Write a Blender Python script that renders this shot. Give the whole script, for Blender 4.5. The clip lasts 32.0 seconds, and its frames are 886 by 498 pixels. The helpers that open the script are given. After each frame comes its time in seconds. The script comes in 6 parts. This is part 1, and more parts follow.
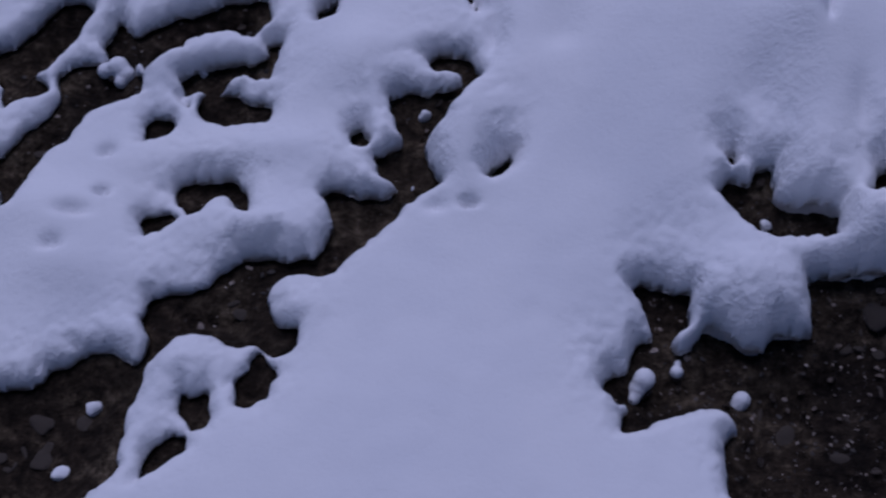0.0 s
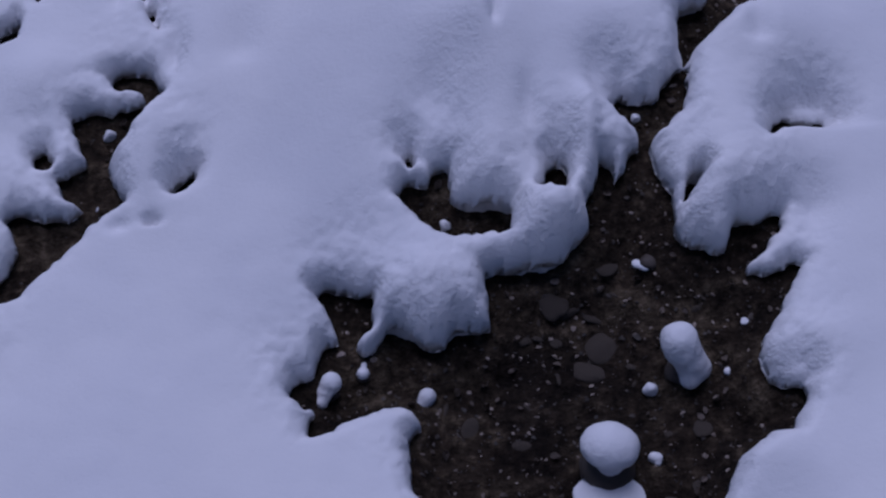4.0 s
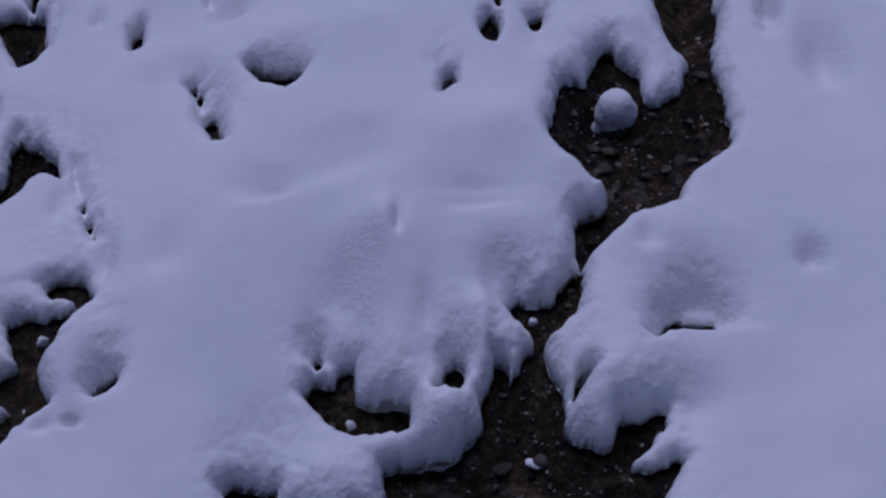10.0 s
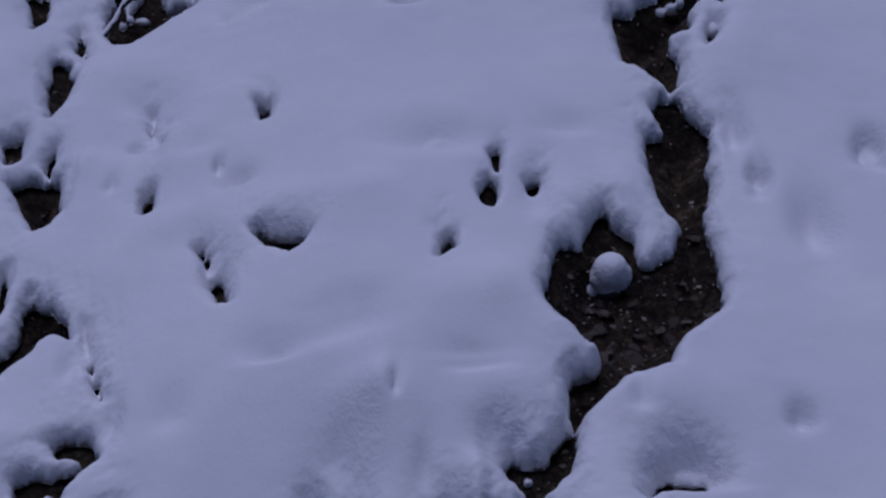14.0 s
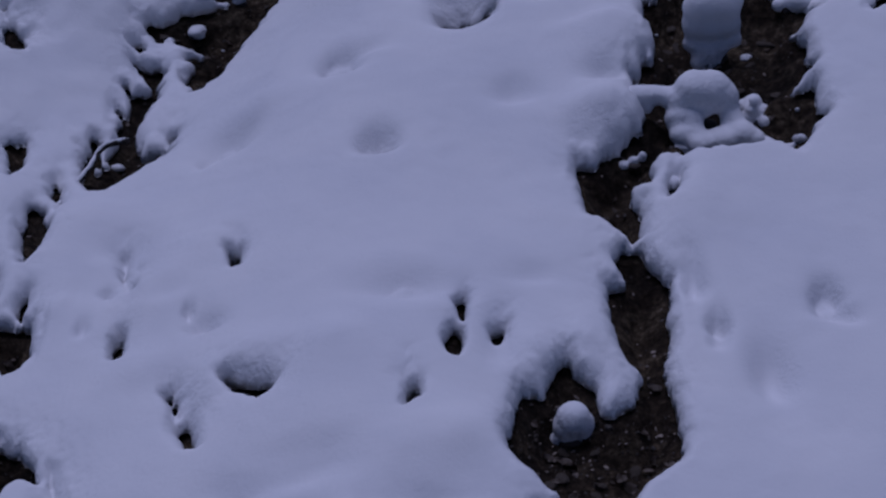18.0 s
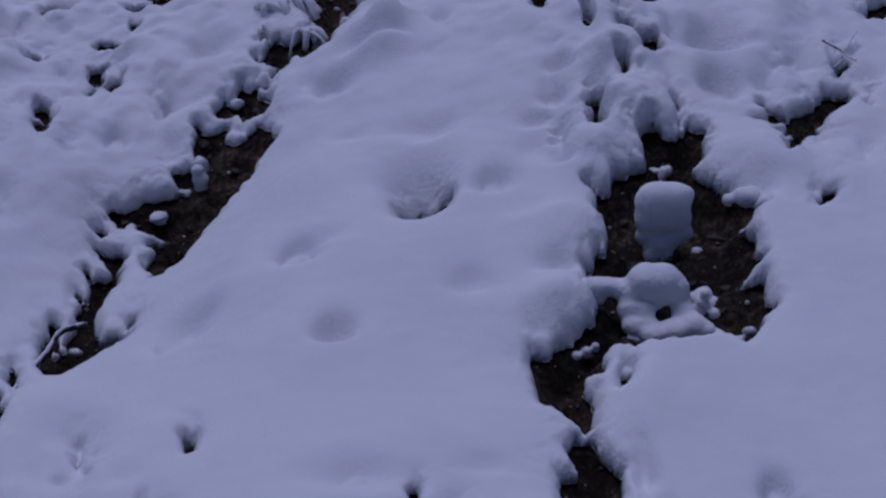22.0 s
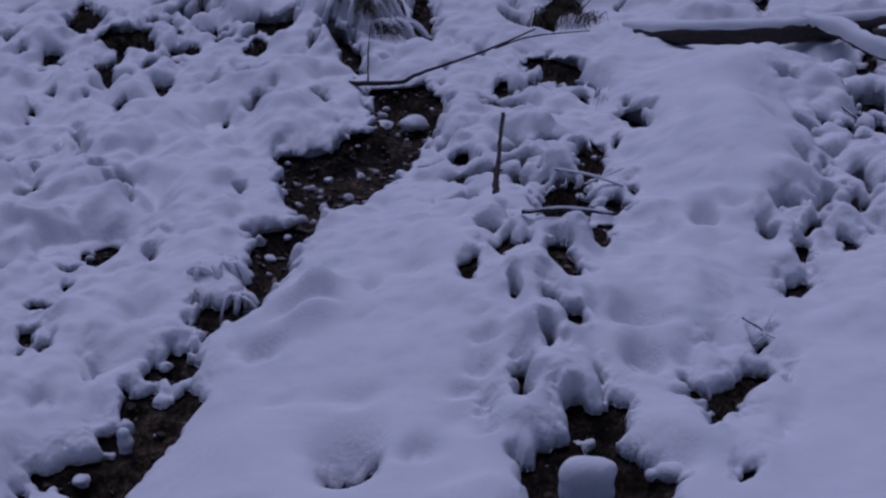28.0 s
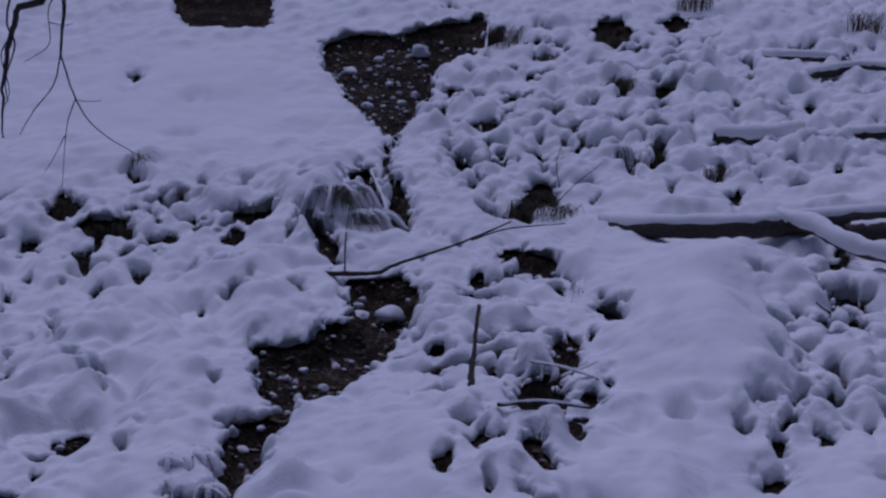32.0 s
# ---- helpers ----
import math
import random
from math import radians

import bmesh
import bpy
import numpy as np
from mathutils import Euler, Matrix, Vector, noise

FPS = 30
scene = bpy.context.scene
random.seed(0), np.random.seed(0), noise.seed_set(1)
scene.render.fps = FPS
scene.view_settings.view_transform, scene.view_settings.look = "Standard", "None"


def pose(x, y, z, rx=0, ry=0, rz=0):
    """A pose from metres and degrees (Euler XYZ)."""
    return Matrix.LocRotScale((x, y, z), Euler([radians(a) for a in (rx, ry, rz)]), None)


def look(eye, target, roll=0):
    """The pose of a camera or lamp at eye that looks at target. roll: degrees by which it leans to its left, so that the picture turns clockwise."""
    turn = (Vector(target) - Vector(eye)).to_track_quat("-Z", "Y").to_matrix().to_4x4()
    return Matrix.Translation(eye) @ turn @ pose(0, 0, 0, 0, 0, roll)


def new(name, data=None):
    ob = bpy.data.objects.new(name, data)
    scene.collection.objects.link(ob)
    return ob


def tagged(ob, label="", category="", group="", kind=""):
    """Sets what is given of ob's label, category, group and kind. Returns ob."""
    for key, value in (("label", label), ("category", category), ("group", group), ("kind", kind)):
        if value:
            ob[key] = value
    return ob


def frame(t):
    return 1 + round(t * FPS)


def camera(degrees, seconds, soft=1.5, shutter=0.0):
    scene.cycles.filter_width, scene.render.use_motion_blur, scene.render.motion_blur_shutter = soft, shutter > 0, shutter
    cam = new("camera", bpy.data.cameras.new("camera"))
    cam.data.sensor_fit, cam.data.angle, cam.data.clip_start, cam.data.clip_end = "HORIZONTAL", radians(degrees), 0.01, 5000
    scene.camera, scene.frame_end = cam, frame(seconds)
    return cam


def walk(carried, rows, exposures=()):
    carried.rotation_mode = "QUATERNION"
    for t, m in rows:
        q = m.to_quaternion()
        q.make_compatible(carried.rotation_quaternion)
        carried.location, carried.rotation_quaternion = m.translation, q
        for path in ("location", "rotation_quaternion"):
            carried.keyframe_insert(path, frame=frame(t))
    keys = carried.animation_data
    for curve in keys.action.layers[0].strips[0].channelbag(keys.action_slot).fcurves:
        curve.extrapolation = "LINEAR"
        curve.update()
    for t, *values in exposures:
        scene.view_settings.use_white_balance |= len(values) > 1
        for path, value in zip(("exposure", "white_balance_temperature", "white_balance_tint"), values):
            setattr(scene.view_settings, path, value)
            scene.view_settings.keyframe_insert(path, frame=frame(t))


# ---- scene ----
# ---- camera ----
cam = camera(30.830, 32.0, soft=2.3, shutter=0.5)
walk(cam, [
    (0, pose(-0.6636, -0.1012, 2.6273, 39.567, 1.447, 5.465)),
    (0.5, pose(-0.6523, -0.0981, 2.6287, 39.697, 0.537, 3.751)),
    (1, pose(-0.6394, -0.0947, 2.6277, 39.746, -0.331, 2.068)),
    (1.5, pose(-0.6192, -0.0932, 2.6266, 39.705, -1.082, 0.763)),
    (2, pose(-0.5917, -0.0992, 2.6327, 39.674, -1.731, -0.356)),
    (2.5, pose(-0.5573, -0.1085, 2.6445, 39.656, -2.055, -1.119)),
    (3, pose(-0.5141, -0.1146, 2.6575, 39.653, -2.131, -1.567)),
    (3.5, pose(-0.4629, -0.1180, 2.6692, 39.663, -1.893, -1.733)),
    (5.5, pose(-0.2237, -0.1551, 2.7064, 40.583, -0.080, -0.802)),
    (6, pose(-0.1925, -0.1688, 2.7249, 40.950, 0.092, -0.755)),
    (6.5, pose(-0.1616, -0.1768, 2.7422, 41.393, 0.259, -0.653)),
    (7, pose(-0.1302, -0.1813, 2.7590, 41.959, 0.370, -0.483)),
    (7.5, pose(-0.1007, -0.1863, 2.7762, 42.574, 0.532, -0.318)),
    (8, pose(-0.0765, -0.1921, 2.7892, 43.332, 0.662, -0.176)),
    (8.5, pose(-0.0582, -0.1985, 2.7988, 44.095, 0.667, -0.023)),
    (9, pose(-0.0458, -0.2073, 2.8098, 44.923, 0.723, -0.019)),
    (9.5, pose(-0.0294, -0.2137, 2.8215, 45.658, 0.775, 0.101)),
    (10, pose(-0.0157, -0.2193, 2.8339, 46.361, 0.888, 0.152)),
    (10.5, pose(-0.0040, -0.2245, 2.8467, 46.986, 0.979, 0.226)),
    (11, pose(0.0059, -0.2298, 2.8596, 47.618, 1.076, 0.286)),
    (11.5, pose(0.0144, -0.2353, 2.8723, 48.215, 1.176, 0.330)),
    (12, pose(0.0216, -0.2410, 2.8849, 48.857, 1.202, 0.382)),
    (12.5, pose(0.0278, -0.2468, 2.8972, 49.464, 1.194, 0.468)),
    (13, pose(0.0329, -0.2527, 2.9092, 50.138, 1.272, 0.525)),
    (13.5, pose(0.0373, -0.2586, 2.9208, 50.799, 1.326, 0.616)),
    (14, pose(0.0410, -0.2645, 2.9320, 51.505, 1.379, 0.700)),
    (14.5, pose(0.0442, -0.2704, 2.9427, 52.163, 1.383, 0.800)),
    (16.5, pose(0.0552, -0.2925, 2.9796, 54.580, 1.002, 0.660)),
    (17, pose(0.0580, -0.2976, 2.9872, 55.147, 0.805, 0.522)),
    (17.5, pose(0.0609, -0.3025, 2.9944, 55.713, 0.635, 0.381)),
    (18, pose(0.0638, -0.3073, 3.0012, 56.377, 0.480, 0.205)),
    (18.5, pose(0.0666, -0.3120, 3.0077, 57.079, 0.339, 0.087)),
    (19, pose(0.0694, -0.3166, 3.0142, 57.892, 0.228, -0.035)),
    (19.5, pose(0.0721, -0.3212, 3.0206, 58.663, 0.132, -0.100)),
    (20, pose(0.0747, -0.3259, 3.0271, 59.482, -0.024, -0.163)),
    (20.5, pose(0.0771, -0.3306, 3.0338, 60.264, -0.156, -0.249)),
    (21, pose(0.0792, -0.3354, 3.0409, 61.128, -0.310, -0.395)),
    (21.5, pose(0.0812, -0.3403, 3.0484, 61.939, -0.509, -0.529)),
    (22, pose(0.0829, -0.3454, 3.0564, 62.797, -0.736, -0.676)),
    (22.5, pose(0.0843, -0.3505, 3.0648, 63.616, -0.944, -0.823)),
    (23, pose(0.0856, -0.3555, 3.0733, 64.487, -1.144, -0.938)),
    (23.5, pose(0.0866, -0.3604, 3.0820, 65.239, -1.347, -1.037)),
    (24, pose(0.0876, -0.3650, 3.0906, 65.991, -1.503, -1.185)),
    (24.5, pose(0.0884, -0.3693, 3.0991, 66.655, -1.736, -1.317)),
    (25, pose(0.0891, -0.3732, 3.1072, 67.388, -1.933, -1.498)),
    (25.5, pose(0.0898, -0.3766, 3.1149, 68.104, -2.113, -1.647)),
    (27.5, pose(0.0923, -0.3832, 3.1389, 71.047, -2.648, -2.335)),
    (28, pose(0.0929, -0.3830, 3.1429, 71.854, -2.770, -2.497)),
    (28.5, pose(0.0936, -0.3822, 3.1463, 72.605, -2.850, -2.622)),
    (29, pose(0.0943, -0.3809, 3.1491, 73.424, -2.949, -2.746)),
    (29.5, pose(0.0951, -0.3791, 3.1515, 74.234, -3.091, -2.833)),
    (30, pose(0.0958, -0.3769, 3.1534, 75.144, -3.178, -2.933)),
    (30.5, pose(0.0966, -0.3745, 3.1549, 76.008, -3.281, -3.002)),
    (31, pose(0.0973, -0.3717, 3.1563, 76.922, -3.352, -3.070)),
    (31.5, pose(0.0981, -0.3689, 3.1574, 77.740, -3.444, -3.118)),
    (32, pose(0.0988, -0.3659, 3.1585, 78.577, -3.473, -3.169)),
], [(0.0, -0.36, 5110, 30), (6.0, -0.29, 5110, 30), (12.0, -0.64, 5070, 30), (19.0, -0.68, 5070, 31), (26.0, -0.66, 5070, 33), (32.0, -0.70, 5110, 36)])

# ---- light: blue dusk under an even overcast sky ----
world = bpy.data.worlds.new("dusk")
scene.world = world
world.use_nodes = True
wn, wl = world.node_tree.nodes, world.node_tree.links
sky = wn.new("ShaderNodeTexSky")
sky.sky_type, sky.sun_disc = "NISHITA", False
sky.sun_elevation, sky.sun_rotation = radians(67), radians(-20)
sky.air_density, sky.dust_density, sky.ozone_density = 1.0, 0.6, 4.0
wl.new(sky.outputs[0], wn["Background"].inputs[0])
wn["Background"].inputs[1].default_value = 0.03
sun_data = bpy.data.lights.new("sun", "SUN")
sun_data.energy, sun_data.angle, sun_data.color = 1.5, radians(48), (1.0, 0.95, 0.93)
sun = new("sun", sun_data)
sun.matrix_world = look((-1.6, 9.3, 11), (0, 5, 0))


# ---- materials ----
def material(name):
    m = bpy.data.materials.new(name)
    m.use_nodes = True
    n = m.node_tree.nodes
    return m, n, m.node_tree.links, n["Principled BSDF"]


def ramp(n, l, source, stops):
    r = n.new("ShaderNodeValToRGB")
    while len(r.color_ramp.elements) < len(stops):
        r.color_ramp.elements.new(0.5)
    for e, (p, c) in zip(r.color_ramp.elements, stops):
        e.position, e.color = p, (*c, 1)
    l.new(source, r.inputs[0])
    return r.outputs[0]


def grain(n, l, scale, detail=4.0, rough=0.6, stretch=None):
    c = n.new("ShaderNodeTexCoord")
    t = n.new("ShaderNodeTexNoise")
    t.inputs["Scale"].default_value, t.inputs["Detail"].default_value, t.inputs["Roughness"].default_value = scale, detail, rough
    if stretch:
        m = n.new("ShaderNodeMapping")
        m.inputs["Scale"].default_value = stretch
        l.new(c.outputs["Object"], m.inputs[0])
        l.new(m.outputs[0], t.inputs[0])
    else:
        l.new(c.outputs["Object"], t.inputs[0])
    return t.outputs[0]


def relief(n, l, bsdf, parts):
    last = None
    for source, strength, distance in parts:
        b = n.new("ShaderNodeBump")
        b.inputs["Strength"].default_value, b.inputs["Distance"].default_value = strength, distance
        l.new(source, b.inputs["Height"])
        if last:
            l.new(last.outputs[0], b.inputs["Normal"])
        last = b
    l.new(last.outputs[0], bsdf.inputs["Normal"])


def snow_material():
    """Fresh snow: smooth where it lies flat, crumbly where it hangs on a slope."""
    m, n, l, b = material("snow")
    big = grain(n, l, 2.3, 3)
    l.new(ramp(n, l, big, [(0.3, (0.78, 0.79, 0.82)), (0.7, (0.86, 0.86, 0.87))]), b.inputs["Base Color"])
    b.inputs["Roughness"].default_value = 0.75
    b.inputs["Specular IOR Level"].default_value = 0.25
    shape, parts = n.new("ShaderNodeNewGeometry"), n.new("ShaderNodeSeparateXYZ")
    l.new(shape.outputs["Normal"], parts.inputs[0])
    steep = ramp(n, l, parts.outputs[2], [(0.45, (1, 1, 1)), (0.97, (0.08, 0.08, 0.08))])
    crumbs = n.new("ShaderNodeMath")
    crumbs.operation = "MULTIPLY"
    l.new(grain(n, l, 62, 5, 0.62), crumbs.inputs[0])
    l.new(steep, crumbs.inputs[1])
    relief(n, l, b, [(grain(n, l, 26, 4, 0.6), 0.22, 0.006), (crumbs.outputs[0], 0.65, 0.015), (grain(n, l, 170, 3, 0.7), 0.25, 0.003)])
    return m


def soil_material():
    """Wet earth with mats of rotten leaves and worn stone, mottled at several sizes."""
    m, n, l, b = material("wet_soil")
    patch, mats, mid, fine = grain(n, l, 3.2, 4, 0.6), grain(n, l, 11, 5, 0.7, (0.7, 1.0, 1.0)), grain(n, l, 38, 5, 0.7), grain(n, l, 130, 3, 0.7)
    mix = n.new("ShaderNodeMix")
    mix.data_type, mix.blend_type = "RGBA", "MIX"
    l.new(ramp(n, l, mats, [(0.48, (0, 0, 0)), (0.62, (1, 1, 1))]), mix.inputs["Factor"])
    l.new(ramp(n, l, mid, [(0.36, (0.018, 0.014, 0.012)), (0.56, (0.055, 0.042, 0.033)), (0.72, (0.14, 0.108, 0.08))]), mix.inputs["A"])
    l.new(ramp(n, l, mid, [(0.33, (0.026, 0.019, 0.015)), (0.55, (0.13, 0.104, 0.078)), (0.72, (0.30, 0.24, 0.19))]), mix.inputs["B"])
    tone = n.new("ShaderNodeMix")
    tone.data_type, tone.blend_type = "RGBA", "MULTIPLY"
    tone.inputs["Factor"].default_value = 1.0
    l.new(mix.outputs["Result"], tone.inputs["A"])
    l.new(ramp(n, l, patch, [(0.38, (0.35, 0.33, 0.30)), (0.62, (1.0, 0.97, 0.85))]), tone.inputs["B"])
    l.new(tone.outputs["Result"], b.inputs["Base Color"])
    l.new(ramp(n, l, patch, [(0.3, (0.65, 0.65, 0.65)), (0.5, (1, 1, 1))]), b.inputs["Roughness"])
    b.inputs["Specular IOR Level"].default_value = 0.1
    relief(n, l, b, [(mats, 0.8, 0.05), (mid, 1.0, 0.02), (fine, 0.8, 0.006)])
    return m


def varied_material(name, dark, light, scale=60, rough=0.8, spread=0.5):
    """A grainy surface whose pieces differ a little from one another."""
    m, n, l, b = material(name)
    g = grain(n, l, scale, 4, 0.65)
    info = n.new("ShaderNodeNewGeometry")
    add = n.new("ShaderNodeMath")
    add.operation = "MULTIPLY_ADD"
    l.new(info.outputs["Random Per Island"], add.inputs[0])
    add.inputs[1].default_value = spread
    l.new(g, add.inputs[2])
    l.new(ramp(n, l, add.outputs[0], [(0.35, dark), (0.95, light)]), b.inputs["Base Color"])
    b.inputs["Roughness"].default_value = rough
    relief(n, l, b, [(g, 0.6, 0.004)])
    return m


SNOW, SOIL = snow_material(), soil_material()
STONE = varied_material("stone", (0.008, 0.006, 0.005), (0.06, 0.048, 0.039), 40, 0.7)
SLATE = varied_material("wet_slate", (0.012, 0.009, 0.007), (0.10, 0.078, 0.058), 60, 0.85, 0.25)
LEAF = varied_material("dead_leaf", (0.02, 0.012, 0.008), (0.26, 0.21, 0.17), 90, 0.5, 0.7)
BARK = varied_material("bark", (0.012, 0.01, 0.009), (0.07, 0.055, 0.045), 55, 0.85, 0.2)
STRAW = varied_material("dry_grass", (0.012, 0.012, 0.006), (0.085, 0.075, 0.04), 50, 0.8, 0.6)
STALK = varied_material("dead_stalk", (0.05, 0.035, 0.028), (0.22, 0.17, 0.14), 70, 0.8, 0.2)


# ---- lie of the land ----
def lattice(i, j, seed):
    h = (i.astype(np.int64) * 374761393 + j.astype(np.int64) * 668265263 + seed * 1442695041) & 0xFFFFFFFF
    h = ((h ^ (h >> 13)) * 1274126177) & 0xFFFFFFFF
    return ((h ^ (h >> 16)) & 0xFFFF) / 65535.0


def ripple(x, y, scale, seed):
    """Smooth value noise, -1 to 1, with about scale bumps a metre."""
    turn = 0.7 + seed * 1.3
    u, v = (x * math.cos(turn) - y * math.sin(turn)) * scale, (x * math.sin(turn) + y * math.cos(turn)) * scale
    i, j = np.floor(u), np.floor(v)
    a, b = u - i, v - j
    a, b = a * a * a * (a * (a * 6 - 15) + 10), b * b * b * (b * (b * 6 - 15) + 10)
    i, j = i.astype(np.int64), j.astype(np.int64)
    low = lattice(i, j, seed) * (1 - a) + lattice(i + 1, j, seed) * a
    high = lattice(i, j + 1, seed) * (1 - a) + lattice(i + 1, j + 1, seed) * a
    return 2 * (low * (1 - b) + high * b) - 1


def ease(a, b, t):
    t = np.clip((t - a) / (b - a), 0, 1)
    return t * t * (3 - 2 * t)


def bump(x, y, cx, cy, sx, sy):
    return np.exp(-((x - cx) / sx) ** 2 - ((y - cy) / sy) ** 2)


def lie(x, y):
    """Height of the snow's broad surface: a gentle slope that climbs away, a low ridge and two troughs."""
    z = 0.02 + 0.1 * np.clip(x, -6, 6) + 0.095 * np.clip(y, -8, 70)
    z = z + 0.13 * bump(x, y, -0.2, 2.9, 0.55, 0.9) - 0.21 * bump(x, y, -1.0, 5.2, 0.5, 1.3)
    z = z + 0.22 * bump(x, y, 0.8, 6.5, 0.8, 1.2) - 0.10 * bump(x, y, -0.3, 1.8, 0.4, 0.5)
    return z + 0.11 * np.log1p(np.exp(1.5 * np.clip(y - 11.0, -20, 40))) / 1.5


PATCHES, DENTS, LUMPS, BOWLS = [], [], [], []


def bare(outline, edge):
    """A bare patch with its outline on plan and the width of the rounded snow edge round it; a small one lies at the lower side of a bowl, and over one up the slope the snow hangs like a brow, and thins out below it."""
    PATCHES.append((outline, edge))
    xs, ys = zip(*outline)
    wide, y0, y1, x = max(xs) - min(xs), min(ys), max(ys), (max(xs) + min(xs)) / 2
    if wide < 0.17 and y0 < 5.2:
        r = wide / 2 + 0.02
        BOWLS.append((x, (y0 + y1) / 2 + 1.1 * r, 1.25 * r, max(1.2 * r, 0.45 * (y1 - y0)), min(0.02, 0.004 + 0.1 * wide)))
    elif wide < 0.45 and y0 > 5.2:
        k = min(1.0, (y0 - 5.2) / 1.5) * min(1.0, 0.45 + 2.2 * wide)
        LUMPS.append((x, y1 + 0.09, 0.6 * wide + 0.03, 0.10, 0.035 * k))
        LUMPS.append((x, y0 - 0.05, 0.6 * wide + 0.03, 0.14, -0.055 * k))


def dent(x, y, rx, ry, depth):
    DENTS.append((x, y, rx, ry, depth))


def lump(x, y, rx, ry, height):
    LUMPS.append((x, y, rx, ry, height))


# the brook beds and the thawed holes, from the near bank to the far one
# the narrow brook and thawed steps at the near foot of the slope
bare([(-2.075, 2.590), (-2.025, 2.617), (-1.998, 2.651), (-1.958, 2.701), (-1.934, 2.753), (-1.884, 2.760), (-1.837, 2.713), (-1.849, 2.639), (-1.871, 2.580), (-1.888, 2.538), (-1.914, 2.504), (-1.948, 2.499), (-1.879, 2.446), (-1.903, 2.432), (-1.955, 2.413), (-1.981, 2.388)], 0.048)
bare([(-1.907, 2.094), (-1.982, 2.255), (-1.944, 2.290), (-1.922, 2.333), (-1.880, 2.357), (-1.866, 2.387), (-1.851, 2.417), (-1.878, 2.475), (-1.869, 2.512), (-1.831, 2.527), (-1.778, 2.544), (-1.744, 2.549), (-1.707, 2.526), (-1.667, 2.452), (-1.670, 2.421), (-1.697, 2.406), (-1.728, 2.392), (-1.769, 2.364), (-1.808, 2.319), (-1.814, 2.277), (-1.843, 2.257), (-1.869, 2.199), (-1.885, 2.142), (-1.889, 2.089)], 0.048)
bare([(-1.797, 2.590), (-1.777, 2.636), (-1.760, 2.669), (-1.730, 2.635), (-1.710, 2.620), (-1.680, 2.643), (-1.620, 2.663), (-1.567, 2.682), (-1.523, 2.710), (-1.461, 2.713), (-1.406, 2.717), (-1.387, 2.630), (-1.400, 2.600), (-1.418, 2.564), (-1.436, 2.562), (-1.460, 2.589), (-1.507, 2.596), (-1.555, 2.585), (-1.588, 2.567), (-1.615, 2.534), (-1.645, 2.498), (-1.666, 2.500), (-1.686, 2.524), (-1.723, 2.525), (-1.750, 2.537)], 0.048)
bare([(-1.387, 2.554), (-1.344, 2.563), (-1.357, 2.477), (-1.359, 2.442), (-1.386, 2.443), (-1.406, 2.455), (-1.439, 2.460), (-1.471, 2.435), (-1.493, 2.425), (-1.524, 2.425), (-1.557, 2.413), (-1.573, 2.467), (-1.543, 2.485), (-1.479, 2.498), (-1.398, 2.493), (-1.383, 2.512)], 0.048)
bare([(-1.523, 2.373), (-1.514, 2.419), (-1.481, 2.429), (-1.441, 2.421), (-1.410, 2.397), (-1.369, 2.386), (-1.343, 2.367), (-1.346, 2.307), (-1.366, 2.308), (-1.413, 2.320), (-1.477, 2.332)], 0.048)
bare([(-1.572, 2.416), (-1.560, 2.426), (-1.534, 2.391), (-1.534, 2.370)], 0.028)
bare([(-1.627, 2.277), (-1.645, 2.339), (-1.622, 2.358), (-1.589, 2.361), (-1.558, 2.334), (-1.570, 2.299), (-1.604, 2.286)], 0.045)
bare([(-1.540, 2.137), (-1.512, 2.168), (-1.473, 2.170), (-1.447, 2.165), (-1.402, 2.164), (-1.381, 2.150), (-1.355, 2.127), (-1.347, 2.060), (-1.352, 2.060), (-1.376, 2.076), (-1.401, 2.110), (-1.427, 2.138), (-1.441, 2.103), (-1.450, 2.075), (-1.478, 2.068), (-1.495, 2.091)], 0.048)
bare([(-1.579, 2.023), (-1.597, 2.079), (-1.568, 2.090), (-1.536, 2.091), (-1.508, 2.066), (-1.528, 2.038), (-1.560, 2.030)], 0.045)
bare([(-1.082, 2.371), (-1.046, 2.389), (-0.994, 2.372), (-0.958, 2.387), (-0.931, 2.394), (-0.915, 2.386), (-0.941, 2.426), (-0.982, 2.439), (-1.014, 2.471), (-0.968, 2.500), (-0.916, 2.488), (-0.888, 2.414), (-0.916, 2.344), (-0.953, 2.280), (-0.982, 2.251), (-0.990, 2.223), (-0.977, 2.199), (-0.940, 2.132), (-0.982, 2.108), (-1.022, 2.078), (-1.043, 2.042), (-1.073, 2.008), (-1.105, 1.971), (-1.130, 1.926), (-1.135, 1.901), (-1.161, 1.899), (-1.191, 1.918), (-1.178, 2.004), (-1.162, 2.037), (-1.198, 2.107), (-1.165, 2.126), (-1.114, 2.114), (-1.066, 2.119), (-1.026, 2.138), (-1.002, 2.137), (-1.020, 2.153), (-1.061, 2.148), (-1.098, 2.206), (-1.067, 2.231), (-1.029, 2.244), (-1.034, 2.248), (-1.055, 2.290)], 0.048)
bare([(-1.165, 2.279), (-1.135, 2.291), (-1.114, 2.251), (-1.123, 2.214), (-1.139, 2.219)], 0.037)
bare([(-0.859, 2.149), (-0.843, 2.190), (-0.815, 2.215), (-0.803, 2.215), (-0.822, 2.152), (-0.844, 2.135)], 0.040)
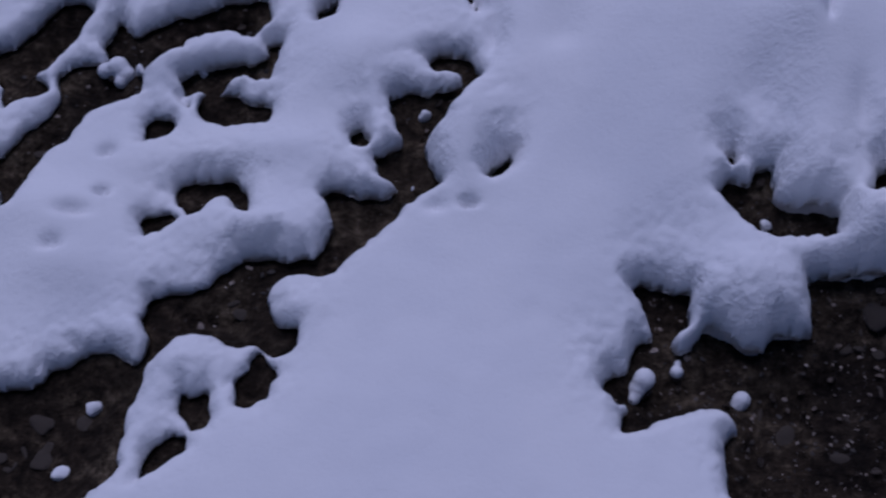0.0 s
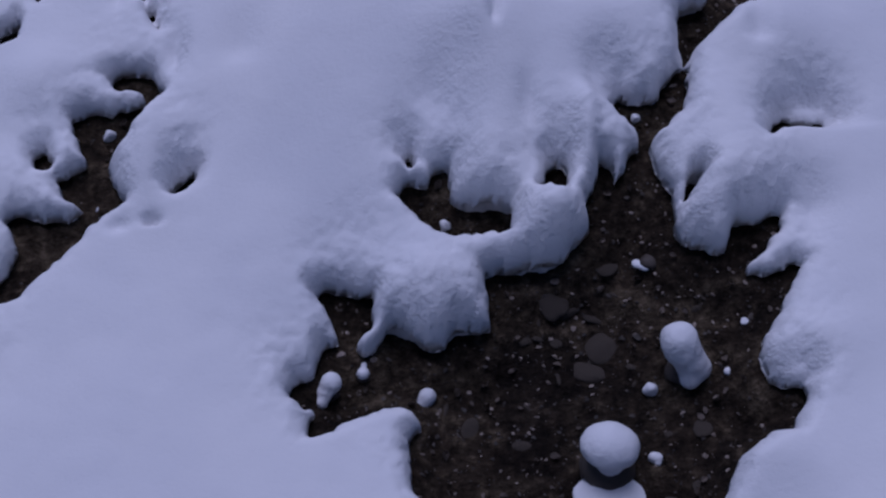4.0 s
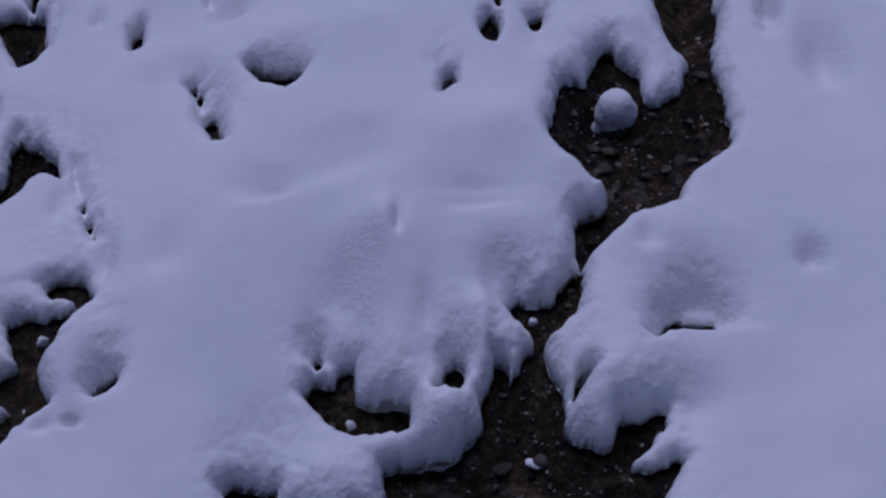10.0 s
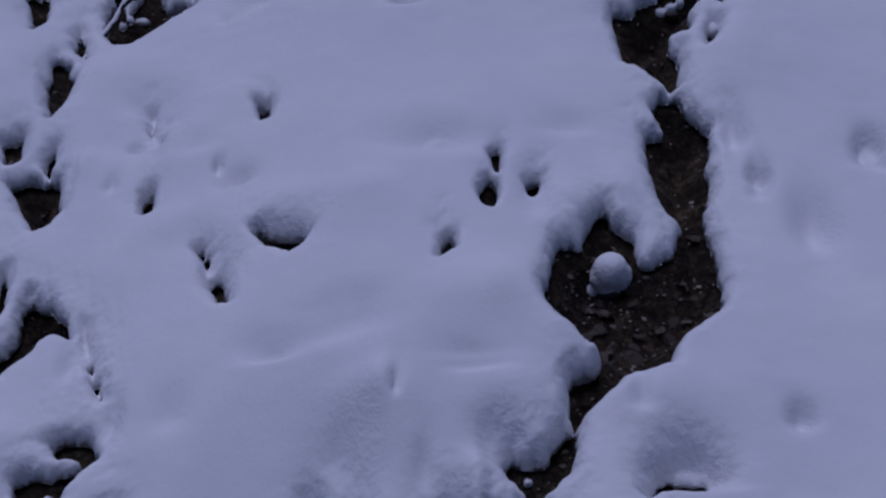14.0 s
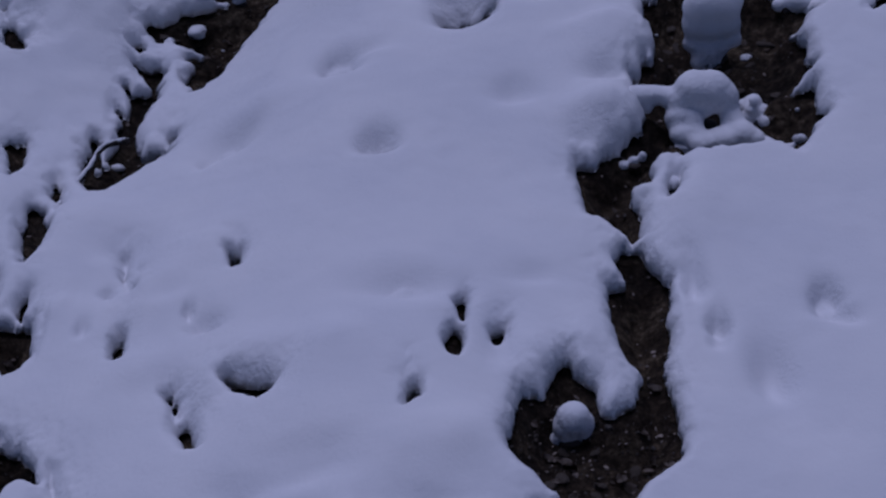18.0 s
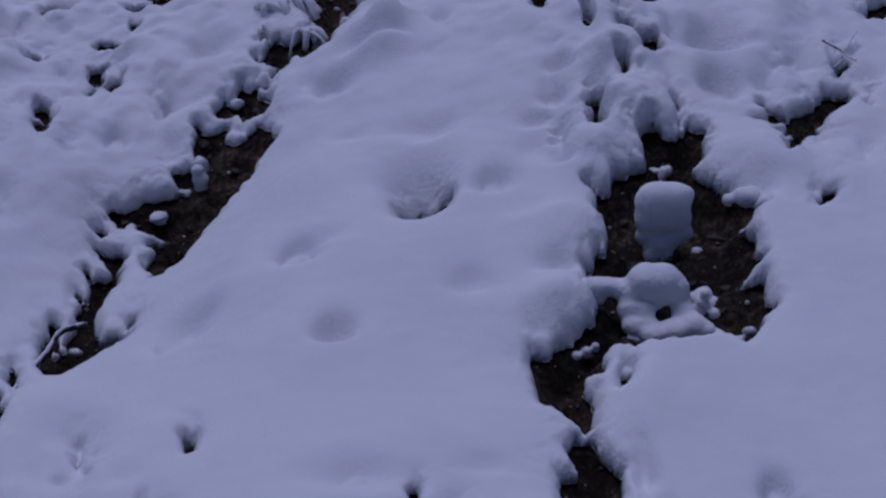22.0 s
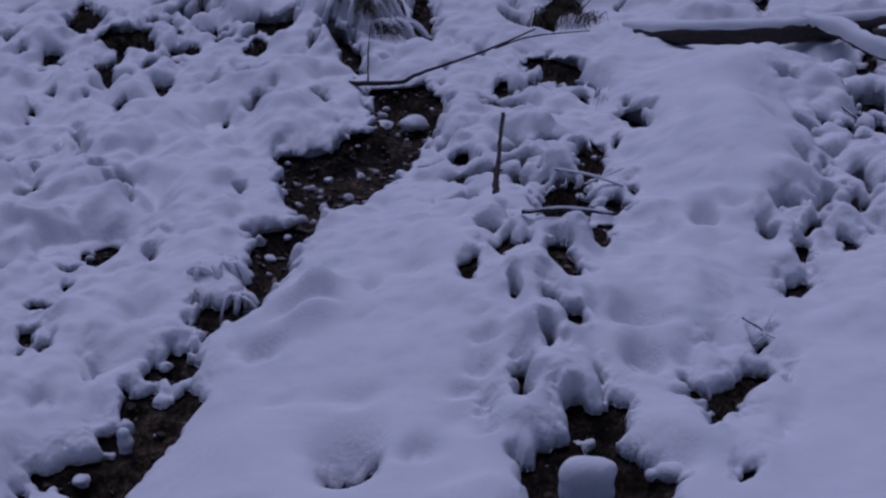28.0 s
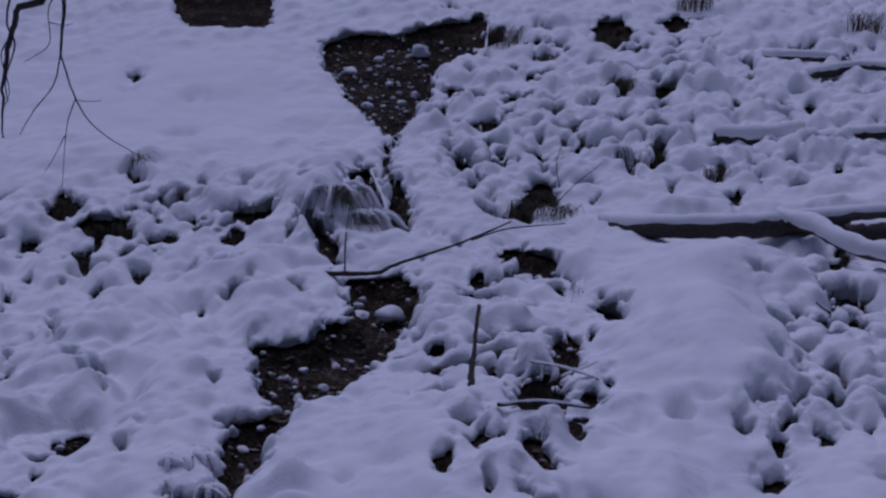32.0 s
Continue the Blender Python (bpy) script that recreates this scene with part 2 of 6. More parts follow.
bare([(-1.139, 1.904), (-1.175, 1.901), (-1.226, 1.909), (-1.264, 1.886), (-1.278, 1.862), (-1.257, 1.827), (-1.258, 1.802), (-1.226, 1.783), (-1.196, 1.779), (-1.208, 1.724), (-1.223, 1.718), (-1.250, 1.733), (-1.284, 1.758), (-1.316, 1.739), (-1.341, 1.742), (-1.378, 1.761), (-1.416, 1.768), (-1.460, 1.757), (-1.480, 1.732), (-1.496, 1.750), (-1.543, 1.819), (-1.532, 1.875), (-1.471, 1.881), (-1.413, 1.897), (-1.375, 1.930), (-1.348, 1.954), (-1.305, 1.957), (-1.276, 1.963), (-1.244, 1.948), (-1.204, 1.950)], 0.048)
bare([(-1.469, 1.771), (-1.484, 1.732), (-1.501, 1.695), (-1.510, 1.643), (-1.524, 1.593), (-1.517, 1.544), (-1.514, 1.484), (-1.509, 1.446), (-1.542, 1.430), (-1.577, 1.395), (-1.594, 1.317), (-1.761, 1.314), (-1.883, 1.653), (-1.751, 1.661), (-1.716, 1.677), (-1.709, 1.709), (-1.669, 1.723), (-1.631, 1.743), (-1.581, 1.737), (-1.535, 1.710), (-1.515, 1.720), (-1.510, 1.749), (-1.499, 1.774)], 0.048)
bare([(-1.293, 1.598), (-1.309, 1.659), (-1.285, 1.685), (-1.234, 1.691), (-1.222, 1.661), (-1.233, 1.622), (-1.255, 1.604), (-1.282, 1.595)], 0.045)
bare([(-1.413, 1.588), (-1.420, 1.638), (-1.389, 1.620), (-1.366, 1.637), (-1.345, 1.568), (-1.365, 1.546), (-1.383, 1.555)], 0.045)
bare([(-1.449, 1.517), (-1.425, 1.542), (-1.392, 1.548), (-1.379, 1.498), (-1.396, 1.486), (-1.426, 1.468), (-1.449, 1.450), (-1.469, 1.431), (-1.464, 1.480)], 0.045)
bare([(-1.285, 1.710), (-1.274, 1.731), (-1.252, 1.694), (-1.259, 1.680)], 0.016)
bare([(-1.276, 2.576), (-1.279, 2.649), (-1.254, 2.659), (-1.239, 2.677), (-1.238, 2.593), (-1.253, 2.580)], 0.030)
# the wide pool of the brook, its upper notch and the holes round it
bare([(0.029, 2.013), (0.021, 2.060), (0.038, 2.098), (0.074, 2.099), (0.094, 2.140), (0.120, 2.177), (0.162, 2.190), (0.168, 2.123), (0.190, 2.082), (0.198, 2.018), (0.201, 1.984), (0.224, 1.954), (0.275, 1.933), (0.299, 1.956), (0.313, 1.993), (0.354, 2.002), (0.390, 2.027), (0.421, 2.033), (0.395, 1.971), (0.355, 1.923), (0.332, 1.893), (0.359, 1.883), (0.429, 1.906), (0.448, 1.893), (0.374, 1.795), (0.341, 1.739), (0.050, 1.769), (-0.167, 1.847), (-0.189, 1.952), (-0.136, 1.955), (-0.066, 1.947), (-0.019, 1.960), (-0.001, 1.985)], 0.048)
bare([(0.174, 1.892), (0.396, 1.829), (0.334, 1.723), (0.334, 1.678), (0.348, 1.661), (0.383, 1.639), (0.429, 1.646), (0.400, 1.588), (0.367, 1.537), (0.330, 1.530), (0.285, 1.499), (0.253, 1.463), (0.234, 1.424), (0.184, 1.343), (-0.283, 1.390), (-0.340, 1.486), (-0.351, 1.548), (-0.351, 1.601), (-0.337, 1.631), (-0.324, 1.646), (-0.338, 1.672), (-0.374, 1.679), (-0.433, 1.663), (-0.488, 1.636), (-0.535, 1.608), (-0.555, 1.599), (-0.549, 1.645), (-0.548, 1.666), (-0.589, 1.696), (-0.579, 1.747), (-0.540, 1.767), (-0.529, 1.799), (-0.513, 1.835), (-0.478, 1.822), (-0.436, 1.811), (-0.401, 1.834), (-0.390, 1.860), (-0.360, 1.857), (-0.343, 1.830), (-0.314, 1.812), (-0.276, 1.820), (-0.249, 1.844), (-0.185, 1.851), (-0.170, 1.858), (-0.190, 1.940)], 0.048)
bare([(-0.544, 1.923), (-0.528, 1.949), (-0.474, 1.940), (-0.428, 1.926), (-0.425, 1.884), (-0.430, 1.854), (-0.457, 1.837), (-0.471, 1.827), (-0.492, 1.829), (-0.508, 1.854), (-0.514, 1.884)], 0.045)
bare([(-0.375, 2.123), (-0.351, 2.156), (-0.302, 2.158), (-0.302, 2.190), (-0.265, 2.191), (-0.261, 2.126), (-0.248, 2.108), (-0.217, 2.097), (-0.169, 2.093), (-0.128, 2.086), (-0.133, 2.021), (-0.152, 2.019), (-0.184, 2.025), (-0.230, 2.026), (-0.263, 2.036), (-0.298, 2.049), (-0.318, 2.056), (-0.329, 2.081), (-0.355, 2.105)], 0.048)
bare([(-0.361, 2.215), (-0.345, 2.237), (-0.328, 2.199), (-0.342, 2.173)], 0.026)
bare([(-0.082, 2.097), (-0.055, 2.135), (-0.055, 2.161), (-0.037, 2.172), (-0.016, 2.158), (-0.022, 2.099), (-0.029, 2.072), (-0.053, 2.091), (-0.078, 2.085)], 0.045)
bare([(0.044, 2.110), (0.052, 2.156), (0.070, 2.149), (0.065, 2.082), (0.054, 2.081)], 0.026)
bare([(0.079, 2.282), (0.102, 2.317), (0.119, 2.299), (0.150, 2.288), (0.187, 2.302), (0.195, 2.328), (0.216, 2.369), (0.248, 2.385), (0.257, 2.366), (0.241, 2.292), (0.236, 2.247), (0.200, 2.222), (0.162, 2.189), (0.150, 2.177), (0.142, 2.188), (0.137, 2.208), (0.112, 2.239), (0.095, 2.252)], 0.048)
bare([(0.213, 2.029), (0.225, 2.097), (0.243, 2.107), (0.257, 2.086), (0.229, 2.049)], 0.031)
bare([(0.394, 2.173), (0.436, 2.252), (0.456, 2.272), (0.475, 2.267), (0.530, 2.265), (0.582, 2.245), (0.542, 2.240), (0.470, 2.240)], 0.048)
# the middle reach of the brook and the small holes in the ridge
bare([(0.241, 2.376), (0.240, 2.432), (0.237, 2.496), (0.260, 2.532), (0.301, 2.542), (0.320, 2.563), (0.323, 2.582), (0.303, 2.614), (0.270, 2.645), (0.225, 2.689), (0.191, 2.785), (0.209, 2.849), (0.218, 2.917), (0.233, 2.997), (0.299, 2.994), (0.325, 3.074), (0.364, 3.141), (0.385, 3.075), (0.435, 3.042), (0.445, 2.939), (0.485, 2.937), (0.534, 2.992), (0.557, 3.065), (0.584, 3.120), (0.623, 3.128), (0.634, 3.040), (0.641, 2.939), (0.647, 2.831), (0.616, 2.751), (0.573, 2.711), (0.519, 2.668), (0.493, 2.623), (0.481, 2.564), (0.443, 2.553), (0.393, 2.519), (0.357, 2.498), (0.313, 2.455), (0.272, 2.413)], 0.048)
bare([(0.577, 3.095), (0.536, 3.141), (0.509, 3.230), (0.497, 3.333), (0.500, 3.468), (0.540, 3.478), (0.557, 3.486), (0.528, 3.588), (0.555, 3.650), (0.612, 3.651), (0.628, 3.560), (0.663, 3.510), (0.685, 3.498), (0.655, 3.351), (0.656, 3.257), (0.626, 3.146), (0.602, 3.115)], 0.050)
bare([(-1.359, 3.540), (-1.308, 3.574), (-1.251, 3.549), (-1.199, 3.548), (-1.174, 3.388), (-1.190, 3.326), (-1.216, 3.295), (-1.241, 3.324), (-1.280, 3.392)], 0.050)
bare([(-1.229, 3.502), (-1.270, 3.628), (-1.263, 3.708), (-1.248, 3.716), (-1.244, 3.602), (-1.227, 3.525)], 0.034)
bare([(-1.377, 3.639), (-1.420, 3.749), (-1.394, 3.788), (-1.364, 3.791), (-1.350, 3.675), (-1.366, 3.631)], 0.048)
bare([(-0.910, 3.288), (-0.927, 3.409), (-0.922, 3.453), (-0.897, 3.429), (-0.884, 3.320), (-0.895, 3.281)], 0.033)
bare([(-0.936, 3.695), (-0.963, 3.797), (-0.967, 3.869), (-0.943, 3.743), (-0.912, 3.632), (-0.919, 3.645)], 0.045)
bare([(-0.630, 3.752), (-0.583, 3.743), (-0.583, 3.640), (-0.598, 3.646)], 0.037)
bare([(-0.565, 3.114), (-0.534, 3.107), (-0.487, 3.087), (-0.456, 3.071), (-0.419, 3.060), (-0.438, 2.996), (-0.452, 2.987), (-0.474, 3.021), (-0.521, 3.043)], 0.045)
bare([(-0.722, 3.094), (-0.711, 3.119), (-0.682, 3.054), (-0.673, 2.996)], 0.036)
bare([(-0.670, 2.966), (-0.640, 2.966), (-0.611, 2.841), (-0.636, 2.851)], 0.045)
bare([(-0.066, 2.866), (-0.059, 2.965), (-0.037, 2.969), (-0.029, 2.900), (-0.051, 2.879)], 0.026)
bare([(0.038, 3.163), (0.060, 3.227), (0.070, 3.212), (0.065, 3.086), (0.048, 3.091)], 0.026)
bare([(0.067, 3.361), (0.082, 3.385), (0.088, 3.258)], 0.027)
bare([(0.158, 3.218), (0.206, 3.271), (0.189, 3.171), (0.172, 3.162)], 0.035)
bare([(-1.175, 2.883), (-1.189, 2.990), (-1.174, 3.025), (-1.119, 2.986), (-1.078, 2.935), (-1.026, 2.838), (-1.065, 2.864), (-1.109, 2.866), (-1.138, 2.809), (-1.172, 2.762), (-1.193, 2.711), (-1.232, 2.796), (-1.199, 2.849)], 0.048)
bare([(-1.269, 2.948), (-1.291, 3.133), (-1.271, 3.131), (-1.241, 2.990), (-1.241, 2.947)], 0.039)
bare([(-1.003, 2.870), (-0.956, 2.742), (-0.917, 2.653), (-0.897, 2.588), (-0.906, 2.592), (-0.942, 2.668), (-0.976, 2.768)], 0.045)
bare([(-1.294, 3.857), (-1.341, 4.038), (-1.364, 4.226), (-1.346, 4.271), (-1.302, 4.237), (-1.262, 4.051), (-1.275, 3.918)], 0.049)
bare([(-1.310, 4.359), (-1.318, 4.456), (-1.282, 4.324), (-1.261, 4.233)], 0.048)
# the upper pools and the narrow brook beside the ridge
bare([(-0.516, 5.820), (-0.570, 5.666), (-0.611, 5.586), (-0.672, 5.501), (-0.733, 5.409), (-0.780, 5.307), (-0.826, 5.218), (-0.866, 5.145), (-0.893, 5.071), (-0.930, 5.061), (-0.979, 5.183), (-0.958, 5.303), (-0.950, 5.375), (-0.910, 5.386), (-0.950, 5.428), (-1.049, 5.469), (-1.124, 5.470), (-1.173, 5.530), (-1.128, 5.578), (-1.056, 5.581), (-1.088, 5.604), (-1.058, 5.675), (-0.963, 5.665), (-0.893, 5.665), (-0.850, 5.673), (-0.884, 5.719), (-0.958, 5.796), (-0.884, 5.815), (-0.826, 5.834), (-0.780, 5.857), (-0.753, 5.951)], 0.058)
bare([(-1.202, 5.405), (-1.172, 5.486), (-1.163, 5.375)], 0.034)
bare([(-1.112, 4.853), (-1.181, 4.841), (-1.212, 5.029), (-1.169, 4.997), (-1.206, 5.190), (-1.165, 5.107), (-1.125, 5.181), (-1.183, 5.324), (-1.113, 5.299), (-1.082, 5.314), (-1.084, 5.087), (-1.102, 4.973), (-1.115, 4.863), (-1.101, 4.766), (-1.067, 4.694), (-1.021, 4.668), (-0.964, 4.779), (-0.961, 4.566), (-1.016, 4.500), (-1.079, 4.426), (-1.127, 4.341), (-1.171, 4.337), (-1.219, 4.440), (-1.196, 4.607), (-1.177, 4.772), (-1.165, 4.858)], 0.055)
bare([(-1.225, 4.436), (-1.251, 4.584), (-1.270, 4.695), (-1.273, 4.805), (-1.228, 4.774), (-1.220, 4.620), (-1.214, 4.529), (-1.200, 4.406)], 0.051)
bare([(-1.304, 4.356), (-1.322, 4.449), (-1.302, 4.445), (-1.262, 4.246), (-1.259, 4.232)], 0.050)
bare([(-1.477, 4.440), (-1.552, 4.692), (-1.482, 4.732), (-1.461, 4.589), (-1.462, 4.483)], 0.051)
bare([(-1.646, 5.224), (-1.716, 5.483), (-1.657, 5.405), (-1.636, 5.350), (-1.591, 5.340), (-1.574, 5.208), (-1.601, 5.187)], 0.054)
bare([(-1.715, 5.566), (-1.780, 5.780), (-1.694, 5.816), (-1.683, 5.610)], 0.055)
bare([(0.073, 5.000), (0.085, 5.106), (0.128, 5.130), (0.180, 5.087), (0.190, 5.025), (0.151, 4.979), (0.092, 5.015)], 0.053)
bare([(0.462, 3.827), (0.451, 3.986), (0.449, 4.102), (0.504, 4.067), (0.526, 4.120), (0.600, 4.158), (0.632, 4.213), (0.702, 4.278), (0.774, 4.255), (0.771, 4.103), (0.708, 4.080), (0.677, 4.033), (0.673, 3.939), (0.624, 3.927), (0.582, 3.879), (0.592, 3.879), (0.634, 3.839), (0.616, 3.691), (0.580, 3.655), (0.558, 3.712), (0.517, 3.757), (0.475, 3.783)], 0.052)
bare([(0.666, 4.513), (0.706, 4.619), (0.745, 4.624), (0.760, 4.678), (0.765, 4.772), (0.741, 4.882), (0.721, 5.013), (0.792, 5.009), (0.821, 5.094), (0.939, 5.139), (0.962, 5.210), (1.000, 5.329), (1.175, 5.355), (1.142, 5.157), (1.106, 5.090), (1.163, 5.041), (1.238, 4.998), (1.327, 4.851), (1.256, 4.771), (1.235, 4.735), (1.259, 4.657), (1.245, 4.580), (1.278, 4.534), (1.187, 4.418), (1.144, 4.402), (1.199, 4.394), (1.256, 4.402), (1.248, 4.302), (1.266, 4.252), (1.207, 4.165), (1.174, 4.106), (1.136, 4.048), (1.092, 4.101), (1.028, 4.114), (0.945, 4.096), (0.854, 4.080), (0.789, 4.072), (0.767, 4.182), (0.696, 4.215), (0.672, 4.251), (0.696, 4.350), (0.662, 4.389)], 0.054)
bare([(1.525, 4.853), (1.567, 4.921), (1.610, 4.935), (1.558, 4.820), (1.520, 4.785)], 0.052)
bare([(0.706, 3.840), (0.739, 3.942), (0.760, 3.972), (0.723, 3.828), (0.706, 3.816)], 0.043)
# the brook higher up, the side rill and the hollows on either hand
bare([(0.382, 8.482), (0.297, 7.980), (0.214, 7.808), (0.117, 7.741), (0.023, 7.505), (-0.090, 7.347), (-0.137, 7.232), (-0.174, 7.010), (-0.200, 6.832), (-0.239, 6.718), (-0.285, 6.545), (-0.322, 6.454), (-0.398, 6.383), (-0.477, 6.368), (-0.539, 6.319), (-0.564, 6.279), (-0.598, 6.354), (-0.645, 6.588), (-0.600, 6.657), (-0.530, 6.604), (-0.439, 6.598), (-0.385, 6.677), (-0.395, 6.867), (-0.428, 7.127), (-0.404, 7.273), (-0.467, 7.446), (-0.325, 7.430), (-0.213, 7.453), (-0.160, 7.506), (-0.214, 7.698), (-0.298, 7.718), (-0.288, 7.982), (-0.314, 8.136), (-0.369, 8.604)], 0.065)
bare([(-0.786, 6.065), (-0.760, 6.148), (-0.744, 6.244), (-0.722, 6.315), (-0.668, 6.273), (-0.618, 6.276), (-0.564, 6.117), (-0.589, 6.029), (-0.645, 5.997), (-0.660, 5.970), (-0.688, 6.084), (-0.742, 6.094), (-0.738, 6.005)], 0.060)
bare([(-0.856, 5.783), (-0.866, 6.045), (-0.779, 6.029), (-0.719, 5.994), (-0.713, 5.869), (-0.682, 5.869), (-0.651, 5.968), (-0.581, 6.002), (-0.534, 5.935), (-0.555, 5.752), (-0.576, 5.637), (-0.747, 5.691)], 0.060)
bare([(-1.276, 7.417), (-1.262, 7.469), (-1.192, 7.436), (-1.131, 7.466), (-1.118, 7.234), (-1.174, 7.202), (-1.223, 7.234)], 0.065)
bare([(-1.310, 7.071), (-1.274, 7.105), (-1.243, 7.006), (-1.283, 6.957)], 0.027)
bare([(-1.428, 6.812), (-1.372, 6.871), (-1.299, 6.838), (-1.303, 6.714), (-1.398, 6.724)], 0.045)
bare([(-1.410, 6.446), (-1.404, 6.604), (-1.336, 6.589), (-1.341, 6.417), (-1.381, 6.391)], 0.028)
bare([(-1.529, 5.909), (-1.572, 6.119), (-1.552, 6.195), (-1.501, 6.126), (-1.481, 5.980), (-1.510, 5.908)], 0.039)
bare([(-1.056, 6.188), (-1.023, 6.214), (-1.030, 6.106)], 0.022)
bare([(0.584, 6.512), (0.649, 6.546), (0.692, 6.622), (0.619, 6.332), (0.595, 6.235), (0.579, 6.270)], 0.045)
bare([(0.741, 6.608), (0.816, 6.730), (0.846, 6.644), (0.785, 6.545)], 0.040)
bare([(0.850, 6.687), (0.925, 6.786), (0.895, 6.624)], 0.030)
bare([(0.980, 6.560), (1.022, 6.709), (1.072, 6.685), (1.069, 6.542), (1.107, 6.436), (1.124, 6.309), (1.055, 6.239), (1.022, 6.265), (0.988, 6.290), (0.975, 6.392)], 0.045)
bare([(1.196, 6.811), (1.263, 7.050), (1.354, 7.105), (1.314, 6.824), (1.258, 6.677), (1.221, 6.711)], 0.063)
bare([(0.974, 7.086), (1.082, 7.618), (1.172, 7.656), (1.257, 7.650), (1.316, 7.549), (1.225, 7.094), (1.179, 7.060), (1.151, 7.267), (1.038, 7.059)], 0.065)
bare([(0.765, 6.092), (0.806, 6.151), (0.811, 5.982), (0.784, 5.967)], 0.022)
bare([(0.936, 6.109), (0.966, 6.054), (1.003, 5.951), (1.065, 5.978), (1.110, 5.959), (1.052, 5.792), (1.022, 5.758), (0.990, 5.812), (0.950, 5.897)], 0.060)
bare([(0.875, 5.715), (0.910, 5.725), (0.962, 5.691), (0.922, 5.600), (0.886, 5.607)], 0.055)
bare([(0.753, 5.513), (0.792, 5.527), (0.823, 5.505), (0.791, 5.335), (0.773, 5.326), (0.754, 5.382)], 0.054)
bare([(1.089, 5.519), (1.118, 5.532), (1.088, 5.381)], 0.031)
bare([(0.907, 5.322), (0.984, 5.346), (1.020, 5.265), (1.074, 5.350), (1.125, 5.397), (1.176, 5.367), (1.175, 5.214), (1.126, 5.160), (1.044, 5.151), (0.944, 5.153)], 0.057)
bare([(0.607, 5.280), (0.637, 5.357), (0.665, 5.319), (0.633, 5.235)], 0.053)
bare([(1.482, 5.324), (1.532, 5.484), (1.612, 5.548), (1.686, 5.631), (1.737, 5.655), (1.777, 5.628), (1.845, 5.678), (1.748, 5.522), (1.681, 5.475), (1.622, 5.354), (1.577, 5.317), (1.528, 5.336)], 0.058)
bare([(1.483, 5.161), (1.522, 5.315), (1.578, 5.322), (1.514, 5.177)], 0.053)
bare([(1.996, 6.276), (2.046, 6.458), (2.106, 6.443), (2.171, 6.411), (2.093, 6.300), (2.011, 6.241)], 0.061)
bare([(2.142, 6.456), (2.206, 6.561), (2.208, 6.474), (2.147, 6.385)], 0.029)
bare([(2.188, 6.766), (2.266, 6.816), (2.287, 6.742), (2.203, 6.568), (2.180, 6.631)], 0.045)
bare([(2.044, 6.901), (2.123, 7.007), (2.126, 6.909), (2.065, 6.818)], 0.034)
bare([(2.262, 6.899), (2.379, 7.213), (2.469, 7.290), (2.438, 7.132), (2.315, 6.925)], 0.064)
bare([(1.786, 5.828), (1.880, 5.944), (1.821, 5.794), (1.779, 5.764)], 0.056)
bare([(1.887, 5.632), (1.904, 5.594), (1.859, 5.487)], 0.042)
# the far reach of the brook below the banks and the web of hollows
bare([(-0.225, 7.746), (-0.296, 7.980), (-0.307, 8.243), (-0.176, 8.434), (-0.118, 8.554), (0.047, 8.689), (0.028, 8.898), (0.103, 8.797), (0.168, 8.780), (0.194, 8.930), (0.159, 9.257), (0.170, 9.666), (0.306, 9.682), (0.529, 9.643), (0.600, 9.337), (0.649, 9.031), (0.546, 8.677), (0.483, 8.510), (0.412, 8.329), (0.300, 7.973), (0.219, 7.830), (0.141, 7.743), (0.029, 7.627), (-0.084, 7.360), (-0.149, 7.711)], 0.070)
bare([(0.481, 11.216), (0.412, 12.072), (0.447, 12.499), (0.501, 12.653), (0.399, 12.938), (0.267, 13.222), (0.129, 13.680), (0.061, 14.286), (-0.048, 14.597), (-0.138, 15.153), (-0.153, 15.740), (0.024, 15.849), (0.304, 15.927), (0.585, 15.779), (0.932, 16.029), (1.169, 16.224), (1.534, 16.456), (1.491, 15.870), (1.353, 15.218), (1.091, 14.816), (0.930, 14.586), (0.899, 14.032), (0.810, 13.555), (0.694, 13.053), (0.544, 12.639), (0.512, 12.422), (0.481, 11.775), (0.537, 11.493), (0.616, 11.232), (0.619, 10.660), (0.546, 10.428), (0.460, 10.414)], 0.072)
bare([(-1.917, 18.117), (-0.752, 17.587), (-0.691, 16.891), (-0.736, 16.230), (-1.022, 16.324), (-1.411, 16.225), (-1.541, 16.429), (-1.733, 17.146)], 0.072)
bare([(0.133, 11.654), (0.264, 12.105), (0.353, 12.044), (0.396, 11.468), (0.424, 11.052), (0.378, 11.249), (0.262, 11.399), (0.162, 11.159), (0.125, 11.302)], 0.072)
bare([(-0.686, 11.145), (-0.547, 11.146), (-0.407, 11.145), (-0.350, 11.203), (-0.397, 10.789), (-0.522, 10.754)], 0.072)
bare([(-0.682, 10.606), (-0.661, 10.771), (-0.520, 10.719), (-0.530, 10.429), (-0.619, 10.411), (-0.642, 10.364)], 0.072)
bare([(-1.965, 11.036), (-2.037, 11.684), (-2.005, 11.861), (-1.875, 11.595), (-1.719, 11.353), (-1.808, 11.192), (-1.886, 11.075)], 0.072)
bare([(-1.746, 10.907), (-1.717, 11.139), (-1.567, 11.077), (-1.466, 11.221), (-1.313, 10.744), (-1.453, 10.699), (-1.526, 10.696), (-1.664, 10.846)], 0.072)
bare([(-1.976, 10.705), (-1.909, 10.674), (-1.928, 10.533)], 0.026)
bare([(-1.602, 12.054), (-1.505, 12.086), (-1.397, 11.925), (-1.321, 11.822), (-1.449, 11.874)], 0.072)
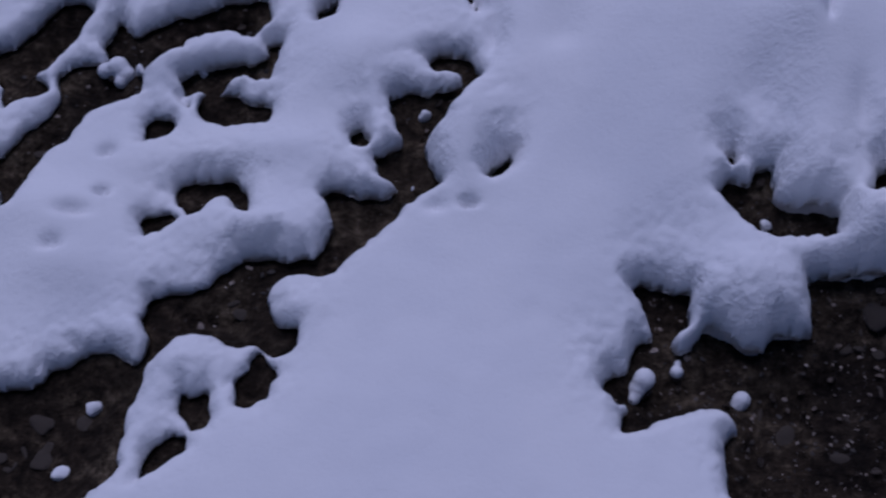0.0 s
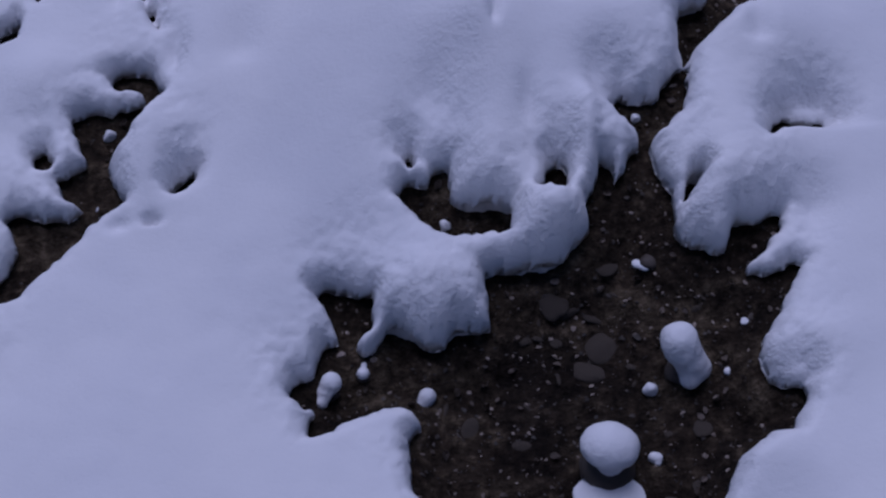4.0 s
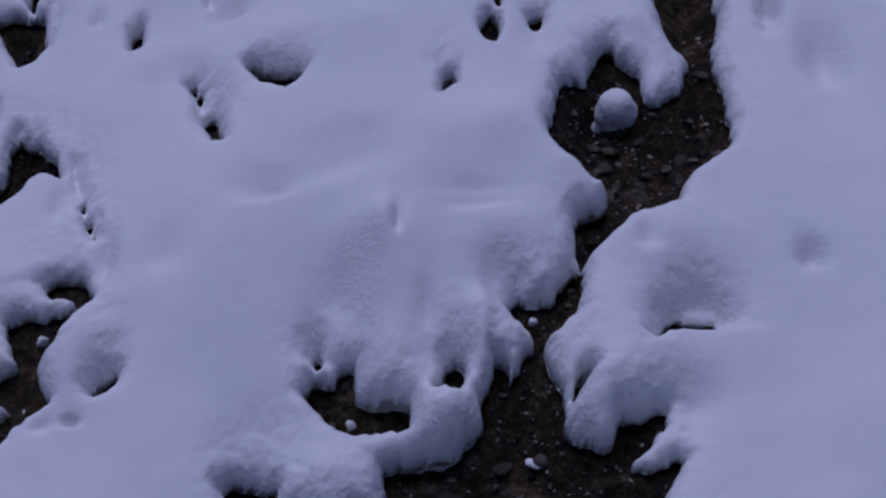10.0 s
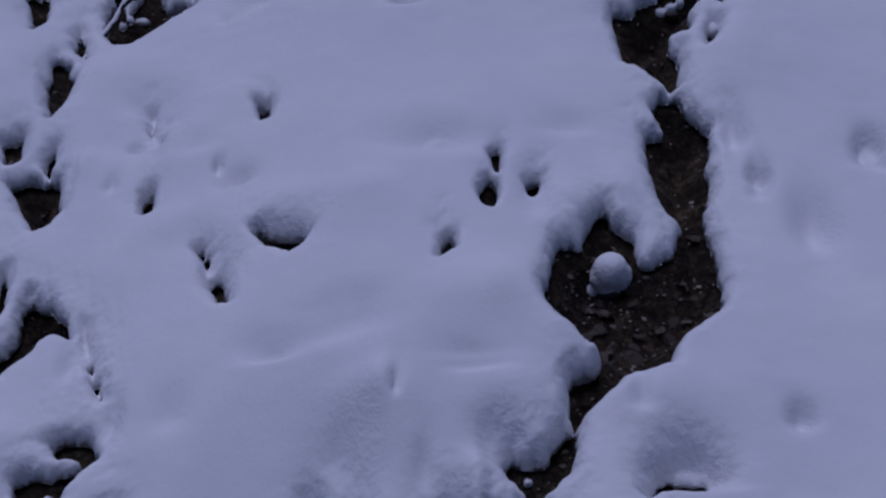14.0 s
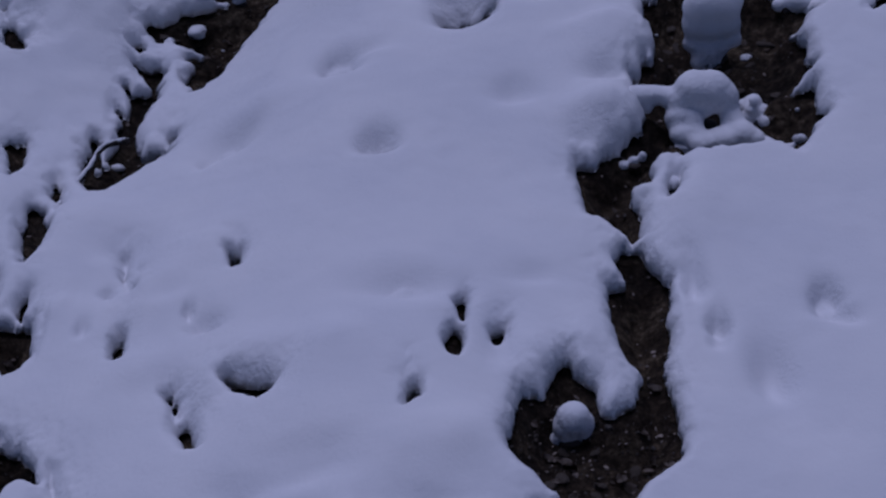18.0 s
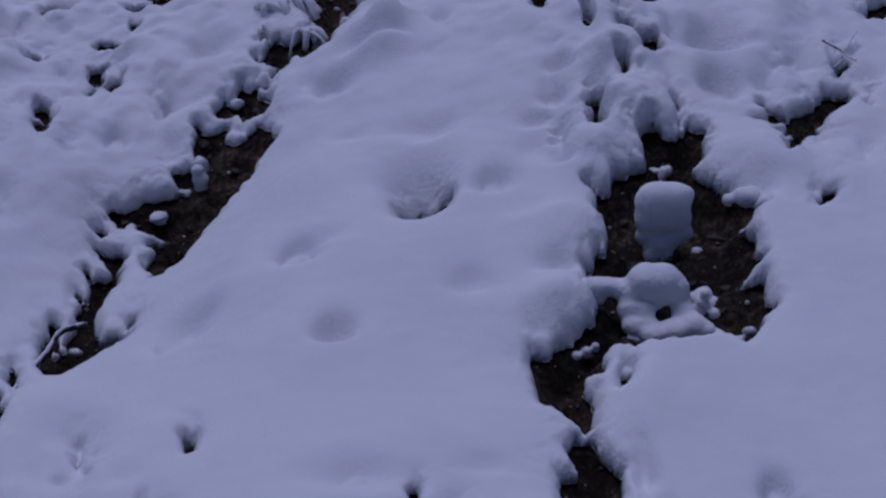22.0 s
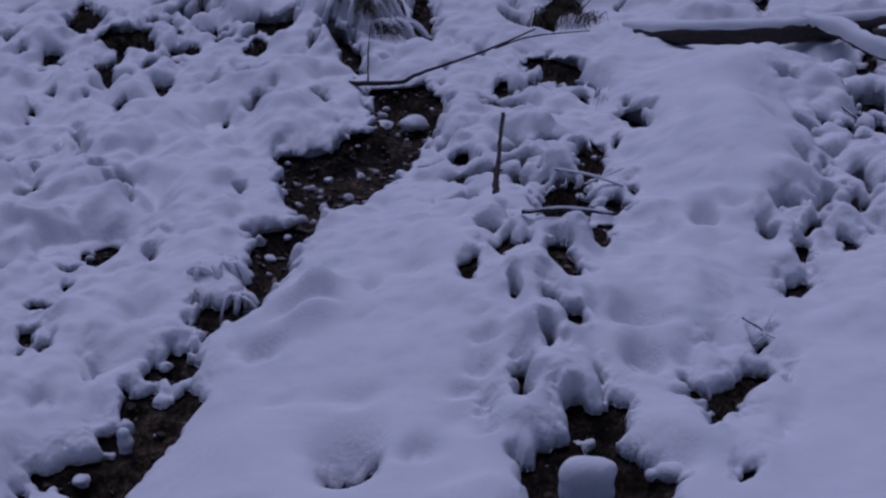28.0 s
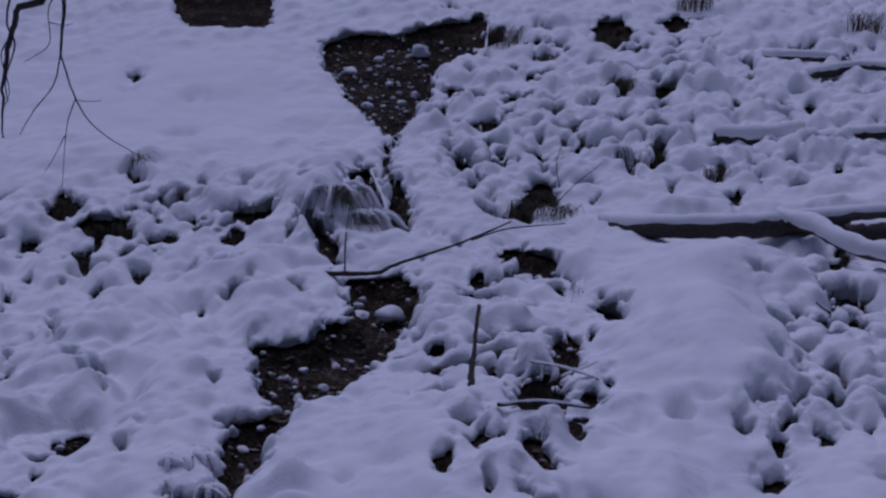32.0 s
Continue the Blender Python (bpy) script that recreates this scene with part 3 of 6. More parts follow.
bare([(-1.151, 11.416), (-1.044, 11.412), (-1.002, 11.294), (-1.075, 11.288)], 0.045)
bare([(-1.700, 10.301), (-1.638, 10.538), (-1.545, 10.451), (-1.547, 10.086)], 0.045)
bare([(-1.639, 10.066), (-1.497, 10.007), (-1.516, 9.897)], 0.045)
bare([(-1.899, 9.906), (-1.866, 10.030), (-1.840, 9.866)], 0.022)
bare([(-1.253, 11.100), (-1.177, 11.173), (-1.154, 10.812)], 0.037)
bare([(-1.912, 14.866), (-1.818, 14.962), (-1.767, 14.708), (-1.842, 14.628)], 0.045)
bare([(-1.116, 11.154), (-1.056, 11.169), (-1.062, 11.044)], 0.022)
bare([(-0.592, 9.414), (-0.545, 9.515), (-0.445, 9.612), (-0.564, 9.272)], 0.045)
bare([(-0.753, 9.315), (-0.685, 9.332), (-0.709, 9.227)], 0.026)
bare([(1.173, 10.115), (1.324, 10.125), (1.424, 10.002), (1.524, 9.761), (1.495, 9.493), (1.405, 9.542), (1.259, 9.519), (1.185, 9.809)], 0.072)
bare([(1.007, 9.016), (1.101, 9.072), (1.064, 8.813)], 0.038)
bare([(1.571, 8.809), (1.681, 8.918), (1.751, 8.826), (1.805, 8.765), (1.716, 8.557), (1.637, 8.646)], 0.071)
bare([(1.299, 8.235), (1.394, 8.247), (1.471, 8.229), (1.390, 7.670), (1.337, 7.640), (1.279, 7.691), (1.274, 7.849)], 0.068)
bare([(1.531, 8.359), (1.597, 8.468), (1.534, 8.166)], 0.034)
bare([(1.044, 7.484), (1.095, 7.617), (1.189, 7.681), (1.270, 7.623), (1.304, 7.543), (1.233, 7.129), (1.165, 7.056), (1.101, 7.084), (1.018, 7.061)], 0.065)
bare([(1.310, 7.294), (1.415, 7.409), (1.467, 7.279), (1.364, 7.164)], 0.045)
bare([(0.742, 6.608), (0.812, 6.665), (0.894, 6.724), (0.838, 6.549)], 0.045)
bare([(0.597, 6.248), (0.633, 6.459), (0.631, 6.265)], 0.022)
bare([(2.399, 7.684), (2.500, 7.765), (2.434, 7.618)], 0.045)
bare([(2.460, 7.565), (2.582, 7.724), (2.503, 7.522)], 0.045)
bare([(2.796, 8.121), (2.890, 8.210), (2.926, 8.094), (2.814, 7.990)], 0.045)
bare([(2.947, 8.556), (3.071, 8.774), (3.049, 8.624), (2.911, 8.381)], 0.070)
bare([(3.168, 9.282), (3.332, 9.677), (3.422, 9.732), (3.380, 9.510), (3.276, 9.361)], 0.072)
bare([(3.083, 9.237), (3.173, 9.310), (2.998, 8.877)], 0.072)
bare([(3.206, 8.788), (3.289, 8.778), (3.207, 8.655)], 0.045)
bare([(2.161, 7.159), (2.233, 7.216), (2.309, 7.173), (2.187, 7.083)], 0.045)
bare([(2.245, 6.834), (2.345, 7.077), (2.408, 7.267), (2.492, 7.313), (2.359, 6.998), (2.266, 6.835)], 0.064)
bare([(2.593, 7.378), (2.643, 7.347), (2.663, 7.215), (2.591, 7.073), (2.565, 7.191)], 0.042)
bare([(2.438, 6.903), (2.500, 6.880), (2.601, 6.943), (2.459, 6.701), (2.416, 6.704)], 0.063)
bare([(2.051, 6.962), (2.111, 6.985), (2.090, 6.837), (2.046, 6.826)], 0.031)
bare([(2.483, 13.953), (2.582, 13.986), (2.665, 13.866), (2.559, 13.440), (2.480, 13.471)], 0.072)
bare([(2.811, 13.648), (3.094, 13.741), (2.867, 13.357)], 0.072)
bare([(2.515, 12.141), (2.697, 12.168), (2.546, 11.675), (2.474, 11.688)], 0.072)
bare([(2.228, 11.780), (2.356, 11.604), (2.276, 11.513)], 0.043)
bare([(2.846, 11.317), (2.964, 11.599), (3.065, 11.579), (2.903, 11.272)], 0.072)
bare([(3.179, 11.423), (3.251, 11.365), (3.181, 11.141)], 0.045)
bare([(2.917, 11.066), (3.044, 11.098), (2.835, 10.522)], 0.072)
bare([(2.527, 15.659), (2.713, 16.031), (2.858, 15.842), (2.949, 15.407), (2.667, 14.992), (2.532, 15.149)], 0.072)
bare([(3.206, 15.681), (3.481, 16.107), (3.548, 15.619), (3.283, 15.386)], 0.072)
bare([(0.937, 12.513), (0.992, 12.624), (1.007, 12.398)], 0.022)
bare([(1.330, 12.240), (1.407, 12.324), (1.369, 12.104)], 0.029)
bare([(1.670, 12.501), (1.752, 12.588), (1.716, 12.428)], 0.034)
bare([(1.113, 11.658), (1.171, 11.828), (1.129, 11.355)], 0.023)
bare([(2.919, 12.679), (3.009, 12.759), (2.947, 12.538)], 0.038)
bare([(2.009, 12.442), (2.083, 12.468), (2.031, 12.262)], 0.031)
bare([(1.293, 13.012), (1.400, 13.108), (1.341, 12.823)], 0.040)
bare([(1.580, 13.745), (1.752, 13.786), (1.626, 13.536)], 0.072)
bare([(3.669, 13.824), (3.861, 14.196), (3.687, 13.725)], 0.072)
bare([(4.637, 14.325), (4.864, 14.599), (4.662, 14.142)], 0.072)
bare([(4.294, 13.658), (4.657, 14.059), (4.332, 13.502)], 0.072)
bare([(4.255, 14.840), (4.618, 14.907), (4.270, 14.612)], 0.072)
bare([(1.901, 11.092), (1.993, 11.134), (1.936, 10.998)], 0.038)
bare([(2.482, 11.144), (2.595, 11.278), (2.511, 11.020)], 0.044)
bare([(3.815, 11.566), (3.955, 11.659), (3.819, 11.327)], 0.045)
bare([(3.992, 13.081), (4.140, 13.164), (4.021, 12.936)], 0.045)
bare([(0.990, 9.706), (1.066, 9.508), (0.990, 9.198), (0.949, 9.361)], 0.045)
bare([(1.543, 9.473), (1.649, 9.434), (1.568, 9.375)], 0.039)
bare([(1.385, 9.681), (1.483, 9.567), (1.418, 9.484)], 0.036)
bare([(0.914, 8.651), (0.985, 8.696), (0.944, 8.564)], 0.026)
bare([(1.030, 7.793), (1.093, 7.943), (1.065, 7.711)], 0.029)
bare([(1.481, 7.592), (1.578, 7.717), (1.519, 7.508)], 0.042)
bare([(-1.899, 9.465), (-1.967, 9.642), (-1.915, 9.657)], 0.045)
bare([(-1.595, 10.120), (-1.560, 10.525), (-1.514, 10.125)], 0.027)
bare([(-1.605, 9.106), (-1.444, 8.679), (-1.489, 8.610)], 0.045)
bare([(-1.462, 9.782), (-1.373, 9.801), (-1.326, 9.159)], 0.045)
bare([(-1.467, 7.518), (-1.394, 7.445), (-1.435, 7.453)], 0.029)
bare([(-0.949, 7.239), (-0.852, 7.354), (-0.890, 7.123)], 0.035)
bare([(-0.548, 7.952), (-0.493, 8.030), (-0.507, 7.852)], 0.022)
# more hollows in the wet strips
bare([(0.628, 8.272), (0.728, 8.335), (0.745, 8.073), (0.663, 8.035)], 0.041)
# more hollows on either hand of the far brook
bare([(1.407, 9.233), (1.460, 9.214), (1.536, 9.252), (1.466, 9.105)], 0.045)
bare([(1.733, 8.734), (1.794, 8.702), (1.798, 8.587), (1.728, 8.547)], 0.033)
bare([(3.013, 9.099), (3.094, 9.185), (2.992, 8.879)], 0.045)
bare([(3.000, 8.231), (3.122, 8.295), (3.053, 8.153)], 0.045)
bare([(-0.930, 11.333), (-0.868, 11.356), (-0.867, 11.272)], 0.022)
bare([(-0.932, 10.902), (-0.831, 10.945), (-0.776, 10.915), (-0.837, 10.795)], 0.045)
bare([(-0.271, 10.363), (-0.219, 10.536), (-0.186, 10.330), (-0.248, 10.269)], 0.029)
bare([(-0.186, 10.761), (-0.110, 10.827), (-0.046, 10.663), (0.034, 10.655), (0.096, 10.286), (0.125, 9.957), (0.087, 9.892), (0.038, 10.023), (-0.045, 10.237), (-0.124, 10.369)], 0.072)
bare([(-0.195, 9.494), (-0.123, 9.467), (-0.093, 9.234), (-0.159, 9.285)], 0.040)
bare([(-1.685, 9.904), (-1.652, 9.933), (-1.648, 9.866)], 0.022)
bare([(-1.951, 9.440), (-1.914, 9.467), (-1.905, 9.350)], 0.022)
bare([(-1.745, 8.433), (-1.680, 8.425), (-1.684, 8.317)], 0.027)
# more hollows of the high field
bare([(1.308, 15.513), (1.537, 15.702), (1.710, 15.758), (1.585, 15.379), (1.394, 15.268)], 0.072)
bare([(1.892, 15.337), (2.013, 15.424), (2.022, 15.168), (1.905, 15.011)], 0.045)
bare([(1.910, 14.869), (2.053, 14.990), (2.079, 14.826), (1.973, 14.767)], 0.072)
bare([(1.134, 14.497), (1.292, 14.478), (1.237, 14.351)], 0.045)
bare([(1.580, 14.530), (1.717, 14.546), (1.660, 14.335)], 0.045)
bare([(1.146, 12.938), (1.254, 13.059), (1.211, 12.756)], 0.041)
bare([(1.477, 11.346), (1.623, 11.530), (1.735, 11.392), (1.715, 11.162), (1.587, 10.915), (1.402, 10.671), (1.316, 10.676), (1.323, 10.964), (1.435, 11.108)], 0.072)
bare([(1.099, 11.062), (1.201, 11.034), (1.261, 10.894), (1.148, 10.917)], 0.045)
bare([(2.128, 13.305), (2.307, 13.459), (2.173, 13.244)], 0.072)
bare([(2.981, 12.159), (3.097, 12.162), (3.025, 12.002)], 0.045)
bare([(3.474, 12.144), (3.584, 12.121), (3.510, 11.978)], 0.045)
bare([(3.422, 11.215), (3.556, 11.227), (3.473, 11.127)], 0.045)
bare([(3.311, 14.096), (3.460, 14.175), (3.365, 14.011)], 0.045)
bare([(3.322, 12.883), (3.515, 13.210), (3.318, 12.684)], 0.072)
bare([(2.617, 12.693), (2.728, 12.767), (2.645, 12.540)], 0.044)
# the thawed hollow in the open bank
bare([(0.023, 5.105), (0.069, 5.149), (0.123, 5.152), (0.187, 5.108), (0.169, 4.987), (0.117, 5.015), (0.069, 4.959), (0.042, 4.936)], 0.056)

# hollows and swellings of the snow
dent(-0.361, 2.225, 0.030, 0.046, 0.033)
dent(-0.051, 2.154, 0.041, 0.053, 0.030)
dent(-0.300, 2.321, 0.037, 0.064, 0.018)
dent(0.493, 2.245, 0.074, 0.048, 0.045)
dent(0.464, 2.032, 0.071, 0.074, 0.038)
dent(0.394, 1.661, 0.055, 0.039, 0.038)
dent(-0.860, 2.496, 0.026, 0.065, 0.030)
dent(-0.810, 2.195, 0.037, 0.063, 0.030)
dent(0.073, 2.309, 0.072, 0.064, 0.022)
dent(-0.096, 2.252, 0.024, 0.060, 0.018)
lump(0.021, 2.223, 0.030, 0.074, 0.027)
lump(-0.181, 2.139, 0.047, 0.090, 0.030)
lump(-0.056, 2.016, 0.052, 0.057, 0.038)
lump(-0.288, 1.889, 0.092, 0.083, 0.030)
lump(0.264, 1.996, 0.058, 0.087, 0.030)
lump(0.307, 2.234, 0.096, 0.094, 0.030)
lump(0.323, 2.051, 0.105, 0.059, 0.022)
lump(-0.166, 2.348, 0.073, 0.129, 0.018)
lump(-1.131, 2.096, 0.071, 0.044, 0.022)
lump(-1.282, 1.991, 0.094, 0.043, 0.030)
lump(-1.408, 1.685, 0.057, 0.053, 0.038)
lump(-1.208, 1.799, 0.045, 0.054, 0.022)
lump(-0.872, 2.260, 0.072, 0.138, 0.022)
lump(-1.693, 1.909, 0.145, 0.059, 0.018)
lump(-1.492, 2.486, 0.104, 0.035, 0.018)
dent(-0.086, 3.405, 0.141, 0.073, 0.038)
dent(-0.982, 3.859, 0.088, 0.072, 0.027)
dent(-0.784, 3.550, 0.066, 0.065, 0.022)
dent(-0.638, 3.349, 0.048, 0.053, 0.045)
dent(-0.322, 2.656, 0.124, 0.057, 0.022)
dent(-0.473, 2.608, 0.055, 0.022, 0.018)
dent(0.033, 2.511, 0.066, 0.025, 0.018)
dent(0.784, 3.252, 0.028, 0.043, 0.045)
dent(1.097, 3.338, 0.040, 0.055, 0.060)
dent(0.743, 3.435, 0.040, 0.100, 0.045)
dent(0.906, 3.070, 0.061, 0.101, 0.027)
dent(0.771, 2.389, 0.033, 0.044, 0.030)
dent(-0.164, 2.444, 0.013, 0.033, 0.018)
dent(0.400, 2.404, 0.033, 0.031, 0.018)
dent(-0.981, 3.627, 0.024, 0.027, 0.030)
dent(-1.022, 3.438, 0.023, 0.046, 0.027)
dent(-0.705, 3.433, 0.016, 0.040, 0.030)
dent(-0.654, 2.966, 0.037, 0.093, 0.030)
dent(-0.480, 3.068, 0.074, 0.077, 0.038)
dent(0.184, 3.098, 0.066, 0.088, 0.030)
dent(0.296, 2.978, 0.058, 0.063, 0.030)
dent(0.274, 3.449, 0.079, 0.050, 0.018)
dent(-1.004, 2.708, 0.029, 0.073, 0.030)
dent(0.526, 2.270, 0.065, 0.050, 0.045)
dent(-0.711, 2.489, 0.055, 0.073, 0.018)
dent(0.070, 2.326, 0.051, 0.067, 0.030)
lump(-1.127, 4.070, 0.148, 0.124, 0.030)
lump(-0.686, 3.770, 0.103, 0.111, 0.022)
lump(-0.275, 3.137, 0.104, 0.112, 0.030)
lump(0.104, 2.762, 0.125, 0.098, 0.030)
lump(-1.119, 3.555, 0.068, 0.080, 0.022)
lump(-0.826, 3.191, 0.094, 0.093, 0.022)
lump(-0.231, 2.467, 0.093, 0.071, 0.022)
lump(0.412, 3.182, 0.076, 0.114, 0.030)
lump(0.487, 2.698, 0.083, 0.077, 0.015)
dent(-0.357, 4.760, 0.056, 0.067, 0.053)
dent(-0.187, 4.192, 0.059, 0.076, 0.068)
dent(-0.711, 4.447, 0.088, 0.095, 0.045)
dent(-0.784, 4.391, 0.035, 0.033, 0.030)
dent(0.263, 4.444, 0.067, 0.086, 0.022)
dent(0.566, 4.477, 0.076, 0.063, 0.045)
dent(0.366, 5.101, 0.063, 0.067, 0.038)
dent(-0.649, 4.528, 0.059, 0.070, 0.018)
dent(0.033, 5.201, 0.128, 0.171, 0.045)
dent(1.277, 4.913, 0.103, 0.105, 0.045)
dent(-0.267, 4.817, 0.121, 0.053, 0.022)
dent(0.127, 5.085, 0.101, 0.156, 0.075)
lump(0.564, 4.724, 0.138, 0.191, 0.045)
lump(0.530, 4.264, 0.110, 0.083, 0.030)
lump(0.220, 5.084, 0.125, 0.125, 0.030)
lump(-1.381, 5.628, 0.188, 0.192, 0.045)
lump(-0.334, 5.316, 0.174, 0.175, 0.022)
lump(-0.580, 4.653, 0.120, 0.108, 0.018)
dent(-1.754, 7.777, 0.076, 0.074, 0.060)
dent(-1.561, 7.765, 0.091, 0.115, 0.060)
dent(-1.210, 7.978, 0.074, 0.185, 0.072)
dent(-0.973, 7.877, 0.067, 0.167, 0.060)
dent(-1.779, 7.342, 0.059, 0.104, 0.048)
dent(-1.665, 7.196, 0.046, 0.086, 0.048)
dent(-1.452, 7.433, 0.059, 0.104, 0.060)
dent(-0.900, 6.553, 0.066, 0.084, 0.036)
dent(-0.984, 6.229, 0.114, 0.155, 0.072)
dent(-1.201, 5.944, 0.049, 0.092, 0.048)
dent(-0.959, 5.856, 0.068, 0.100, 0.060)
dent(-0.304, 6.057, 0.092, 0.118, 0.060)
dent(-0.405, 6.124, 0.037, 0.076, 0.036)
dent(1.290, 5.977, 0.116, 0.160, 0.084)
dent(1.299, 5.628, 0.069, 0.134, 0.072)
dent(1.767, 6.988, 0.044, 0.110, 0.060)
dent(1.624, 5.713, 0.059, 0.119, 0.048)
dent(0.669, 5.747, 0.058, 0.063, 0.048)
dent(0.602, 5.560, 0.056, 0.108, 0.048)
dent(0.063, 5.548, 0.136, 0.066, 0.024)
dent(-1.211, 7.435, 0.175, 0.147, 0.060)
dent(0.179, 6.414, 0.050, 0.061, 0.024)
dent(1.146, 6.001, 0.043, 0.108, 0.060)
dent(1.526, 6.843, 0.054, 0.086, 0.036)
dent(1.903, 5.719, 0.048, 0.077, 0.048)
dent(1.448, 5.646, 0.058, 0.074, 0.036)
lump(-0.070, 6.315, 0.112, 0.188, 0.084)
lump(0.911, 5.787, 0.116, 0.135, 0.072)
lump(0.892, 5.344, 0.197, 0.235, 0.024)
lump(0.831, 6.209, 0.147, 0.097, 0.060)
lump(0.742, 7.007, 0.136, 0.183, 0.060)
lump(-0.678, 6.951, 0.164, 0.267, 0.060)
lump(-0.511, 6.882, 0.081, 0.203, 0.048)
lump(1.136, 6.722, 0.105, 0.139, 0.060)
lump(-0.261, 6.164, 0.148, 0.078, 0.036)
lump(-0.669, 6.311, 0.101, 0.114, 0.048)
dent(-1.454, 8.538, 0.181, 0.233, 0.084)
dent(-1.573, 7.742, 0.122, 0.113, 0.060)
dent(-1.979, 10.028, 0.099, 0.224, 0.060)
dent(-0.942, 7.855, 0.091, 0.196, 0.072)
dent(-0.711, 7.345, 0.115, 0.073, 0.048)
dent(-1.213, 7.489, 0.206, 0.148, 0.060)
dent(-2.125, 10.595, 0.121, 0.164, 0.060)
dent(1.814, 6.981, 0.039, 0.097, 0.048)
dent(2.400, 8.077, 0.089, 0.142, 0.048)
dent(2.591, 8.584, 0.054, 0.134, 0.036)
dent(-0.719, 9.235, 0.140, 0.149, 0.060)
dent(-0.775, 8.752, 0.087, 0.137, 0.048)
lump(-1.179, 7.947, 0.093, 0.182, 0.084)
lump(-0.426, 9.801, 0.257, 0.242, 0.084)
lump(-0.281, 9.004, 0.170, 0.296, 0.072)
lump(0.663, 9.046, 0.136, 0.324, 0.060)
lump(0.747, 8.716, 0.198, 0.203, 0.060)
lump(2.097, 7.961, 0.341, 0.852, 0.120)
lump(1.111, 10.469, 0.195, 0.285, 0.072)
lump(1.833, 9.865, 0.223, 0.187, 0.060)
lump(-0.194, 10.390, 0.116, 0.277, 0.072)
dent(-1.204, 12.919, 0.095, 0.165, 0.060)
dent(-1.194, 13.995, 0.112, 0.247, 0.060)
dent(-1.859, 14.308, 0.094, 0.206, 0.048)
dent(-1.855, 14.839, 0.141, 0.340, 0.072)
dent(-0.903, 11.654, 0.129, 0.102, 0.048)
dent(-2.080, 12.792, 0.284, 0.120, 0.036)
lump(0.947, 5.370, 0.133, 0.123, 0.014)
lump(0.718, 5.212, 0.108, 0.106, 0.048)
lump(0.831, 5.701, 0.115, 0.083, 0.048)
lump(-0.065, 11.050, 0.285, 0.411, 0.108)
lump(0.262, 11.086, 0.082, 0.204, 0.060)
dent(0.469, 8.760, 0.079, 0.102, 0.048)
dent(0.706, 6.273, 0.064, 0.073, 0.048)
dent(1.266, 5.977, 0.097, 0.113, 0.060)
dent(1.804, 7.006, 0.044, 0.089, 0.060)
dent(1.954, 7.081, 0.056, 0.077, 0.048)
dent(0.546, 5.413, 0.067, 0.046, 0.036)
dent(0.619, 5.148, 0.056, 0.069, 0.060)
dent(1.264, 5.606, 0.060, 0.071, 0.048)
dent(-0.880, 2.062, 0.020, 0.013, 0.033)
dent(-1.696, 2.229, 0.020, 0.018, 0.030)
dent(-1.679, 2.108, 0.017, 0.014, 0.030)
dent(-1.726, 2.042, 0.036, 0.020, 0.030)
dent(-1.752, 1.954, 0.024, 0.019, 0.025)
dent(-0.951, 2.057, 0.026, 0.022, 0.020)
lump(-1.835, 2.059, 0.147, 0.086, 0.028)
lump(-1.492, 1.778, 0.081, 0.051, 0.035)
lump(-1.416, 2.207, 0.242, 0.057, 0.035)
lump(-1.583, 2.474, 0.152, 0.047, 0.021)
lump(-1.369, 2.023, 0.142, 0.068, 0.035)
lump(-1.743, 1.979, 0.133, 0.125, 0.035)
lump(-1.160, 2.445, 0.099, 0.091, 0.035)
lump(-0.907, 2.260, 0.076, 0.122, 0.035)
lump(-0.072, 2.030, 0.083, 0.093, 0.035)
lump(-0.323, 1.907, 0.106, 0.074, 0.028)
lump(-0.171, 2.408, 0.112, 0.214, 0.028)
lump(0.101, 2.419, 0.112, 0.126, 0.035)
lump(-0.031, 2.201, 0.097, 0.099, 0.021)
lump(0.427, 2.436, 0.140, 0.112, 0.042)
lump(0.377, 2.095, 0.167, 0.097, 0.049)
lump(0.420, 1.694, 0.101, 0.085, 0.035)
lump(0.308, 1.464, 0.087, 0.078, 0.035)
dent(0.497, 2.211, 0.098, 0.024, 0.035)
dent(0.409, 2.444, 0.028, 0.049, 0.014)
dent(0.770, 2.379, 0.032, 0.038, 0.014)
dent(0.468, 1.978, 0.059, 0.094, 0.021)
lump(0.343, 2.671, 0.120, 0.124, 0.000)
lump(0.248, 2.631, 0.093, 0.101, 0.035)
lump(-0.014, 2.704, 0.160, 0.125, 0.021)
lump(-0.513, 3.112, 0.088, 0.074, 0.021)
dent(-0.509, 2.651, 0.081, 0.051, 0.013)
dent(-0.323, 2.749, 0.122, 0.053, 0.010)
dent(-0.159, 2.481, 0.023, 0.057, 0.010)
lump(-0.197, 2.461, 0.039, 0.075, 0.014)
dent(0.498, 2.243, 0.075, 0.044, 0.025)
dent(-0.862, 2.362, 0.033, 0.114, 0.010)
dent(-0.258, 2.293, 0.076, 0.106, 0.010)
dent(-0.070, 3.363, 0.140, 0.082, 0.020)
dent(-0.958, 3.637, 0.068, 0.122, 0.015)
dent(-0.674, 3.363, 0.040, 0.083, 0.015)
dent(-1.075, 3.575, 0.034, 0.136, 0.010)
dent(-1.147, 3.422, 0.017, 0.145, 0.010)
lump(-0.492, 3.159, 0.106, 0.102, 0.050)
dent(-0.256, 2.700, 0.097, 0.064, 0.015)
dent(-0.461, 2.623, 0.069, 0.033, 0.010)
dent(0.020, 2.551, 0.094, 0.024, 0.010)
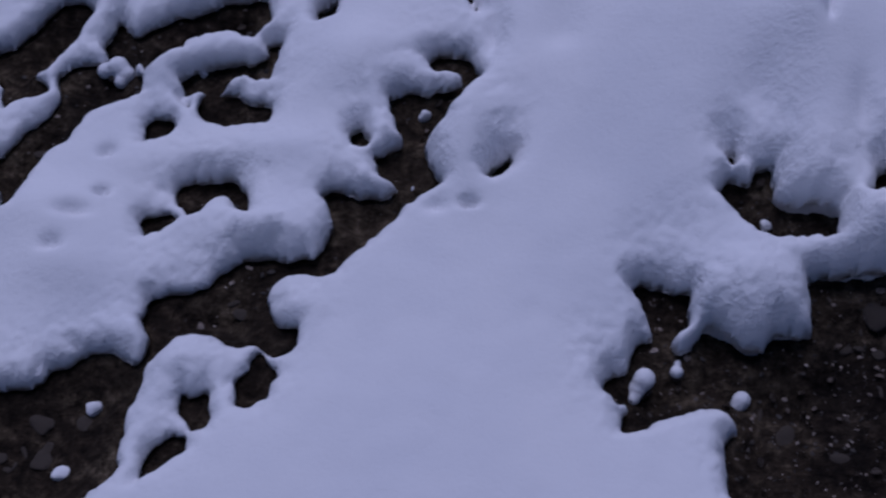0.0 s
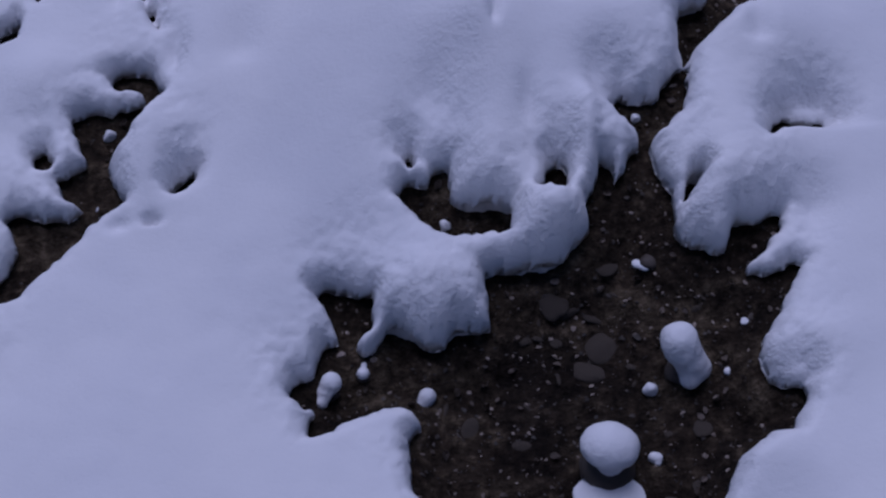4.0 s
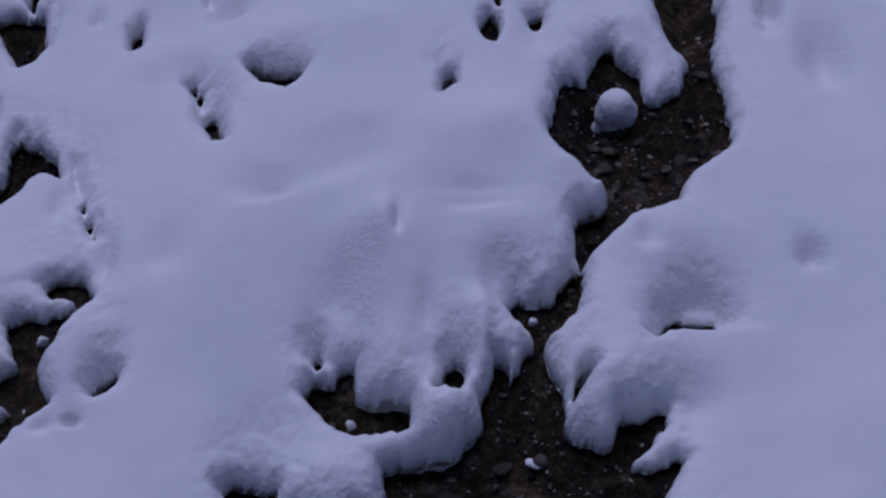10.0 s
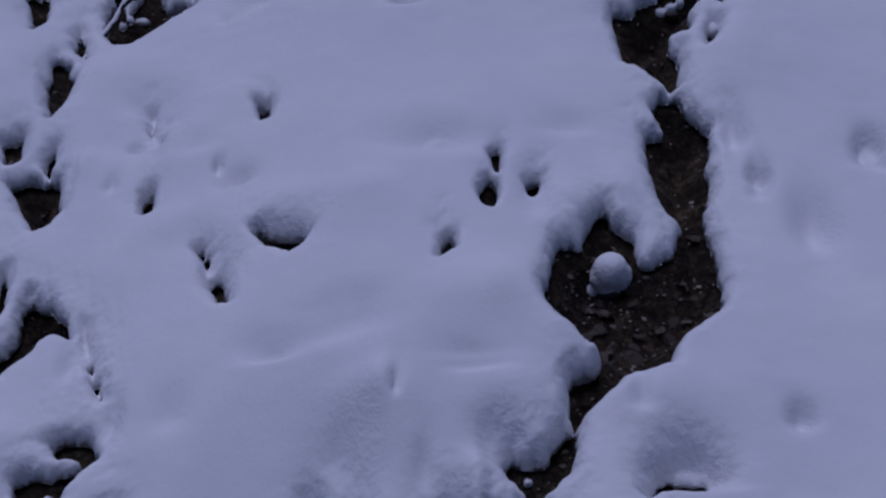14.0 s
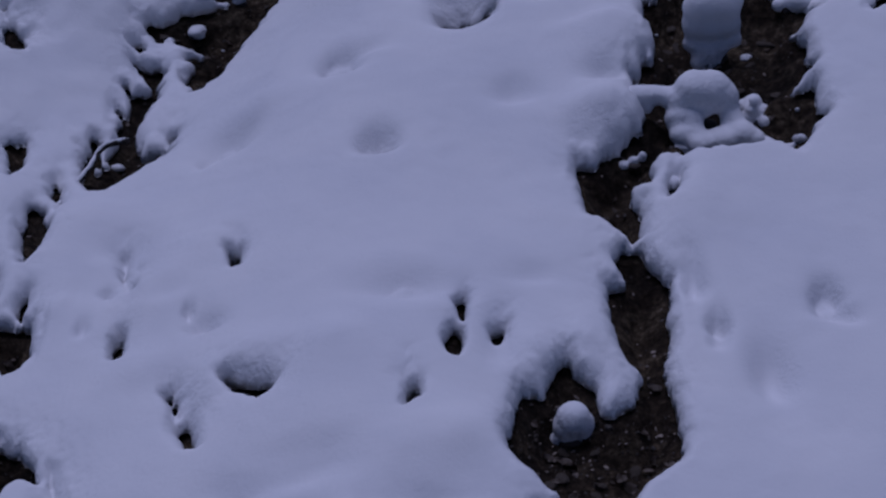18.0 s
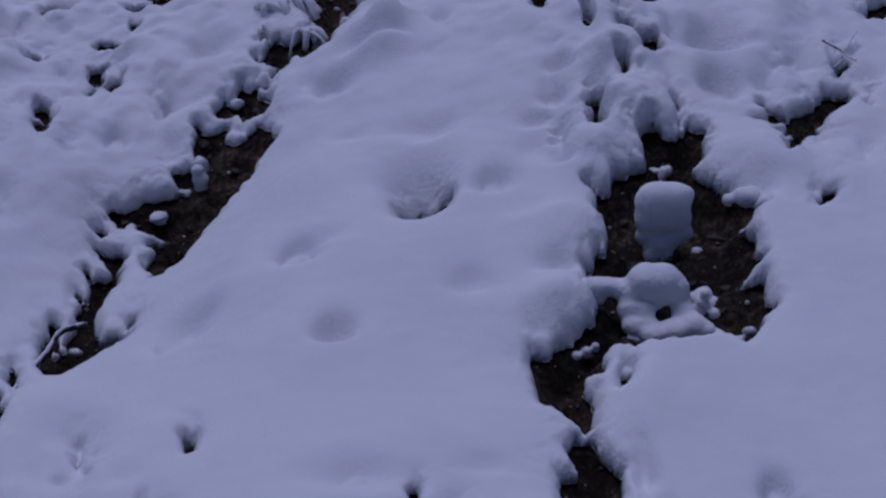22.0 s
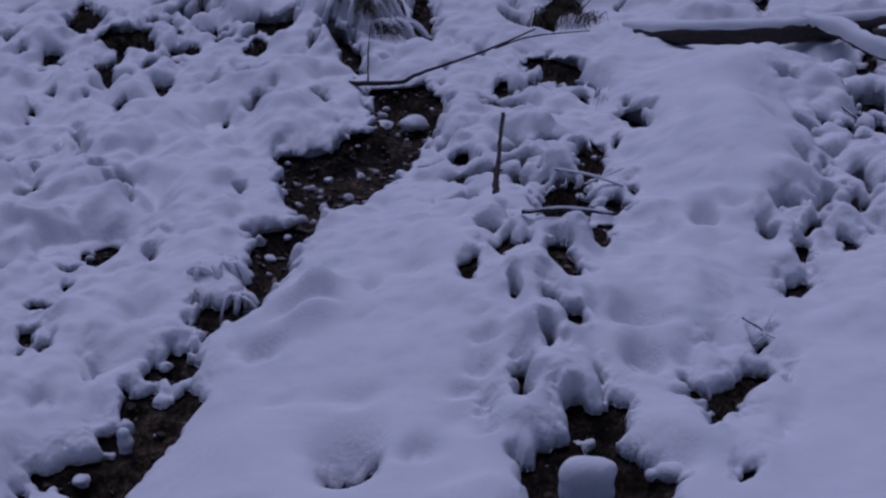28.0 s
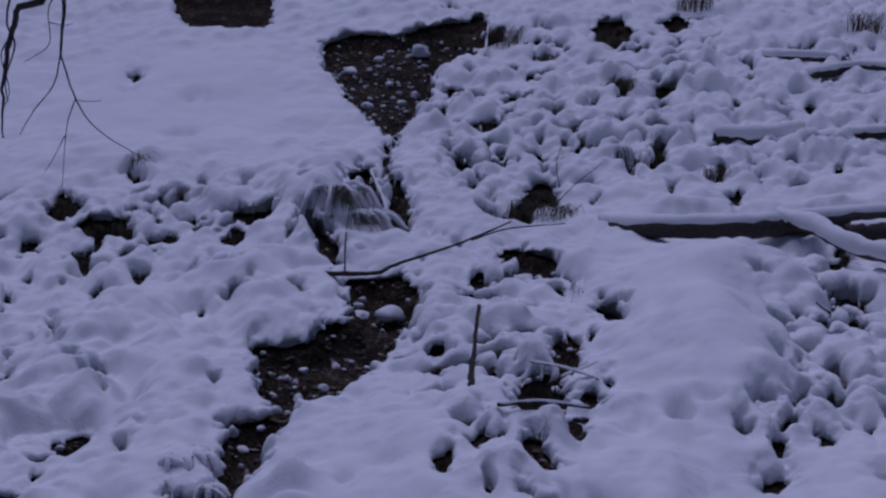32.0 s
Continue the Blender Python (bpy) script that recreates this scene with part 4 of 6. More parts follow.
lump(-0.803, 3.584, 0.100, 0.149, 0.030)
dent(0.734, 3.380, 0.032, 0.169, 0.015)
dent(0.903, 3.000, 0.045, 0.148, 0.010)
dent(0.769, 3.179, 0.024, 0.031, 0.015)
dent(1.090, 3.286, 0.038, 0.056, 0.020)
dent(0.187, 3.166, 0.090, 0.101, 0.010)
lump(0.273, 3.104, 0.089, 0.099, 0.030)
dent(-0.344, 4.727, 0.080, 0.070, 0.035)
dent(-0.727, 4.424, 0.097, 0.137, 0.045)
dent(-0.785, 4.342, 0.039, 0.046, 0.020)
dent(-0.184, 4.204, 0.064, 0.081, 0.035)
dent(0.262, 4.424, 0.085, 0.080, 0.030)
dent(0.083, 4.997, 0.104, 0.184, 0.095)
dent(0.363, 5.046, 0.083, 0.080, 0.025)
dent(0.533, 4.831, 0.121, 0.066, 0.020)
lump(0.604, 4.718, 0.139, 0.226, 0.030)
lump(0.571, 4.291, 0.111, 0.116, 0.030)
dent(1.134, 3.245, 0.040, 0.045, 0.030)
dent(1.081, 3.286, 0.040, 0.045, 0.030)
dent(0.790, 3.246, 0.031, 0.108, 0.030)
dent(0.899, 3.014, 0.061, 0.100, 0.030)
lump(0.772, 3.814, 0.121, 0.199, 0.030)
lump(0.544, 4.321, 0.132, 0.118, 0.020)
dent(0.342, 5.062, 0.095, 0.070, 0.030)
lump(-0.079, 6.397, 0.086, 0.166, 0.012)
dent(-0.273, 6.009, 0.084, 0.092, 0.040)
dent(-0.330, 4.725, 0.071, 0.070, 0.030)
dent(0.132, 5.488, 0.089, 0.057, 0.030)
dent(-0.183, 5.569, 0.068, 0.046, 0.020)
lump(0.946, 5.448, 0.133, 0.180, 0.050)
lump(1.055, 5.832, 0.094, 0.138, 0.025)
dent(1.286, 5.900, 0.119, 0.114, 0.040)
dent(1.275, 5.584, 0.091, 0.128, 0.050)
dent(0.656, 5.730, 0.057, 0.052, 0.040)
dent(0.622, 5.532, 0.056, 0.073, 0.040)
dent(0.541, 5.257, 0.086, 0.109, 0.040)
dent(0.405, 6.413, 0.063, 0.080, 0.030)
dent(0.182, 6.366, 0.030, 0.062, 0.020)
dent(-1.207, 5.937, 0.049, 0.075, 0.030)
lump(1.315, 5.137, 0.129, 0.165, 0.025)
lump(0.740, 5.077, 0.105, 0.129, 0.025)
dent(-0.871, 6.582, 0.079, 0.106, 0.040)
dent(-1.662, 6.796, 0.110, 0.116, 0.030)
dent(-1.455, 8.957, 0.172, 0.165, 0.050)
dent(-1.068, 8.083, 0.188, 0.180, 0.060)
dent(-0.828, 8.387, 0.096, 0.121, 0.040)
dent(-1.304, 7.369, 0.262, 0.131, 0.050)
dent(-0.080, 6.260, 0.125, 0.071, 0.050)
lump(-0.073, 6.393, 0.114, 0.104, 0.050)
dent(0.363, 6.527, 0.090, 0.065, 0.040)
dent(0.187, 6.376, 0.038, 0.045, 0.020)
dent(0.561, 7.020, 0.082, 0.094, 0.050)
dent(1.296, 5.896, 0.120, 0.070, 0.060)
dent(1.786, 6.936, 0.055, 0.115, 0.050)
dent(2.480, 8.504, 0.166, 0.159, 0.060)
dent(1.612, 6.894, 0.055, 0.113, 0.050)
dent(1.954, 8.299, 0.080, 0.321, 0.050)
lump(2.517, 9.118, 0.457, 0.422, 0.200)
lump(2.225, 8.074, 0.316, 0.505, 0.060)
lump(1.624, 6.368, 0.307, 0.244, 0.050)
dent(1.688, 5.809, 0.072, 0.110, 0.050)
dent(0.456, 7.990, 0.061, 0.069, 0.040)
dent(0.510, 7.804, 0.060, 0.067, 0.040)
dent(0.357, 7.596, 0.117, 0.084, 0.040)
dent(1.209, 8.177, 0.094, 0.125, 0.040)
dent(1.042, 8.410, 0.096, 0.128, 0.040)
dent(1.618, 9.385, 0.071, 0.227, 0.050)
dent(-0.638, 9.121, 0.138, 0.193, 0.050)
lump(-0.335, 9.176, 0.208, 0.221, 0.060)
lump(-0.211, 9.476, 0.142, 0.171, 0.050)
lump(-0.118, 11.121, 0.246, 0.493, 0.080)
lump(-1.307, 12.326, 0.909, 0.364, 0.060)
lump(-0.338, 11.803, 0.651, 0.520, 0.080)
dent(-1.184, 13.880, 0.152, 0.162, 0.050)
dent(-1.827, 14.255, 0.104, 0.125, 0.040)
dent(-1.268, 12.872, 0.142, 0.113, 0.040)
lump(2.660, 10.558, 0.760, 0.144, 0.090)
lump(3.536, 10.418, 0.483, 0.145, 0.060)
lump(2.232, 8.486, 0.493, 1.841, 0.090)
lump(-0.025, 11.308, 0.292, 0.433, 0.100)
lump(-1.255, 9.117, 0.278, 0.500, 0.060)
lump(-0.779, 8.171, 0.282, 0.528, 0.070)
lump(-0.536, 9.869, 0.332, 0.413, 0.070)
lump(-1.379, 8.298, 0.257, 0.425, 0.050)
lump(-0.264, 8.866, 0.235, 0.402, 0.060)
dent(-0.998, 8.689, 0.166, 0.182, 0.040)
dent(-0.586, 8.772, 0.133, 0.160, 0.040)


def cells(x, y, scale, seed):
    """Distance to the nearest of scattered centres, in cells."""
    u, v = x * scale, y * scale
    i, j = np.floor(u).astype(np.int64), np.floor(v).astype(np.int64)
    best = np.full(u.shape, 9.0)
    for a in (-1, 0, 1):
        for b in (-1, 0, 1):
            cx, cy = i + a + lattice(i + a, j + b, seed), j + b + lattice(i + a, j + b, seed + 1)
            best = np.minimum(best, (u - cx) ** 2 + (v - cy) ** 2)
    return np.sqrt(best)


def mounds(x, y, scale, seed, long=1.2):
    """Soft overlapping pillows of many sizes, steeper on their lower side, 0 in the clefts between them to about 1 on top."""
    x, y = x + 0.14 / scale * ripple(x, y, 1.7 * scale, seed + 2), y + 0.14 / scale * ripple(x, y, 1.7 * scale, seed + 3)
    u, v = x * scale, y * scale / long
    i, j = np.floor(u).astype(np.int64), np.floor(v).astype(np.int64)
    total = np.ones(u.shape)
    for a in (-1, 0, 1):
        for b in (-1, 0, 1):
            dv = v - j - b - lattice(i + a, j + b, seed + 1)
            d2 = (u - i - a - lattice(i + a, j + b, seed)) ** 2 + (dv * np.where(dv < 0, 1.45, 0.8)) ** 2
            luck = lattice(i + a, j + b, seed + 4)
            total += np.exp(7 * (0.35 + 0.65 * luck) * np.exp(-d2 / (0.12 + 0.22 * luck))) - 1
    return np.log(total) / 7


def pits(x, y):
    """How far each place lies outside the clefts between the tussocks, and how far the tussocks lift the snow."""
    rough, web = tussocks(x, y), webbed(x, y)
    off, lift = np.full(x.shape, 3.0), np.zeros(x.shape)
    near = np.nonzero(rough > 0.03)
    px, py = x[near], y[near]
    big, little = mounds(px, py, 4.2, 41), mounds(px, py, 8.5, 47)
    lift[near] = rough[near] * (0.11 * (big - 0.36) + 0.055 * (little - 0.36))
    low = 0.55 * big + 0.45 * little - 0.06 * ripple(px, py, 1.6, 49) - 0.05 * ripple(px, py, 5.0, 50)
    off[near] = np.clip((low - 0.02 - 0.16 * rough[near] - 0.09 * web[near]) / 0.11 + 2 * (1 - ease(0.03, 0.35, rough[near])), -1.5, 3)
    return off, lift


def blend(a, b, k):
    """The larger of two fields, with the crease between them rounded off."""
    h = np.clip(0.5 + 0.5 * (a - b) / k, 0, 1)
    return b + (a - b) * h + k * h * (1 - h)


def from_outline(x, y, outline):
    """Signed distance to a closed outline, above 0 outside it."""
    best, odd = np.full(x.shape, 9.0), np.zeros(x.shape, dtype=bool)
    for (ax, ay), (bx, by) in zip(outline, outline[1:] + outline[:1]):
        ex, ey, qx, qy = bx - ax, by - ay, x - ax, y - ay
        t = np.clip((qx * ex + qy * ey) / (ex * ex + ey * ey + 1e-9), 0, 1)
        best = np.minimum(best, (qx - t * ex) ** 2 + (qy - t * ey) ** 2)
        odd ^= ((ay > y) != (by > y)) & (x < ax + ex * (y - ay) / (ey if ey else 1e-9))
    return np.sqrt(best) * np.where(odd, -1, 1)


def softened(f, cells_wide):
    """Blurs a field of values, so that corners on plan become round."""
    k = np.exp(-0.5 * (np.arange(-3 * cells_wide, 3 * cells_wide + 1) / cells_wide) ** 2)
    k /= k.sum()
    for axis in (0, 1):
        wide = np.pad(f, [(len(k) // 2,) * 2 if a == axis else (0, 0) for a in (0, 1)], mode="edge")
        f = sum(w * np.take(wide, np.arange(i, i + f.shape[axis]), axis) for i, w in enumerate(k))
    return f


def charted(x0, x1, y0, y1, step, soft):
    """The closing of the snow over one stretch of the slope: x0, y0, step and the values."""
    x, y = np.meshgrid(np.arange(x0, x1, step), np.arange(y0, y1, step))
    full = np.full(x.shape, 3.0)
    far = ease(3.0, 7.0, y)
    wx = x + (0.004 + 0.006 * far) * ripple(x, y, 26, 3) + (0.006 + 0.012 * far) * ripple(x, y, 9, 4)
    wy = y + (0.004 + 0.010 * far) * ripple(x, y, 26, 5) + (0.006 + 0.020 * far) * ripple(x, y, 9, 6)
    for outline, edge in PATCHES:
        xs, ys = zip(*outline)
        reach = 3.2 * edge + 0.05
        i0, i1 = [int(np.clip((v - y0) / step, 0, x.shape[0])) for v in (min(ys) - reach, max(ys) + reach)]
        j0, j1 = [int(np.clip((v - x0) / step, 0, x.shape[1])) for v in (min(xs) - reach, max(xs) + reach)]
        if i1 > i0 and j1 > j0:
            d = from_outline(wx[i0:i1, j0:j1], wy[i0:i1, j0:j1], outline)
            d = (d - (0.006 if j1 - j0 < 50 and y1 < 7 else 0)) / edge
            full[i0:i1, j0:j1] = -blend(-full[i0:i1, j0:j1], -d, 0.25)
    return x0, y0, step, softened(np.clip(full, -2, 3), soft)


NEAR, FAR = charted(-2.4, 2.2, 0.9, 6.2, 0.006, 1), charted(-4.5, 7.0, 5.0, 20.0, 0.014, 1)


def read(chart, x, y):
    x0, y0, step, f = chart
    u, v = (x - x0) / step, (y - y0) / step
    out = (u < 0) | (v < 0) | (u > f.shape[1] - 2) | (v > f.shape[0] - 2)
    u, v = np.clip(u, 0, f.shape[1] - 2.001), np.clip(v, 0, f.shape[0] - 2.001)
    j, i = np.floor(u).astype(np.int64), np.floor(v).astype(np.int64)
    a, b = u - j, v - i
    c = (f[i, j] * (1 - a) + f[i, j + 1] * a) * (1 - b) + (f[i + 1, j] * (1 - a) + f[i + 1, j + 1] * a) * b
    return np.where(out, 3.0, c)


def closure(x, y):
    """How far inside the snow each place lies, in widths of its rounded edge; below 0 the ground is bare."""
    k = ease(5.3, 5.9, y)
    c = read(NEAR, x, y) * (1 - k) + read(FAR, x, y) * k
    c = c + (0.07 * ripple(x, y, 60, 7) + 0.10 * ripple(x, y, 28, 31) + 0.10 * ease(4, 7, y) * ripple(x, y, 13, 32) + 0.5 * ease(3.2, 6, y) * ripple(x, y, 20, 33)) * (1 - ease(0.5, 1.5, np.abs(c)))
    return np.minimum(c, pits(x, y)[0])


LIP = 0.14


def share(x, y, c):
    """The share of its depth that the snow's top reaches, how far from an edge it lies and how high its lip hangs: uphill of a gap the snow sags forward, and far up the slope it hangs over the gap."""
    far = ease(6, 8.5, y)
    sag = (0.09 + 0.03 * far) * (1 + 0.45 * ripple(x, y, 6, 24))
    below = closure(x + 0.03 * ripple(x, y, 9, 25), y - sag)
    lip = LIP + 0.46 * far * ease(-0.1, 0.5, np.clip(c, 0, 3) - below)
    c = np.clip(c, 0, 3)
    wide = np.clip(0.3 * c + 0.7 * np.maximum(below, 0), 0, 3) / 3
    c = np.minimum(c, 1)
    slump = 0.24 + 0.16 * ease(2.5, 4.5, y) - 0.12 * far
    return lip + (1 - lip) * ((1 - slump) * np.sqrt(1 - (1 - c) ** 2) + slump * np.sqrt(1 - (1 - wide) ** 2)), wide, lip


def webbed(x, y):
    """Where the hollows lie so close that the snow is a web over them."""
    return np.clip(bump(x, y, 1.05, 8.4, 0.6, 1.3) + bump(x, y, 2.8, 7.6, 0.42, 1.7) + 0.8 * bump(x, y, -1.5, 11.2, 1.2, 0.6), 0, 1)


def tussocks(x, y):
    """Where rough grass lifts the snow into hummocks, mostly far up the slope."""
    wide = ease(10.8, 11.6, y) * ease(0.35, 0.9, x - 0.04 * (y - 11)) * (1 - 0.35 * ease(13, 16, y))
    strip = 1.0 * bump(x, y, 1.05, 8.6, 0.75, 1.5) + 1.0 * bump(x, y, 2.8, 7.6, 0.48, 1.9) + 1.0 * bump(x, y, -1.4, 10.9, 1.5, 1.0)
    banks = 0.6 * bump(x, y, 0.85, 5.9, 0.3, 0.9) + 0.5 * bump(x, y, 1.6, 5.6, 0.25, 0.8) + 0.75 * bump(x, y, -1.5, 7.8, 0.75, 2.0) + 0.5 * bump(x, y, 3.4, 9.5, 0.6, 1.5)
    return np.clip(wide + strip + banks, 0, 1) * (1 - 0.95 * np.clip(1.3 * bump(x, y, 2.1, 8.6, 0.5, 1.7), 0, 1))


def heap(z, x, y, spots, sign):
    """Adds soft round humps, or hollows with a crisp lower rim, to the heights z."""
    for cx, cy, rx, ry, h in spots:
        near = np.nonzero((np.abs(x - cx) < 2.6 * rx) & (np.abs(y - cy) < 2.6 * ry))
        dy = y[near] - cy
        z[near] += sign * h * bump(x[near], dy, cx, 0, rx, ry if sign > 0 else np.where(dy < 0, (0.5 if h > 0.04 else 0.75) * ry, 1.15 * ry))


def most(x, y, spots):
    """The highest of many soft round humps."""
    rise = np.zeros_like(x)
    for cx, cy, rx, ry, h in spots:
        near = np.nonzero((np.abs(x - cx) < 2.2 * rx) & (np.abs(y - cy) < 2.2 * ry))
        rise[near] = np.maximum(rise[near], h * bump(x[near], y[near], cx, cy, rx, ry))
    return rise


def snow_top(x, y):
    rough = tussocks(x, y)
    even = np.clip(bump(x, y, -0.05, 4.5, 0.55, 1.8) + bump(x, y, 1.75, 3.8, 0.7, 1.5) + 1.2 * bump(x, y, -1.4, 14.0, 1.9, 2.2) + bump(x, y, 2.15, 8.3, 0.55, 1.9), 0, 1)
    mild = (0.55 + 0.45 * ease(-0.2, 0.5, ripple(x, y, 0.8, 18))) * (1 - 0.7 * even)
    z = lie(x, y) + 0.04 * ripple(x, y, 1.1, 11) + mild * (0.020 + 0.045 * ease(5, 8.5, y)) * (ripple(x, y, 2.8, 12) + 0.3 * ripple(x, y, 7.0, 13)) + 0.0012 * ripple(x, y, 19, 16)
    z = z + rough * (0.05 * ripple(x, y, 2.0, 14) + 0.03 * ripple(x, y, 4.5, 15) + 0.012 * ripple(x, y, 9, 17)) + pits(x, y)[1]
    z = z + (1 - rough) * (1 - 0.85 * even) * (0.008 * ease(2.5, 5.0, y) + 0.085 * ease(4.8, 7.5, y)) * (mounds(x, y, 3.8, 43) + 0.4 * mounds(x, y, 8.0, 44) - 0.8)
    z = z + bump(x, y, -1.7, 8.2, 0.9, 2.0) * 0.065 * (ripple(x, y, 1.9, 19) + 0.6 * ripple(x, y, 3.9, 20))
    heap(z, x, y, LUMPS, 1.0)
    heap(z, x, y, DENTS, -1.0)
    return z - most(x, y, BOWLS)


def bed(x, y):
    """The ground: a hand's breadth under the snow, and lower where it lies bare, with sloping banks."""
    c = closure(x, y)
    thick = 0.095 + 0.015 * ease(3, 7, y) - 0.028 * (1 - ease(-1.1, -0.75, x)) * (1 - ease(2.4, 3.0, y))
    dip = (0.035 + 0.02 * bump(x, y, 0.1, 1.7, 0.4, 0.5) + 0.04 * ease(2.4, 3.0, y) + 0.02 * ease(6, 9, y)) * ease(0.1, 1.9, -c)
    z = lie(x, y) + 0.04 * ripple(x, y, 1.1, 11) - thick - dip + 0.012 * ripple(x, y, 2.5, 21) + (0.004 + 0.010 * ease(0, 1.5, -c)) * ripple(x, y, 9, 22) + 0.005 * ripple(x, y, 30, 23) + 0.5 * pits(x, y)[1]
    heap(z, x, y, [d for d in DENTS if d[4] > 0.06], -0.8)
    return z


def face_mesh(name, co, quads):
    me = bpy.data.meshes.new(name)
    me.vertices.add(len(co))
    me.vertices.foreach_set("co", co.astype(np.float32).ravel())
    me.loops.add(quads.size)
    me.loops.foreach_set("vertex_index", quads.astype(np.int32).ravel())
    me.polygons.add(len(quads))
    me.polygons.foreach_set("loop_start", np.arange(0, quads.size, 4, dtype=np.int32))
    me.polygons.foreach_set("use_smooth", np.ones(len(quads), dtype=bool))
    me.update(calc_edges=True)
    return me


def grid_mesh(name, x, y, z):
    index = np.arange(x.size).reshape(x.shape)
    quads = np.stack([index[:-1, :-1], index[:-1, 1:], index[1:, 1:], index[1:, :-1]], -1).reshape(-1, 4)
    return face_mesh(name, np.stack([x, y, z], -1).reshape(-1, 3), quads)


def sheet(rows, cols):
    """Places over the whole slope, closest together near the foot of it, reaching out to the horizon."""
    near = int(0.4 * rows)
    th = np.tan(np.radians(np.concatenate([np.linspace(70, 25, near), np.linspace(25, 3.06, rows - near + 1)[1:]])))
    y = (2.98 - 0.2 * th) / (th + 0.095)
    ahead, behind = y[-1] + np.geomspace(0.6, 140, 34), y[0] - np.geomspace(0.05, 90, 26)[::-1]
    y = np.concatenate([behind, y, ahead])
    s = np.linspace(0, 1, cols)
    out = np.geomspace(0.02, 45, 26)
    s = np.concatenate([-out[::-1], s, 1 + out])
    yc = np.clip(y, 0.8, 22)
    left, right = -2.05 - 0.16 * np.clip(yc - 2.5, 0, 40), 0.45 + 0.36 * yc
    return left[:, None] + s[None] * (right - left)[:, None], np.repeat(y[:, None], len(s), 1)


gx, gy = sheet(640, 430)
ground = new("ground", grid_mesh("ground", gx, gy, bed(gx, gy)))
ground.data.materials.append(SOIL)
tagged(ground, "dark wet brook bed of soil, gravel and dead leaves", "ground", kind="structure")

def snow_sheet(rows, cols):
    """The snow: a top and, along every edge, an undercut that rounds back to the ground."""
    x, y = sheet(rows, cols)
    c = closure(x, y)
    floor_z = bed(x, y)
    reach, wide, lip_share = share(x, y, c)
    brim = (1 - wide) ** 2
    deep = snow_top(x, y) - floor_z + brim * (0.012 * ease(2.5, 5.5, y) * ripple(x, y, 9, 51) + 0.006 * ease(2.5, 5.5, y) * (0.38 - cells(x, y, 24, 55) ** 2) + 0.0035 * ripple(x, y, 48, 53) + 0.0025 * ripple(x, y, 95, 54))
    deep = np.maximum(deep, 0.035)
    # bring the border of the sheet exactly onto the edge of the gap
    dx = np.gradient(x, axis=1)
    calm = ease(0.10, 0.40, np.maximum(np.abs(dx), np.abs(np.gradient(y, axis=0))))
    deep = deep * (1 - calm) + np.maximum(lie(x, y) - floor_z, 0.035) * calm
    gx_ = np.gradient(c, axis=1) / dx
    gy_ = (np.gradient(c, axis=0) - gx_ * np.gradient(x, axis=0)) / np.gradient(y, axis=0)
    g2 = gx_ ** 2 + gy_ ** 2 + 1.0
    back = np.where((c < 0) & (c > -1.5), -c / g2, 0)
    sx, sy = gx_ * back, gy_ * back
    most = 1.6 * np.abs(dx)
    length = np.hypot(sx, sy) + 1e-9
    shrink = np.minimum(1, most / length)
    x, y = x + sx * shrink, y + sy * shrink
    c = np.clip(c, 0, 2)
    top = floor_z + deep - (1 - reach) * np.minimum(deep, 0.10 + 0.055 * ease(3, 6, y))
    lip = top - floor_z - (top - floor_z - lip_share * deep) * ease(0, 0.25, c)
    under = floor_z - 0.004 + (np.minimum(lip, 0.8 * (top - floor_z)) + 0.004) * np.sqrt(1 - np.clip(c / (0.4 + 0.65 * ease(3, 6, y)), 0, 1) ** 2)
    n = x.size
    index = np.arange(n).reshape(x.shape)
    quads = np.stack([index[:-1, :-1], index[:-1, 1:], index[1:, 1:], index[1:, :-1]], -1).reshape(-1, 4)
    inside = c.ravel()[quads]
    upper = quads[inside.max(1) > 0]
    lower = quads[(inside.max(1) > 0) & (inside.min(1) < 1.15)][:, ::-1]
    # the two sheets share their vertices along the edge
    edge = np.where(c.ravel() > 0, np.arange(n) + n, np.arange(n))
    faces = np.concatenate([upper, edge[lower]])
    co = np.concatenate([np.stack([x, y, top], -1).reshape(-1, 3), np.stack([x, y, under], -1).reshape(-1, 3)])
    used = np.zeros(2 * n, dtype=np.int64)
    used[faces.ravel()] = 1
    number = np.cumsum(used) - 1
    return face_mesh("snow_cover", co[used > 0], number[faces])


snow = new("snow_cover", snow_sheet(1420, 760))
snow.data.materials.append(SNOW)
tagged(snow, "thick soft blanket of fresh snow with rounded edges over the slope", "snow", kind="structure")


# ---- building helpers ----
def part(name, bm, mat, parent=None, label="", smooth=True):
    me = bpy.data.meshes.new(name)
    bm.to_mesh(me)
    bm.free()
    if smooth:
        me.polygons.foreach_set("use_smooth", np.ones(len(me.polygons), dtype=bool))
    me.materials.append(mat)
    ob = new(name, me)
    ob.parent = parent
    return tagged(ob, label)


def high(x, y):
    """Top of the snow, or of the bare ground, at one place."""
    px, py = np.array([x]), np.array([y])
    f = bed(px, py)[0]
    return float(f + (max(snow_top(px, py)[0] - f, 0.03) * share(px, py, closure(px, py))[0][0] if closure(px, py)[0] > 0 else 0.0))


def low(x, y):
    return float(bed(np.array([x]), np.array([y]))[0])


